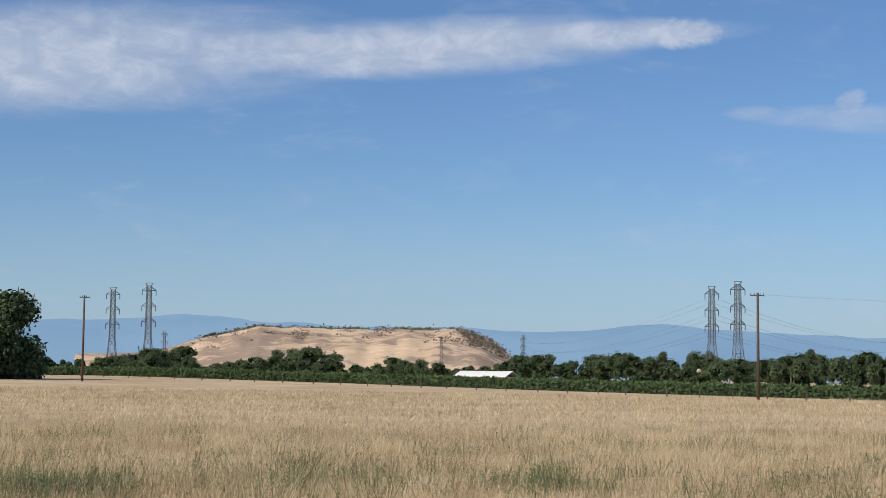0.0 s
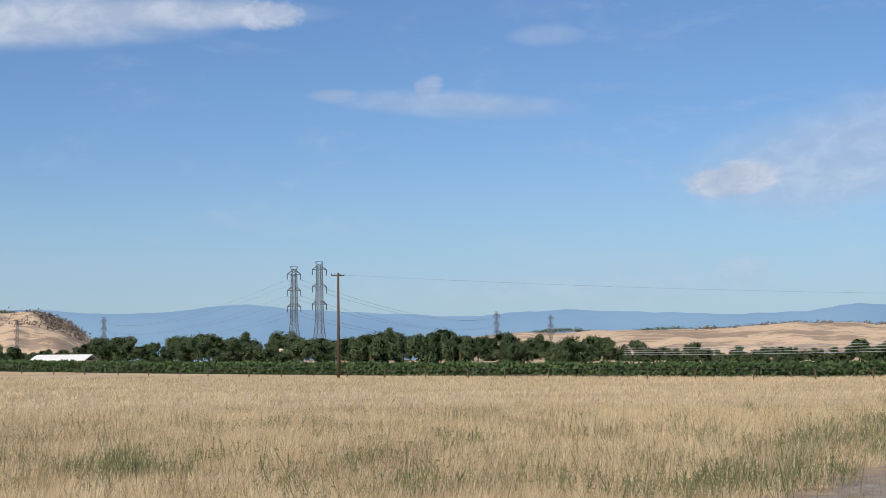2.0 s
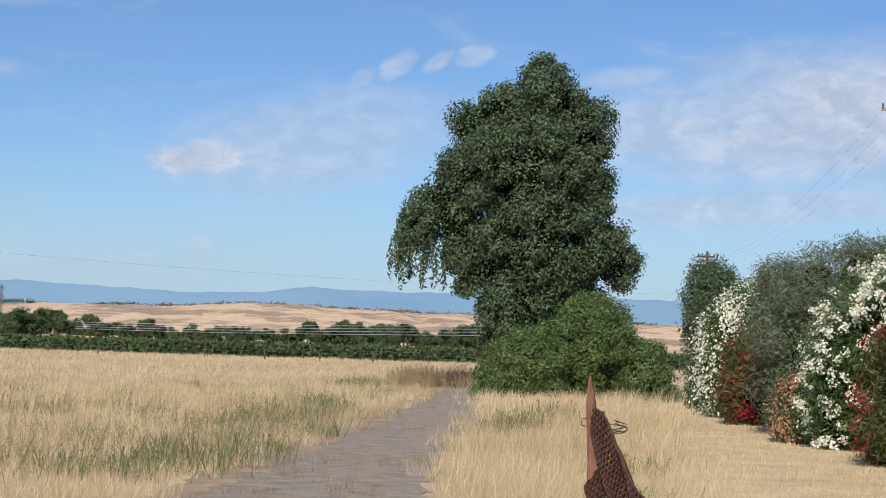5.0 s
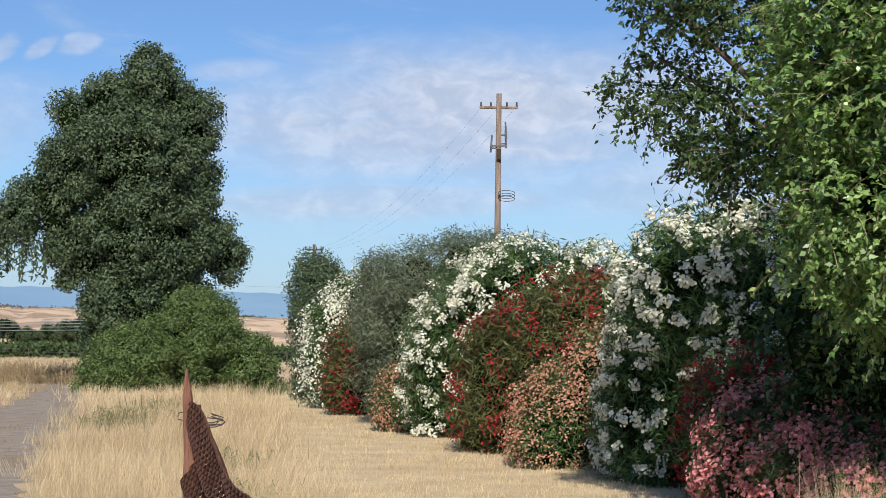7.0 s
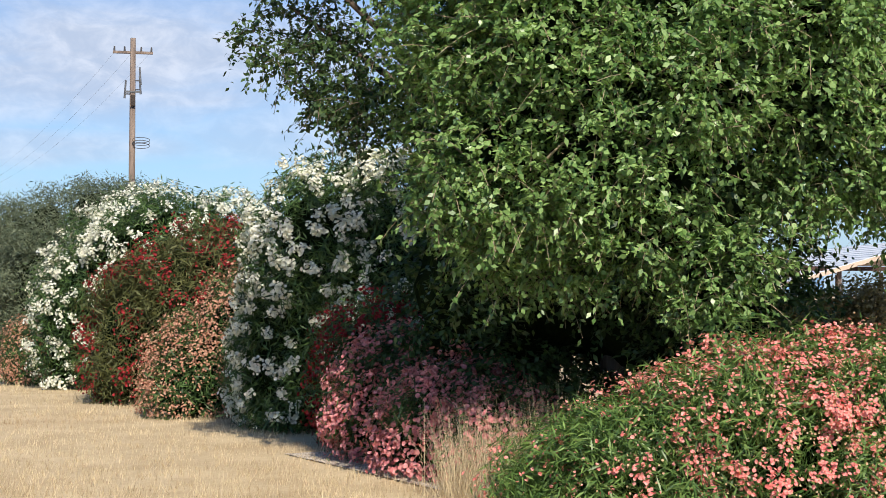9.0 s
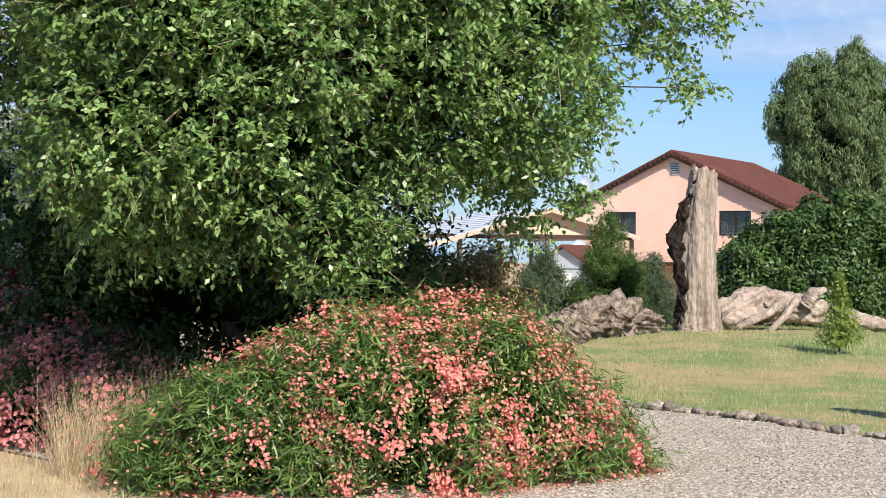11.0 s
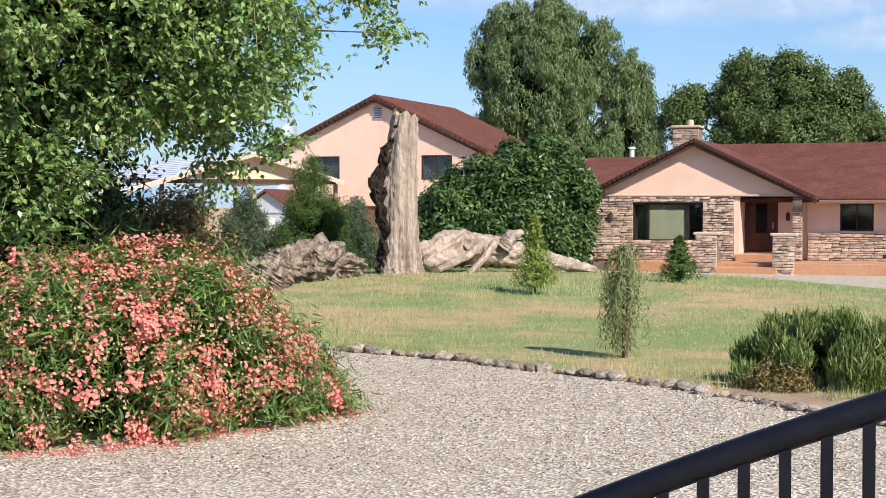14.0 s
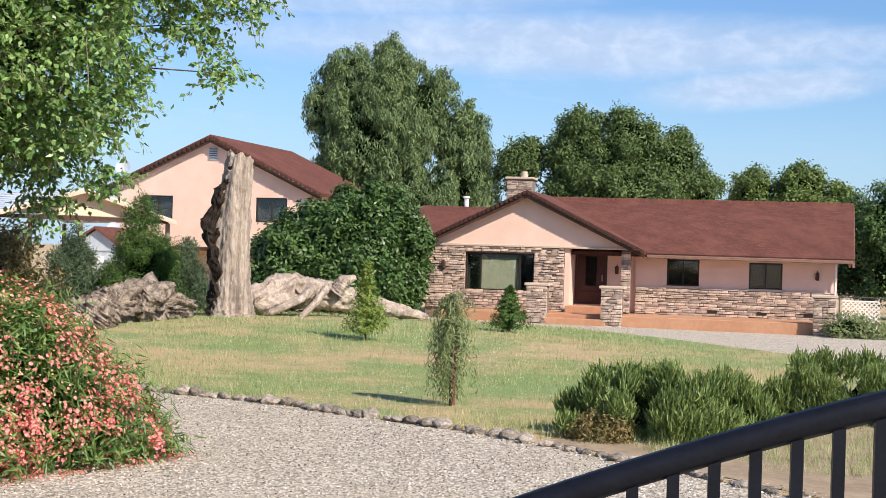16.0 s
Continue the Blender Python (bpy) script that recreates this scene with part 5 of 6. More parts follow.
    left = [(59.4, 21.2, 6.0, 1.2, 1.1), (57.4, 21.2, 5.8, .75, .7), (56.0, 21.4, 6.2, .45, .4), (55.2, 21.4, 7.3, .4, .4), (58, 21.2, 7.5, 1.2, 1.0), (61, 21.2, 7.0, 1.6, 1.5), (57.4, 21.2, 4.9, .3, .28), (55.0, 21.4, 5.7, .2, .18), (60.6, 20.8, 4.9, 1.1, .9)]
    under = [(62.5, 22.5, 2.5, 1.2, 1.7), (65, 22.0, 2.5, 1.5, 1.9), (68.5, 22, 2.4, 1.7, 2.0), (71, 21.6, 2.0, 1.2, 1.7)]
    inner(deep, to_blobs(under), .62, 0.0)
    sprays("crown", lumps(to_blobs(left), 46, .38, .7) + to_blobs(left[6:8]), 1500, 14, .5, (.09, .052), L_SHADED, deep, .5, M_BARK, .5)
    sprays("lower_leaves", lumps(to_blobs(under), 60, .5, .8), 2600, 13, .45, (.11, .06), L_SHADED, deep, .6, None, .45)
    for row in left[:6]:
        q = P(row[0], row[1], row[2])
        trunk(deep, [b2 + Vector((0, 0, 3.0)), (b2 + q) / 2 + Vector((0, 0, 2.0)), q], [.09, .06, .02], name="limb", seg=6)


mulberry()


# ---- hedge of flowering bushes ----
def bush(name, label, rows, leaf, n=(500, 26), sig=.16, size=(.14, .03), blooms=(), droop=.1, category="bush", shell=.35, stems=True, gap=1.0, bunch=None):
    b = to_blobs(rows)
    t = thing(name, label, category)
    crown("foliage", b, leaf, t, int(n[0] * 1.25), n[1], sig, size[0], size[1], droop, shell, ground=0.0, core=.66, gap=gap, bunch=bunch)
    if stems:
        c = np.mean(np.array(b)[:, :2], axis=0)
        g = gz(c[0], c[1])
        r = random.Random(len(label))
        for k in range(5):
            x, y, z = b[k % len(b)][:3]
            trunk(t, [(c[0] + r.uniform(-.3, .3), c[1] + r.uniform(-.3, .3), g - .1), ((c[0] + x) / 2, (c[1] + y) / 2, z * .5 + .1), (x, y, z)], [.05, .04, .02], name="stem", seg=5)
    for (fname, mat, clumps, per, fs, sz, keep, lab) in blooms:
        flowers(fname, b, mat, t, clumps, per, fs, sz, keep, lab, reach=1.10 if bunch else 1.07)
    return t


def patchy(p):
    """Blooms stand in drifts, few of them towards the shaded side and the top."""
    n = np.array([noise.noise(Vector(q) * 1.5) + .6 * noise.noise(Vector(q) * 3.6) for q in p])
    return fewer_left(p) & (rng.uniform(0, 1, len(p)) < np.clip(.72 + 1.0 * n, .05, 1))


def fewer_left(p):
    """Blooms thin out towards the shaded side and the top."""
    a = np.degrees(np.arctan2(p[:, 0], p[:, 1]))
    return rng.uniform(0, 1, len(p)) < np.clip((a - 64.5) / 8, .16, 1) * np.clip(1.75 - p[:, 2] * .5, .35, 1)


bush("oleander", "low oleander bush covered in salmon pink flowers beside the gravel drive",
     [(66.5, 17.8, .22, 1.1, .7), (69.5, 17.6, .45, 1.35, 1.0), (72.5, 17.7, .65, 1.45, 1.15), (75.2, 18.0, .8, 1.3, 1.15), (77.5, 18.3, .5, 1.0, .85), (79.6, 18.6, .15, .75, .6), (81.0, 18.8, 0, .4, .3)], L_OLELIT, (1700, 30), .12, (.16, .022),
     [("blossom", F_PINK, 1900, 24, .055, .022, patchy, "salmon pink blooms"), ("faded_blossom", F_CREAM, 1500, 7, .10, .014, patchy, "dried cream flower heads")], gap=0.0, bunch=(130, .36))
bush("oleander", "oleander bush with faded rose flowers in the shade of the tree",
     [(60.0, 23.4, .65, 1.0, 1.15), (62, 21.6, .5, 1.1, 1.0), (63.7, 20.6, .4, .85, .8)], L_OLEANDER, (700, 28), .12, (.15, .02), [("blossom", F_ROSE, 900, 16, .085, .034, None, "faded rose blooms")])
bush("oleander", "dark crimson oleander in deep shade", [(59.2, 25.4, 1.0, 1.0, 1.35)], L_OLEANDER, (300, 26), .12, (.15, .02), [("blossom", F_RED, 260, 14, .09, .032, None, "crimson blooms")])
bush("oleander", "tall oleander with white flower trusses", [(56.6, 28.4, 1.4, 1.15, 2.2), (57.8, 28.4, 3.0, 1.6, 1.75), (59.8, 28.2, 2.6, 1.6, 2.2), (55.5, 29.3, 1.2, .8, 1.8)], L_OLEANDER, (1300, 28), .15, (.2, .03),
     [("blossom", F_WHITE, 900, 30, .055, .033, None, "white flower trusses")])
bush("oleander", "oleander with faded cream pink flowers at the hedge foot", [(52.8, 31.6, .6, 1.0, 1.3), (54.2, 31.6, 1.2, .85, 1.5)], L_OLEANDER, (400, 26), .14, (.17, .03),
     [("blossom", F_FADED, 800, 16, .10, .025, None, "faded cream pink blooms")])
bush("oleander", "broad crimson flowered oleander", [(51.0, 35.4, 1.3, 1.3, 1.8), (52.6, 35.2, 2.1, 1.5, 1.7), (54.0, 34.8, 2.5, 1.15, 1.35), (50.2, 36, 1.0, .7, 1.4)], L_REDGREEN, (900, 28), .15, (.2, .03), [("blossom", F_RED, 380, 18, .11, .032, None, "crimson blooms")])
bush("oleander", "large white flowered oleander", [(48.6, 41, 1.5, 1.1, 2.0), (49.8, 40.6, 2.3, 1.6, 2.3), (51.8, 39.6, 3.0, 2.0, 1.95), (53.8, 39, 3.0, 1.5, 1.75)], L_OLEANDER, (1200, 26), .17, (.2, .03),
     [("blossom", F_WHITE, 800, 24, .065, .034, None, "white flower trusses")])
bush("oleander", "faded oleander with brown pink heads", [(47.3, 43, .7, .8, 1.0)], L_OLEANDER, (250, 22), .14, (.2, .03), [("blossom", F_FADED, 360, 18, .12, .028, None, "faded blooms")])
bush("olive_tree", "grey-green bushy olive tree in the hedge", [(48.0, 46.5, 2.4, 1.9, 2.3), (49.3, 47.5, 4.5, 1.3, 1.3), (46.8, 48, 3.8, 1.1, 1.3), (50.2, 49, 4.7, 1.0, 1.0), (47.6, 48, 4.4, .8, .9)], L_OLIVE, (1700, 28), .16, (.15, .03), category="tree", shell=.5, gap=0.0, bunch=(110, .5, .9))
bush("oleander", "oleander with drying brown-red foliage", [(45.6, 52, 1.3, 1.1, 1.75)], L_REDGREEN, (500, 26), .2, (.2, .04), [("blossom", F_RED, 220, 16, .16, .036, None, "dark red blooms")])
bush("oleander", "white flowered oleander at the far end of the hedge", [(44.8, 57, 1.8, 1.2, 2.3), (45.6, 57, 3.4, 1.1, 1.3)], L_OLEANDER, (600, 26), .18, (.22, .04), [("blossom", F_WHITE, 620, 16, .15, .042, None, "white flower trusses")])
bush("evergreen_bush", "dark green rounded evergreen at the hedge end", [(44.0, 64, 2.3, 1.05, 2.4), (44.1, 64, 4.2, .95, 1.5)], L_POPLAR, (800, 28), .15, (.16, .05), gap=0.0, bunch=(50, .45))
bush("hedge_shrub", "russet-tipped shrub behind the oleander", [(74.8, 25, 1.3, 1.0, 1.2), (76.2, 25.2, 1.5, .6, 1.05), (72.5, 25, 1.2, 1.2, 1.2)], L_RUSSET, (1000, 28), .14, (.08, .045), gap=0.0, bunch=(70, .3))

# ---- big tree and shrub by the track ----
def poplar():
    t = thing("big_tree", "tall dense grey-green tree beside the track", "tree")
    b = P(37.5, 80)
    trunk(t, [b + Vector((0, 0, -.3)), b + Vector((0, 0, 4)), b + Vector((.3, 0, 9))], [.6, .5, .25])
    rows = [(38.0, 80, 14.3, 1.8, 2.2), (36.5, 80, 13.6, 1.6, 1.9), (35.3, 80, 13.1, 1.0, 1.2), (39.2, 80, 12.8, 1.5, 2.3), (37.5, 79, 11, 3.4, 2.9), (35.4, 80, 10.6, 1.7, 1.7), (39.4, 80, 9.8, 1.5, 2.2), (34.4, 80, 9.2, 1.3, 1.2),
            (33.6, 79.8, 8.1, 1.1, .9), (38, 79, 7.5, 3.3, 2.9), (40.1, 80, 7.1, 1.4, 1.5), (36.1, 79.5, 6.7, 1.5, 1.8), (38, 79.5, 4.2, 2.9, 2.7), (36.5, 80, 3.2, .9, 2.2), (34.9, 80, 8.4, 1.2, 1.5), (35.4, 80, 6.4, .9, 1.5), (40.6, 80, 6.4, .8, 1.0)]
    crown("crown", to_blobs(rows), L_POPLAR, t, 5200, 26, .17, .17, .10, .3, .35, core=.80, bunch=(340, .66, .85))
    r = random.Random(8)
    pts = []
    for k in range(46):
        p = P(r.uniform(32.5, 34.6), 79 + r.uniform(-1, 1), r.uniform(6.6, 8.0))
        n = r.randint(14, 34)
        for j in range(n):
            pts.append(tuple(p + Vector((r.gauss(0, .06), r.gauss(0, .06), -j * .055))))
    part("hanging_sprays", quads("hanging_sprays", leaves(np.array(pts), np.tile([-.5, -.6, .3], (len(pts), 1)), .24, .10, .8)), L_POPLAR, t, "", "stuff")
    for k in range(12):
        row = rows[k]
        q = P(row[0], row[1], row[2])
        trunk(t, [b + Vector((0, 0, 3 + k * .4)), (b + q) / 2 + Vector((0, 0, 3)), q], [.2, .13, .05], name="limb", seg=6)


poplar()
bush("shrub", "rounded bright green shrub at the foot of the big tree", [(38.0, 72, 1.4, 2.1, 1.8), (39.6, 72, 2.2, 1.8, 2.2), (40.5, 72, 2.7, 1.0, 1.9), (41.6, 72, 1.2, 1.1, 1.5), (36.8, 71.5, .7, 1.3, 1.0), (42.3, 72.5, .5, .7, .7)], L_LIME, (2600, 30), .15, (.13, .065), gap=0.0, bunch=(150, .5))
bush("dark_tree", "dark rounded tree at the field edge", [(-16.2, 260, 6.5, 6.0, 5.6), (-14.9, 262, 4.6, 3.6, 3.4), (-17.5, 260, 9, 5, 5), (-15.2, 262, 12.6, 3.4, 2.2)], L_FAR, (900, 26), .8, (.8, .5), category="tree")

# ---- trees and bushes round the houses ----
def garden_tree(name, label, rows, leaf, clumps, per, sig, size, base, r0=.4, droop=.3, shell=.4, bunch=None):
    t = thing(name, label, "tree")
    b = P(*base)
    b.z = gz(b.x, b.y)
    top = max(r[2] for r in rows)
    trunk(t, [b + Vector((0, 0, -.3)), b + Vector((.1, 0, top * .4)), b + Vector((0, .2, top * .8))], [r0, r0 * .7, r0 * .2])
    crown("crown", to_blobs(rows), leaf, t, clumps, per, sig, size[0], size[1], droop, shell, ground=.05, bunch=bunch)
    for k in range(min(8, len(rows))):
        q = P(*rows[k][:3])
        trunk(t, [b + Vector((0, 0, top * .25)), (b + q) / 2 + Vector((0, 0, top * .2)), q], [r0 * .35, r0 * .22, .04], name="limb", seg=5)
    return t


garden_tree("weeping_tree", "tall weeping grey-green tree behind the houses", [(88.0, 100, 13.4, 1.7, 1.9), (89.2, 100, 13.2, 1.9, 2.0), (87.1, 100, 11.4, 1.3, 1.9), (90.6, 100, 11.6, 1.8, 2.3), (89, 99, 9.5, 3.4, 3.8), (91.9, 100, 9.4, 1.6, 2.4), (87.6, 100, 7.5, 1.5, 2.3), (92.4, 100, 6.5, 1.4, 3.0), (90, 99, 5, 3.4, 3.8)],
            L_WEEP, 3000, 36, .16, (.30, .07), (89.8, 100), .5, .9, .4, (260, .55, 2.0))
garden_tree("shade_tree", "broad green tree behind the ranch house roof", [(94.1, 100, 8.2, 1.3, 2.0), (96.2, 100, 9.0, 2.0, 2.6), (98.0, 100, 9.4, 2.3, 2.6), (99.6, 100, 8.2, 1.8, 2.5), (100.6, 100, 6.4, 1.1, 2.1), (97.5, 99, 6, 4.2, 3.5)], L_LIME, 3000, 28, .2, (.22, .11), (97.5, 100), .5, .3, .4, (200, .65))
garden_tree("shade_tree", "lighter green tree beyond the roof end", [(102.4, 112, 7.2, 1.4, 1.9), (104.0, 112, 7.4, 1.8, 2.2), (105.3, 112, 6.3, 1.3, 1.8), (104, 111, 4.5, 3.2, 2.8)], L_YELLOW, 1700, 28, .2, (.22, .12), (104.2, 112), .4, .3, .4, (120, .6))
garden_tree("dark_tree", "dark tree at the end of the ranch house", [(106.0, 84, 3.4, 1.6, 2.6), (107.2, 80, 4.6, 2.0, 1.9), (108.6, 80, 4.4, 2.2, 2.2), (107.4, 79, 2.2, 1.7, 1.8)], L_DARK, 1000, 28, .2, (.18, .1), (107.5, 80), .3, .3, .4, (70, .55))
bush("evergreen_bush", "large rounded glossy evergreen between the houses", [(88.9, 58, 2.9, 1.8, 2.0), (87.2, 57.5, 2.4, 1.8, 1.9), (85.8, 57, 1.9, 1.2, 1.7), (90.0, 58, 2.2, .9, 1.7), (88.5, 56.8, 1.2, 2.1, 1.6), (85.2, 56.5, 1.0, .8, 1.1)], L_DARK, (1900, 28), .13, (.2, .1), gap=0.0, bunch=(150, .42))
for az, d, z, w, lab in ((78.4, 50, 2.7, .8, "small grey-green pine near the fence"), (80.8, 50, 3.7, 1.25, "bushy dark green pine"), (82.3, 51, 2.4, .8, "dark young pine beside the stump")):
    bush("pine_tree", lab, [(az, d, z * .28, w, z * .3), (az, d, z * .55, w * .7, z * .28), (az + .05, d, z * .82, w * .32, z * .19)], L_SHRUB if w > 1.2 else L_POPLAR, (520, 28), .1, (.15, .025), category="tree", droop=-.3, gap=0.0, bunch=(46, .26, 1.3))


def sapling(name, label, base, h, w, leaf, weep, n):
    t = thing(name, label, "tree", base)
    r = random.Random(int(h * 100))
    trunk(t, [(0, 0, -.1), (.02, .01, h * .5), (0, 0, h * .97)], [.03, .025, .012])
    pts, out = [], []
    for k in range(n):
        a = r.uniform(0, 6.283)
        z0 = h * (r.uniform(.55, 1.0) if weep else r.uniform(.08, 1.0))
        reach = w * (r.uniform(.3, 1) if weep else (1.02 - z0 / h) * r.uniform(.8, 1.1) + .05)
        steps = 46 if weep else 18
        drop = min(z0 - .06, h * r.uniform(.55, 1.0))
        for j in range(steps):
            s = j / steps
            if weep:
                q = (math.cos(a) * reach * min(1, s * 2.2) ** .6 * .85, math.sin(a) * reach * min(1, s * 2.2) ** .6 * .85, z0 + .1 * s - s * s * drop)
            else:
                q = (math.cos(a) * reach * s, math.sin(a) * reach * s, z0 + s * reach * .25 - .08 * s)
            pts.append((q[0] + r.gauss(0, .02), q[1] + r.gauss(0, .02), max(q[2], .04)))
            out.append((math.cos(a), math.sin(a), .6))
    part("foliage", quads("foliage", leaves(np.array(pts), np.array(out), .13 if weep else .12, .020 if weep else .03, .8 if weep else 0)), leaf, t, "", "stuff")
    return t


w = sapling("weeping_sapling", "staked weeping willow sapling on the lawn", G(91.85, 25.5), 1.84, .48, L_WILLOW, True, 62)
part("stake", MB().box((.06, -.05, .75), (.045, .045, 1.7)).mesh("stake", .005), M_STAKE, w, "wooden support stake")
sapling("young_fir", "young yellow-green fir tree on the lawn", G(88.75, 39), 1.9, .72, L_GOLDFIR, False, 260)
sapling("young_fir", "small dark green pine beside the drive", G(93.85, 45), 1.3, .78, L_SHRUB, False, 260)


def rosemary(rows, seed, label):
    t = thing("rosemary_bush", label, "bush")
    b = to_blobs(rows)
    inner(t, b, .34, 0.0)
    pts, out = blob_points(lumps(b, 90, .20, 1.1), 26000, 1, .04, .5)
    out = out[pts[:, 2] > .02]
    pts = pts[pts[:, 2] > .02]
    n = len(pts)
    tip = unit(rng.normal(0, .34, (n, 3)) + out[:n] * .4 + np.array([0, 0, 1.0])) * (rng.uniform(.045, .12, (n, 1)) * np.array([[1 + .8 * noise.noise(Vector(p) * 3)] for p in pts]))
    tip = np.repeat(tip, 3, 0)
    foot = np.repeat(pts, 3, 0) - tip * .3
    e = unit(np.cross(tip, rng.normal(0, 1, tip.shape)))
    wid = rng.uniform(.006, .012, (len(tip), 1))
    mid = foot + tip * .75
    shoots = np.concatenate([np.stack([foot - e * wid * .7, foot + e * wid * .7, mid + e * wid, mid - e * wid], 1), np.stack([mid - e * wid, mid + e * wid, foot + tip * 1.3 + e * .004, foot + tip * 1.3 - e * .004], 1)])
    part("foliage", quads("foliage", shoots), L_ROSEMARY, t, "", "stuff")


rosemary([(96.4, 22.1, .18, .4, .34), (98.0, 22.0, .36, .66, .52), (99.8, 21.9, .38, .7, .54), (101.3, 22, .34, .52, .5), (102.4, 22.1, .18, .42, .38)], 1, "spiky green rosemary bush at the drive edge")
rosemary([(103.4, 26, .3, .52, .5), (104.8, 26, .42, .66, .6), (106.2, 25.8, .42, .66, .6), (107.8, 25.5, .3, .75, .5)], 2, "second rosemary bush behind the gate")


bush("dry_shrub", "small dried brown-green tuft at the rosemary foot", [(97.3, 21.4, .14, .36, .24), (96.6, 21.6, .1, .25, .16)], L_RUSSET, (160, 22), .07, (.07, .02), stems=False, gap=0.0)


# ---- iron gate ----
def iron_gate():
    f = Frame(100.0, 5.0, 98.0)
    g = thing("iron_gate", "black wrought iron gate with an arched top rail", "gate")
    g.matrix_basis = f.m
    def top(u):
        return 1.87 + .340 * u - .052 * u * u
    us = np.linspace(-1.6, 2.1, 40)
    part("top_rail", MB().tube([(u, 0, top(u)) for u in us], [.041] * 40, 8).mesh("top_rail", smooth=True), M_IRON, g)
    part("bottom_rail", MB().box((.25, 0, .15), (3.7, .05, .05)).mesh("bottom_rail", .005), M_IRON, g)
    u = -1.55
    while u < 2.08:
        part("baluster", MB().box((u, 0, (top(u) + .12) / 2), (.034, .034, top(u) - .14)), M_IRON, g)
        u += .113
    for u in (-1.6, 2.12):
        q = part("post", MB().box((u, 0, top(min(u, 2.1)) / 2), (.08, .08, top(min(u, 2.1)) + .06)).mesh("post", .008), M_IRON, g)
        part("cap", MB().box((u, 0, top(min(u, 2.1)) + .05), (.1, .1, .04)).mesh("cap", .01), M_IRON, q)


iron_gate()


# ---- stake and torn wire netting ----
def torn_fence():
    t = thing("torn_fence", "splintered wooden stake with sagging rusty wire netting", "fence")
    a, b = P(39.85, 17), P(43.5, 12)
    st = MB().tube([a + Vector((0, 0, -.2)), a + Vector((.01, 0, 1.2)), a + Vector((-.03, .02, 1.8)), a + Vector((-.04, .03, 2.08))], [.075, .07, .055, .012], 7)
    part("stake", st, M_STAKE, t, "splintered reddish stake")
    part("stub", MB().tube([a + Vector((.08, 0, -.2)), a + Vector((.09, 0, 1.72))], [.05, .04], 6), M_RUST, t)
    net, n, rows = MB(), 90, 34
    def at(i, j):
        s = i / n
        p = a.lerp(b, s)
        top = 1.74 - 1.1 * s + .04 * math.sin(s * 21)
        z = .02 + top * j / rows
        return p + Vector((.09 * math.sin(j * .6 + s * 9) * (1 - j / rows), .07 * math.sin(j * .45 + s * 12), z))
    for i in range(n):
        for j in range(rows):
            if (i + j) % 2 == 0:
                net.beam(at(i, j), at(i + 1, j + 1), .019, seg=3)
            else:
                net.beam(at(i + 1, j), at(i, j + 1), .019, seg=3)
        net.beam(at(i, rows), at(i + 1, rows), .009, seg=3)
    part("netting", net, M_RUST, t, "rusty sagging wire netting", "stuff")
    r = random.Random(6)
    loose = MB()
    for k in range(5):
        w = [a + Vector((.05, 0, 1.62 + r.uniform(-.08, .05)))]
        for j in range(8):
            th = j / 8 * 5.2
            w.append(a + Vector((.05, 0, 1.6)) + P(129.85, 1) * (.14 - .14 * math.cos(th)) * r.uniform(.8, 1.2) * (1 if k else -.6) + Vector((0, 0, -.05 * math.sin(th) - k * .015)))
        loose.tube(w, [.006] * len(w), 4)
    part("loose_wire", loose, M_WIRE, t)


torn_fence()

# ---- tall pole behind the hedge ----
up = pole(P(50.47, 72), 13.7, .17, M_POLE, "weathered wooden utility pole with transformer hardware", (0.955,), .88, -50)
for z, s in ((11.6, 1), (11.0, -1), (11.2, 1)):
    part("switch", MB().beam((s * .35, -.1, z), (s * .3, -.1, z + .8), .05, .04, 6).beam((0, -.05, z + .2), (s * .36, -.1, z + .2), .03), M_STEEL, up)
part("bracket", MB().box((0, -.1, 11.3), (.7, .08, .08)), M_STEEL, up)
part("box", MB().box((.02, -.2, 10.9), (.2, .15, .5)).mesh("box", .02), M_DARKFRAME, up)
coil = MB()
for k in range(3):
    c = [Vector((.38 + .38 * math.cos(w), -.12 - .1 * k, 8.9 + .12 * k + .12 * math.sin(w))) for w in np.linspace(0, 6.283, 20)]
    coil.tube(c, [.014] * 20, 4)
part("cable_coil", coil, M_WIRE, up)


# ---- stones along the drive ----
def edging():
    pts = np.array(EDGE, float)
    s = np.concatenate([[0], np.cumsum(np.linalg.norm(np.diff(pts, axis=0), axis=1))])
    r = random.Random(12)
    shapes = []
    for k in range(6):
        bm = bmesh.new()
        bmesh.ops.create_icosphere(bm, subdivisions=2, radius=.5)
        for v in bm.verts:
            v.co *= 1 + .32 * noise.noise(v.co * 2.3 + Vector((k * 7, 0, 0)))
            v.co.z *= .75
        me = bpy.data.meshes.new("rock")
        bm.to_mesh(me)
        bm.free()
        me.materials.append(M_ROCK)
        shapes.append(me)
    w = .2
    while w < s[-1]:
        x, y = float(np.interp(w, s, pts[:, 0])) + r.uniform(-.08, .08), float(np.interp(w, s, pts[:, 1])) + r.uniform(-.08, .08)
        k = r.uniform(.13, .30) * (1 if y > -1.7 else .55)
        o = new("edging_rock", r.choice(shapes))
        o.matrix_basis = pose(x, y, gz(x, y) + .03 + k * .18, r.uniform(-15, 15), r.uniform(-15, 15), r.uniform(0, 360))
        o.scale = (k * r.uniform(.9, 1.4), k * r.uniform(.9, 1.3), k * r.uniform(.7, 1.0))
        tagged(o, "rounded grey-brown fieldstone edging the gravel drive", "rock", "stones along the drive")
        w += k * r.uniform(.75, 1.15)


edging()


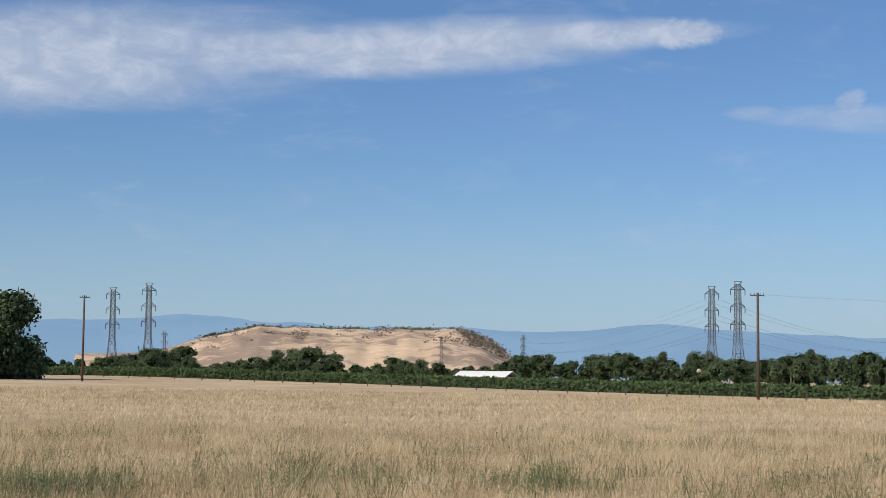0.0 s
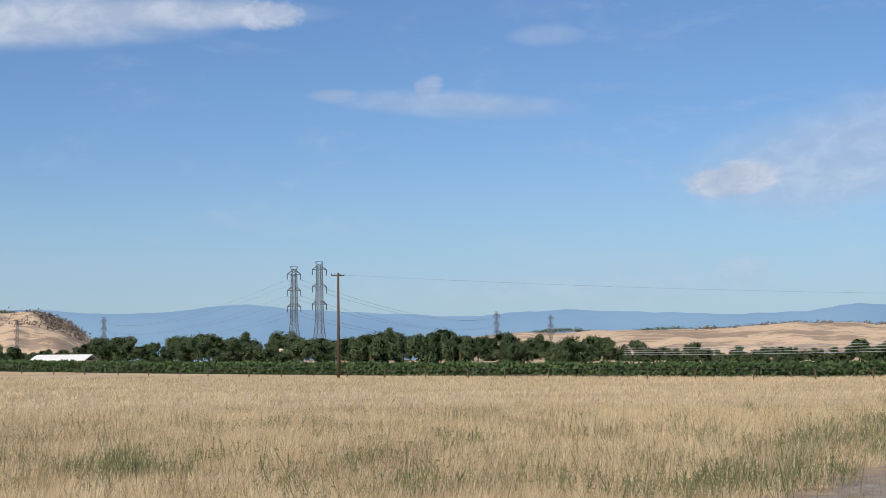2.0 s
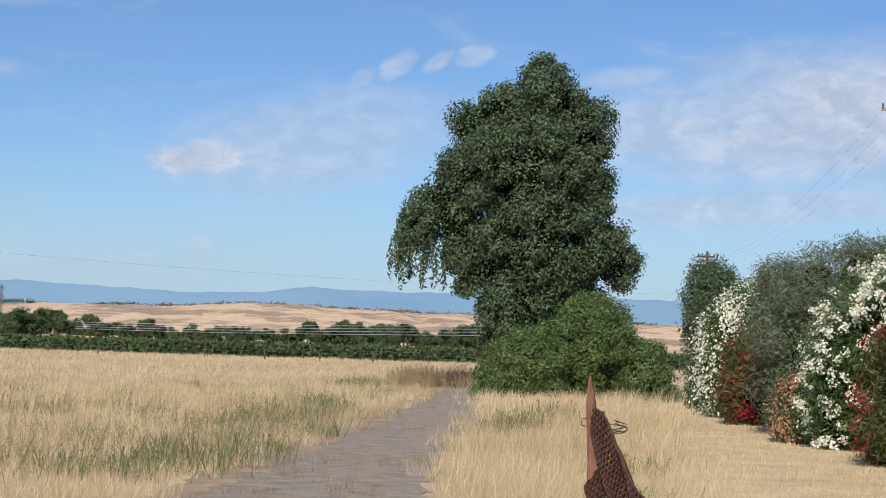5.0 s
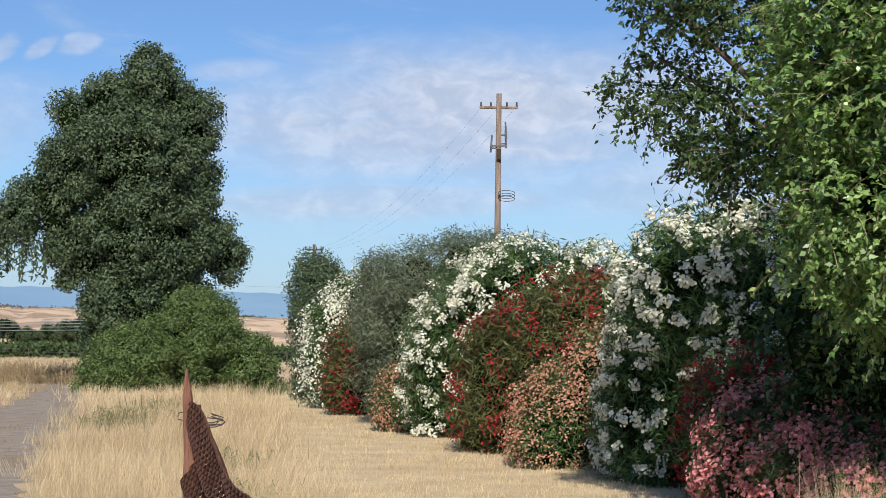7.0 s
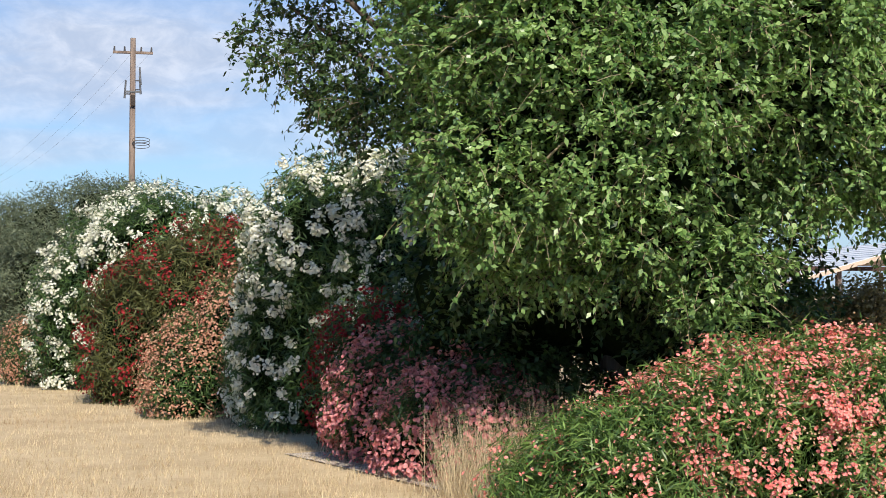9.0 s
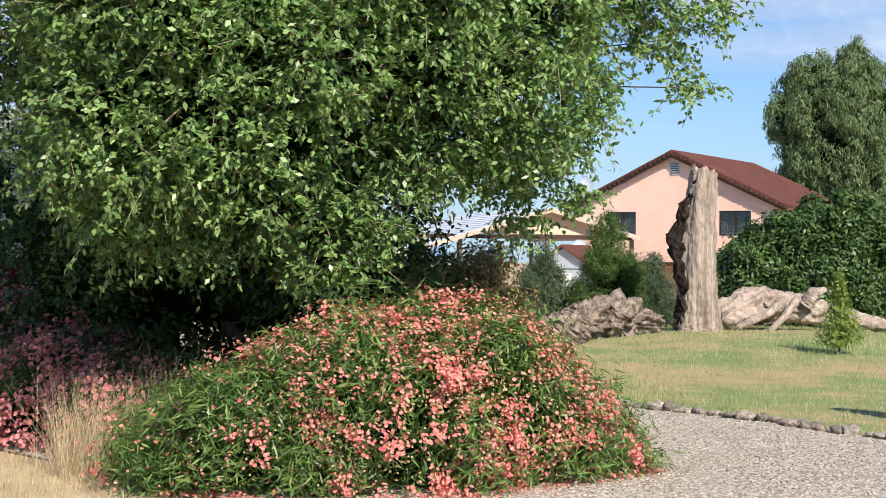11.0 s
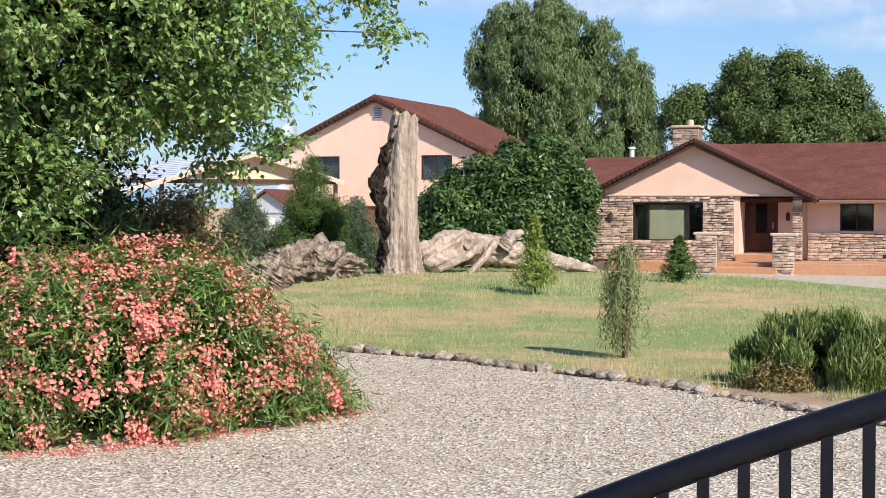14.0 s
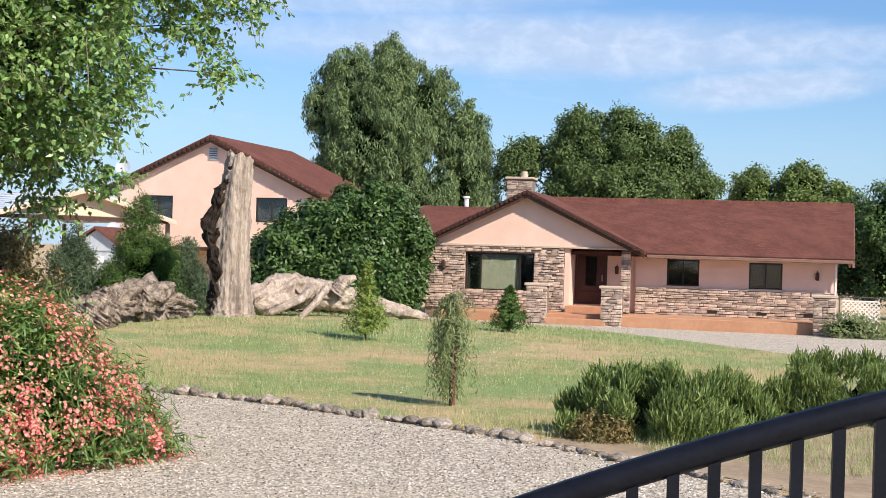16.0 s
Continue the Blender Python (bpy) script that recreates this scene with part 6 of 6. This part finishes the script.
# ---- grass ----
def grass(name, n, az0, az1, d0, d1, h, wid, mat, label, power=1.0, keep=None, lean=.3, up=0.0, tuft=.11):
    r = np.random.default_rng(len(name) + n)
    az = np.radians(r.uniform(az0, az1, n))
    u = r.uniform(0, 1, n)
    d = d0 * (d1 / d0) ** u if power == 0 else np.sqrt(d0 ** 2 + (d1 ** 2 - d0 ** 2) * u ** power)
    x, y = d * np.sin(az), d * np.cos(az)
    # two blades in three stand in tufts
    home = r.integers(0, max(n // 14, 1), n)
    tall = np.where(r.uniform(0, 1, n) < .66, 1.0, 0.0)
    x, y = np.where(tall > 0, x[home] + r.normal(0, tuft, n), x), np.where(tall > 0, y[home] + r.normal(0, tuft, n), y)
    d = np.hypot(x, y)
    tall = 1 + tall * (r.uniform(-.35, .45, n)[home])
    if keep is not None:
        k = keep(x, y)
        x, y, d, tall = x[k], y[k], d[k], tall[k]
    n = len(x)
    hh = h * tall * r.uniform(.45, 1.25, n) * (1 + .25 * np.sin(x * .35) * np.cos(y * .28))
    ww = wid * r.uniform(.6, 1.3, n) * np.clip(d / 40, .6, 4)
    th = r.uniform(0, 6.283, n)
    base = np.stack([x, y, gz_np(x, y) + up], 1)
    side = np.stack([np.cos(th), np.sin(th), 0 * th], 1) * ww[:, None] * .5
    tip = base + np.stack([r.normal(0, lean, n) * hh + .12 * hh, r.normal(0, lean, n) * hh, hh], 1)
    me = quads(name, np.stack([base - side, base + side, tip], 1))
    me.materials.append(mat)
    return tagged(new(name, me), label, "grass", "", "stuff")


def curve_az(d, table):
    return np.interp(d, [t[0] for t in table], [t[1] for t in table])


TRACK_L = [(10, 24.5), (24.1, 25.4), (31, 28.3), (38.8, 30.7), (54, 32.8), (74, 34.3), (105, 35.2)]
TRACK_R = [(12, 40), (24.2, 34.15), (33, 34.6), (47.7, 35.7), (62, 35.8), (78, 36.0), (105, 36.2)]


def off_track(x, y):
    d, a = np.hypot(x, y), np.degrees(np.arctan2(x, y))
    wave = .5 * np.sin(d * .9) + .4 * np.sin(d * 2.3 + 1) + .3 * np.sin(d * 5.1)
    return (a < curve_az(d, TRACK_L) - .3 + wave) | ((d > 105) & (a < 36))


def verge(x, y):
    d, a = np.hypot(x, y), np.degrees(np.arctan2(x, y))
    wave = .5 * np.sin(d * .8) + .4 * np.sin(d * 2.1 + 1) + .3 * np.sin(d * 4.7)
    return (a > curve_az(d, TRACK_R) + wave) & (a < 42.2 + np.clip(30 - d, 0, 10) * .3 + np.random.default_rng(1).normal(0, 1.0, len(d)))


def weeds(name, spots, mat, label, blades=70, h=.55, spread=.35, w=.02):
    """Tufts of thin grey-green stems."""
    r = np.random.default_rng(len(spots))
    S = np.array(spots, float)
    k = np.repeat(np.arange(len(S)), blades)
    n = len(k)
    size = r.uniform(.5, 1.25, len(S))[k]
    x, y = S[k, 0] + r.normal(0, spread, n) * size, S[k, 1] + r.normal(0, spread, n) * size
    base = np.stack([x, y, gz_np(x, y)], 1)
    th = r.uniform(0, 6.283, n)
    hh = h * size * r.uniform(.4, 1.2, n)
    tip = base + np.stack([r.normal(0, .3, n) * hh, r.normal(0, .3, n) * hh, hh], 1)
    side = np.stack([np.cos(th), np.sin(th), 0 * th], 1) * (w * r.uniform(.5, 1.5, n))[:, None]
    stems = np.stack([base - side * .5, base + side * .5, tip + side * .2, tip - side * .2], 1)
    q = np.repeat(np.arange(n), 3)
    f = r.uniform(.35, 1.0, len(q))[:, None]
    C = base[q] * (1 - f) + tip[q] * f
    lv = leaves(C, np.tile([-.3, -.4, .6], (len(C), 1)), h * .16, w * 1.2, 0)
    me = quads(name, np.concatenate([stems, lv]))
    me.materials.append(mat)
    return tagged(new(name, me), label, "weeds", "", "stuff")


def spots(n, az0, az1, d0, d1, seed, keep=None):
    r = random.Random(seed)
    out = []
    while len(out) < n:
        p = P(r.uniform(az0, az1), d0 * (d1 / d0) ** r.random())
        if keep is None or bool(keep(np.array([p.x]), np.array([p.y]))[0]):
            out.append((p.x, p.y))
    return out


def by_track(x, y):
    d, a = np.hypot(x, y), np.degrees(np.arctan2(x, y))
    e = curve_az(d, TRACK_L)
    return (a < e - .5) & (a > e - 4.5)


grass("field_grass", 300000, -18, 36, 22, 75, .36, .012, M_STRAW, "dry straw-coloured standing grass", 1, off_track, .42)
grass("far_field_grass", 150000, -18, 37, 70, 200, .28, .013, M_STRAW, "dry straw-coloured grass across the field", 1, off_track, .42)
grass("verge_grass", 70000, 33, 47, 13, 80, .48, .012, M_STRAW, "tall dry grass beside the track", 0, verge, .40)
grass("mown_grass", 80000, 41, 64, 14, 80, .09, .014, M_STRAW, "short dry grass", 0, lambda x, y: np.degrees(np.arctan2(x, y)) < np.interp(np.hypot(x, y), [14, 19, 27, 35, 49, 78], [66, 62, 58.5, 51, 47.2, 43.6]))
weeds("field_weeds", spots(230, -18, 33, 27, 70, 3, off_track) + spots(36, -15.5, -11, 31, 36, 4) + spots(14, -7, -4, 34, 38, 5) + spots(14, 1.5, 5, 33, 36, 6), M_WEED, "grey-green weeds scattered through the dry grass", 36, .5, .4, .016)
weeds("dry_weeds", spots(420, -18, 34, 25, 75, 31, off_track), M_DRYWEED, "brown dead weeds standing in the dry grass", 26, .5, .5, .012)
weeds("track_weeds", spots(46, 20, 34, 29, 85, 7, by_track), M_WEED, "green weeds along the edge of the track", 60, .5, .4, .018)
def in_track(x, y):
    d, a = np.hypot(x, y), np.degrees(np.arctan2(x, y))
    return (a > curve_az(d, TRACK_L)) & (a < curve_az(d, TRACK_R))


weeds("track_end_weeds", spots(34, 33.2, 36.4, 80, 96, 41), M_DRYWEED, "tall brown dead weeds where the track ends", 70, .8, .6, .03)
weeds("track_tufts", spots(60, 25, 36, 24, 80, 21, in_track), M_DRYWEED, "low dry tufts growing in the track", 22, .09, .22, .012)
weeds("verge_weeds", [P(37.5, 45)[:2], P(38.4, 50)[:2], P(36.9, 42)[:2], P(41.5, 24)[:2], P(41.0, 30)[:2], P(42.6, 70)[:2], P(44.0, 60)[:2]], M_WEED, "green weeds in the dry verge", 120, .5, .5)


def on_lawn(x, y):
    e = np.array(EDGE)
    a = np.degrees(np.arctan2(x, y))
    ea = np.degrees(np.arctan2(e[:, 0], e[:, 1]))
    near = np.interp(a, ea, np.hypot(e[:, 0], e[:, 1]))
    f = np.array(LAWN_FAR)
    far = np.interp(a, np.degrees(np.arctan2(f[:, 0], f[:, 1])), np.hypot(f[:, 0], f[:, 1]))
    d = np.hypot(x, y)
    bed = np.clip((a - 94) / 4, 0, 1) * (1.3 + .35 * np.sin(a * 3.1))
    return (d > near + .2 + bed) & (d < far - .5)


def dry_patch(x, y):
    """Where the lawn has dried out."""
    v = np.sin(x * .55 + 1.3 * np.sin(y * .42)) + np.sin(y * .61 + 1.1 * np.sin(x * .37) + 2) + .5 * np.sin(x * 1.7 + y * 1.3)
    return np.clip(v * .8 + .08, .03, .88)


def green_lawn(x, y):
    return on_lawn(x, y) & (rng.uniform(0, 1, len(x)) > dry_patch(x, y))


def dry_lawn(x, y):
    return on_lawn(x, y) & (rng.uniform(0, 1, len(x)) < dry_patch(x, y))


grass("dry_lawn_grass", 90000, 72, 118, 19, 57, .08, .015, M_STRAW, "dried out yellow patches of lawn", 0, dry_lawn)
grass("lawn_grass", 240000, 72, 118, 19, 57, .12, .016, M_TURF, "short patchy green lawn grass", 0, green_lawn)
grass("shade_stalks", 2500, 61.5, 66, 18.2, 20.5, .9, .012, M_STRAW, "tall dry stalks before the oleander", 1, None, .3)


# ---- outbuildings ----
def carport():
    f = Frame(78.6, 70, 58)
    t = thing("open_barn", "open-sided barn with pale metal roof and cream gable", "barn")
    t.matrix_basis = f.m
    def roof_z(u):
        return 4.68 - .29 * abs(u)
    for ue in (-8.2, 4.2):
        ze = roof_z(ue)
        part("roof", MB().prism([(ue, ze), (0, 4.68), (0, 4.78), (ue, ze + .1)], Matrix.Translation((0, -.5, 0)), 14), M_PALEROOF, t, "pale ribbed metal roof")
        part("fascia", MB().prism([(0, 4.58), (0, 4.76), (ue, ze + .08), (ue, ze - .10)], Matrix.Translation((0, -.56, 0)), .06), M_CAP, t)
        for k in range(20 if ue < 0 else 10):
            u = ue * (k + .5) / (20 if ue < 0 else 10)
            part("roof_rib", MB().box((u, 6.5, roof_z(u) + .10), (.04, 14, .03)), M_PALEROOF, t)
    part("gable_panel", MB().prism([(-3.6, 3.62), (3.6, 3.62), (0, 4.62)], Matrix.Identity(4), .1), M_CREAM, t, "cream painted gable panel")
    part("tie_beam", MB().box((-1.9, 0, 3.5), (11.8, .15, .18)), M_BROWN, t)
    for u in (-7.8, -4, 0, 4.0):
        for v in (0, 6.5, 13):
            hgt = roof_z(u) if u < -5 else 3.42
            part("post", MB().box((u, v, hgt / 2), (.16, .16, hgt)).mesh("post", .01), M_POLE, t)


def garden_shed():
    f = Frame(79.15, 62, 98)
    t = thing("garden_shed", "small pale grey shed with brown gable roof", "shed")
    t.matrix_basis = f.m
    part("wall", MB().prism([(-1.1, 0), (1.1, 0), (1.1, 2.2), (0, 2.95), (-1.1, 2.2)], Matrix.Identity(4), 3.0), M_GREYMETAL, t)
    for ue in (-1.35, 1.35):
        part("roof", MB().prism([(ue, 2.08), (0, 3.0), (0, 3.1), (ue, 2.18)], Matrix.Translation((0, -.2, 0)), 3.4), M_ROOF, t)
    part("trim", MB().box((0, -.03, 2.2), (2.2, .05, .06)), M_GREYMETAL, t)
    part("door", MB().box((-.1, -.03, 1.0), (.9, .05, 1.95)).mesh("door", .01), M_WHITE, t)


def pipe_fence(name, label, a, b, h, bays, panel=False):
    t = thing(name, label, "fence")
    for k in range(bays + 1):
        p = a.lerp(b, k / bays)
        part("post", MB().beam(p + Vector((0, 0, -.1)), p + Vector((0, 0, h)), .03, seg=8), M_STEEL, t)
    part("rail", MB().beam(a + Vector((0, 0, h)), b + Vector((0, 0, h)), .022, seg=8), M_STEEL, t)
    net, L = MB(), (b - a).length
    d = (b - a).normalized()
    n = int(L / .16)
    for k in range(-int(h / .16), n):
        for s in (1, -1):
            x0, x1 = k * .16, k * .16 + h
            lo, hi = max(x0, 0), min(x1, L)
            if hi <= lo:
                continue
            z0, z1 = (lo - x0), (hi - x0)
            if s < 0:
                z0, z1 = h - z0, h - z1
            net.beam(a + d * lo + Vector((0, 0, z0)), a + d * hi + Vector((0, 0, z1)), .004, seg=3)
    part("mesh", net, M_STEEL, t, "chain link mesh", "stuff")
    return t


def lattice_panel(a, b, h):
    t = thing("lattice_panel", "white diagonal lattice panel fixed to the fence", "panel")
    L, d = (b - a).length, (b - a).normalized()
    k = -h
    while k < L:
        for s in (1, -1):
            lo, hi = max(k, 0), min(k + h, L)
            if hi - lo > .05:
                z0, z1 = lo - k, hi - k
                if s < 0:
                    z0, z1 = h - z0, h - z1
                part("slat", MB().beam(a + d * lo + Vector((0, 0, z0 + .05)), a + d * hi + Vector((0, 0, z1 + .05)), .025, seg=4), M_WHITE, t)
        k += .17
    for z in (.05, h + .05):
        part("frame", MB().beam(a + Vector((0, 0, z)), b + Vector((0, 0, z)), .03, seg=4), M_WHITE, t)


def field_barn():
    f = Frame(1.35, 330, 25)
    t = thing("field_barn", "low long barn with white metal roof behind the orchard", "barn")
    t.matrix_basis = Matrix.Translation((0, 0, 1.6)) @ f.m
    part("wall", MB().box((0, 4, .6), (11.2, 7.4, 1.2)), M_CREAM, t)
    for y0, y1 in ((-.4, 4), (8.4, 4)):
        b = MB()
        for (u, v, z) in ((-6, y0, 1.05), (6, y0, 1.05), (6, y1, 2.35), (-6, y1, 2.35), (-6, y0, 1.12), (6, y0, 1.12), (6, y1, 2.42), (-6, y1, 2.42)):
            b.v.append((u, v, z))
        b.f += [[0, 1, 2, 3], [4, 5, 6, 7], [0, 1, 5, 4], [1, 2, 6, 5], [2, 3, 7, 6], [3, 0, 4, 7]]
        part("roof", b, M_WHITE, t, "white metal roof")


carport()
garden_shed()
field_barn()
pipe_fence("chain_link_fence", "grey chain link fence beside the shed", P(76.5, 57), P(80.8, 58.5), 1.5, 4)
pipe_fence("chain_link_fence", "grey chain link fence at the end of the house", P(105.4, 62.5), P(110.5, 62), 1.3, 4)
lattice_panel(P(105.5, 62.2), P(106.75, 62.1), 1.1)
box = thing("well_tank", "pale tank beside the pylon legs", "tank", G(9.2, 405))
part("body", MB().beam((0, 0, 0), (0, 0, 3.2), .95, .95, 14).mesh("body", smooth=True), M_CREAM, box)
part("top", MB().beam((0, 0, 3.2), (0, 0, 3.6), 1.0, .2, 14), M_CREAM, box)
bush("shrub", "small sprawling green shrub at the house corner", [(105.7, 56, .3, .8, .5), (106.6, 56, .25, .6, .4)], L_WILLOW, (160, 22), .12, (.12, .05))


# ---- cables ----
def cable(name, label, a, b, sag, r):
    pts = [a.lerp(b, k / 24) - Vector((0, 0, sag * 4 * (k / 24) * (1 - k / 24))) for k in range(25)]
    me = MB().tube(pts, [r] * 25, 4).mesh(name)
    me.materials.append(M_WIRE)
    tagged(new(name, me), label, "cable", "overhead cables")


for zf in (.58, .75, .92):
    for s in (-1, 1):
        A = G(9.66, 415) + Vector((s * 2, 0, 24.9 * zf - 1.5))
        B = G(16.95, 900) + Vector((s * 2, 0, 27 * zf - 1.5))
        C = G(2.95, 900) + Vector((s * 2, 0, 25 * zf - 1.5))
        cable("power_line", "thin dark overhead power line between pylons", A, B, 5, .025)
        cable("power_line", "thin dark overhead power line between pylons", A, C, 5, .018)
for s in (-1, 0, 1):
    cable("power_line", "thin dark line from the wooden pole", P(50.47, 72, 13.1) + Vector((s * .5, -s * .6, 0)), P(43.88, 130, 9.8) + Vector((s * .5, -s * .5, 0)), 1.6, .0035)
    cable("power_line", "thin dark line from the wooden pole", P(11.25, 190, 12.6) + Vector((s * .6, 0, 0)), P(60, 260, 12.0), 3.0, .0025)


# ---- fallen petals and clover ----
def scatter(name, n, az0, az1, d0, d1, size, mat, label, keep=None):
    r = np.random.default_rng(n)
    a, d = np.radians(r.uniform(az0, az1, n)), r.uniform(d0, d1, n)
    x, y = d * np.sin(a), d * np.cos(a)
    if keep is not None:
        k = keep(x, y)
        x, y = x[k], y[k]
    C = np.stack([x, y, gz_np(x, y) + .04], 1)
    me = quads(name, leaves(C, np.tile([0, 0, 1.0], (len(x), 1)), size, size * .8, 0, .35))
    me.materials.append(mat)
    tagged(new(name, me), label, "petals", "", "stuff")


def bush_foot(x, y):
    """A band of petals along the foot of the oleander, thinner away from it."""
    a, d = np.degrees(np.arctan2(x, y)), np.hypot(x, y)
    off = np.interp(a, [63, 65, 68, 72, 76, 79, 81, 82.6], [18.0, 17.0, 16.25, 16.1, 16.45, 17.4, 18.1, 18.7]) - d
    return (off > -.25) & (rng.uniform(0, 1, len(x)) < np.exp(-np.clip(off, 0, 9) * 7) * np.clip(1.1 + np.sin(a * 4.0), .3, 1))


scatter("fallen_petals", 26000, 63, 83, 15.7, 19.4, .036, F_PINK, "salmon petals fallen on the gravel", bush_foot)
scatter("drive_pebbles", 60000, 60, 116, 14.5, 28, .03, M_PEBBLE, "loose pale and brown pebbles on the drive", lambda x, y: ~on_lawn(x, y) & (np.degrees(np.arctan2(x, y)) > 66) & (np.hypot(x, y) < np.interp(np.degrees(np.arctan2(x, y)), [66, 78, 80, 86, 92, 100, 116], [17, 29, 27.7, 24.8, 22.2, 18.8, 14.6])))
scatter("clover_heads", 700, 90, 104, 27, 44, .035, F_WHITE, "small white clover heads in the lawn", on_lawn)

for k in range(4):
    pts = [P(21.5, 330, 3.0 + k * .45), P(38.5, 170, 3.3 + k * .35)]
    me = MB().tube([pts[0].lerp(pts[1], j / 20) - Vector((0, 0, 1.2 * (j / 20) * (1 - j / 20))) for j in range(21)], [.03] * 21, 4).mesh("power_line")
    me.materials.append(M_GREYMETAL)
    tagged(new("power_line", me), "pale sunlit overhead line before the trees", "cable", "overhead cables")
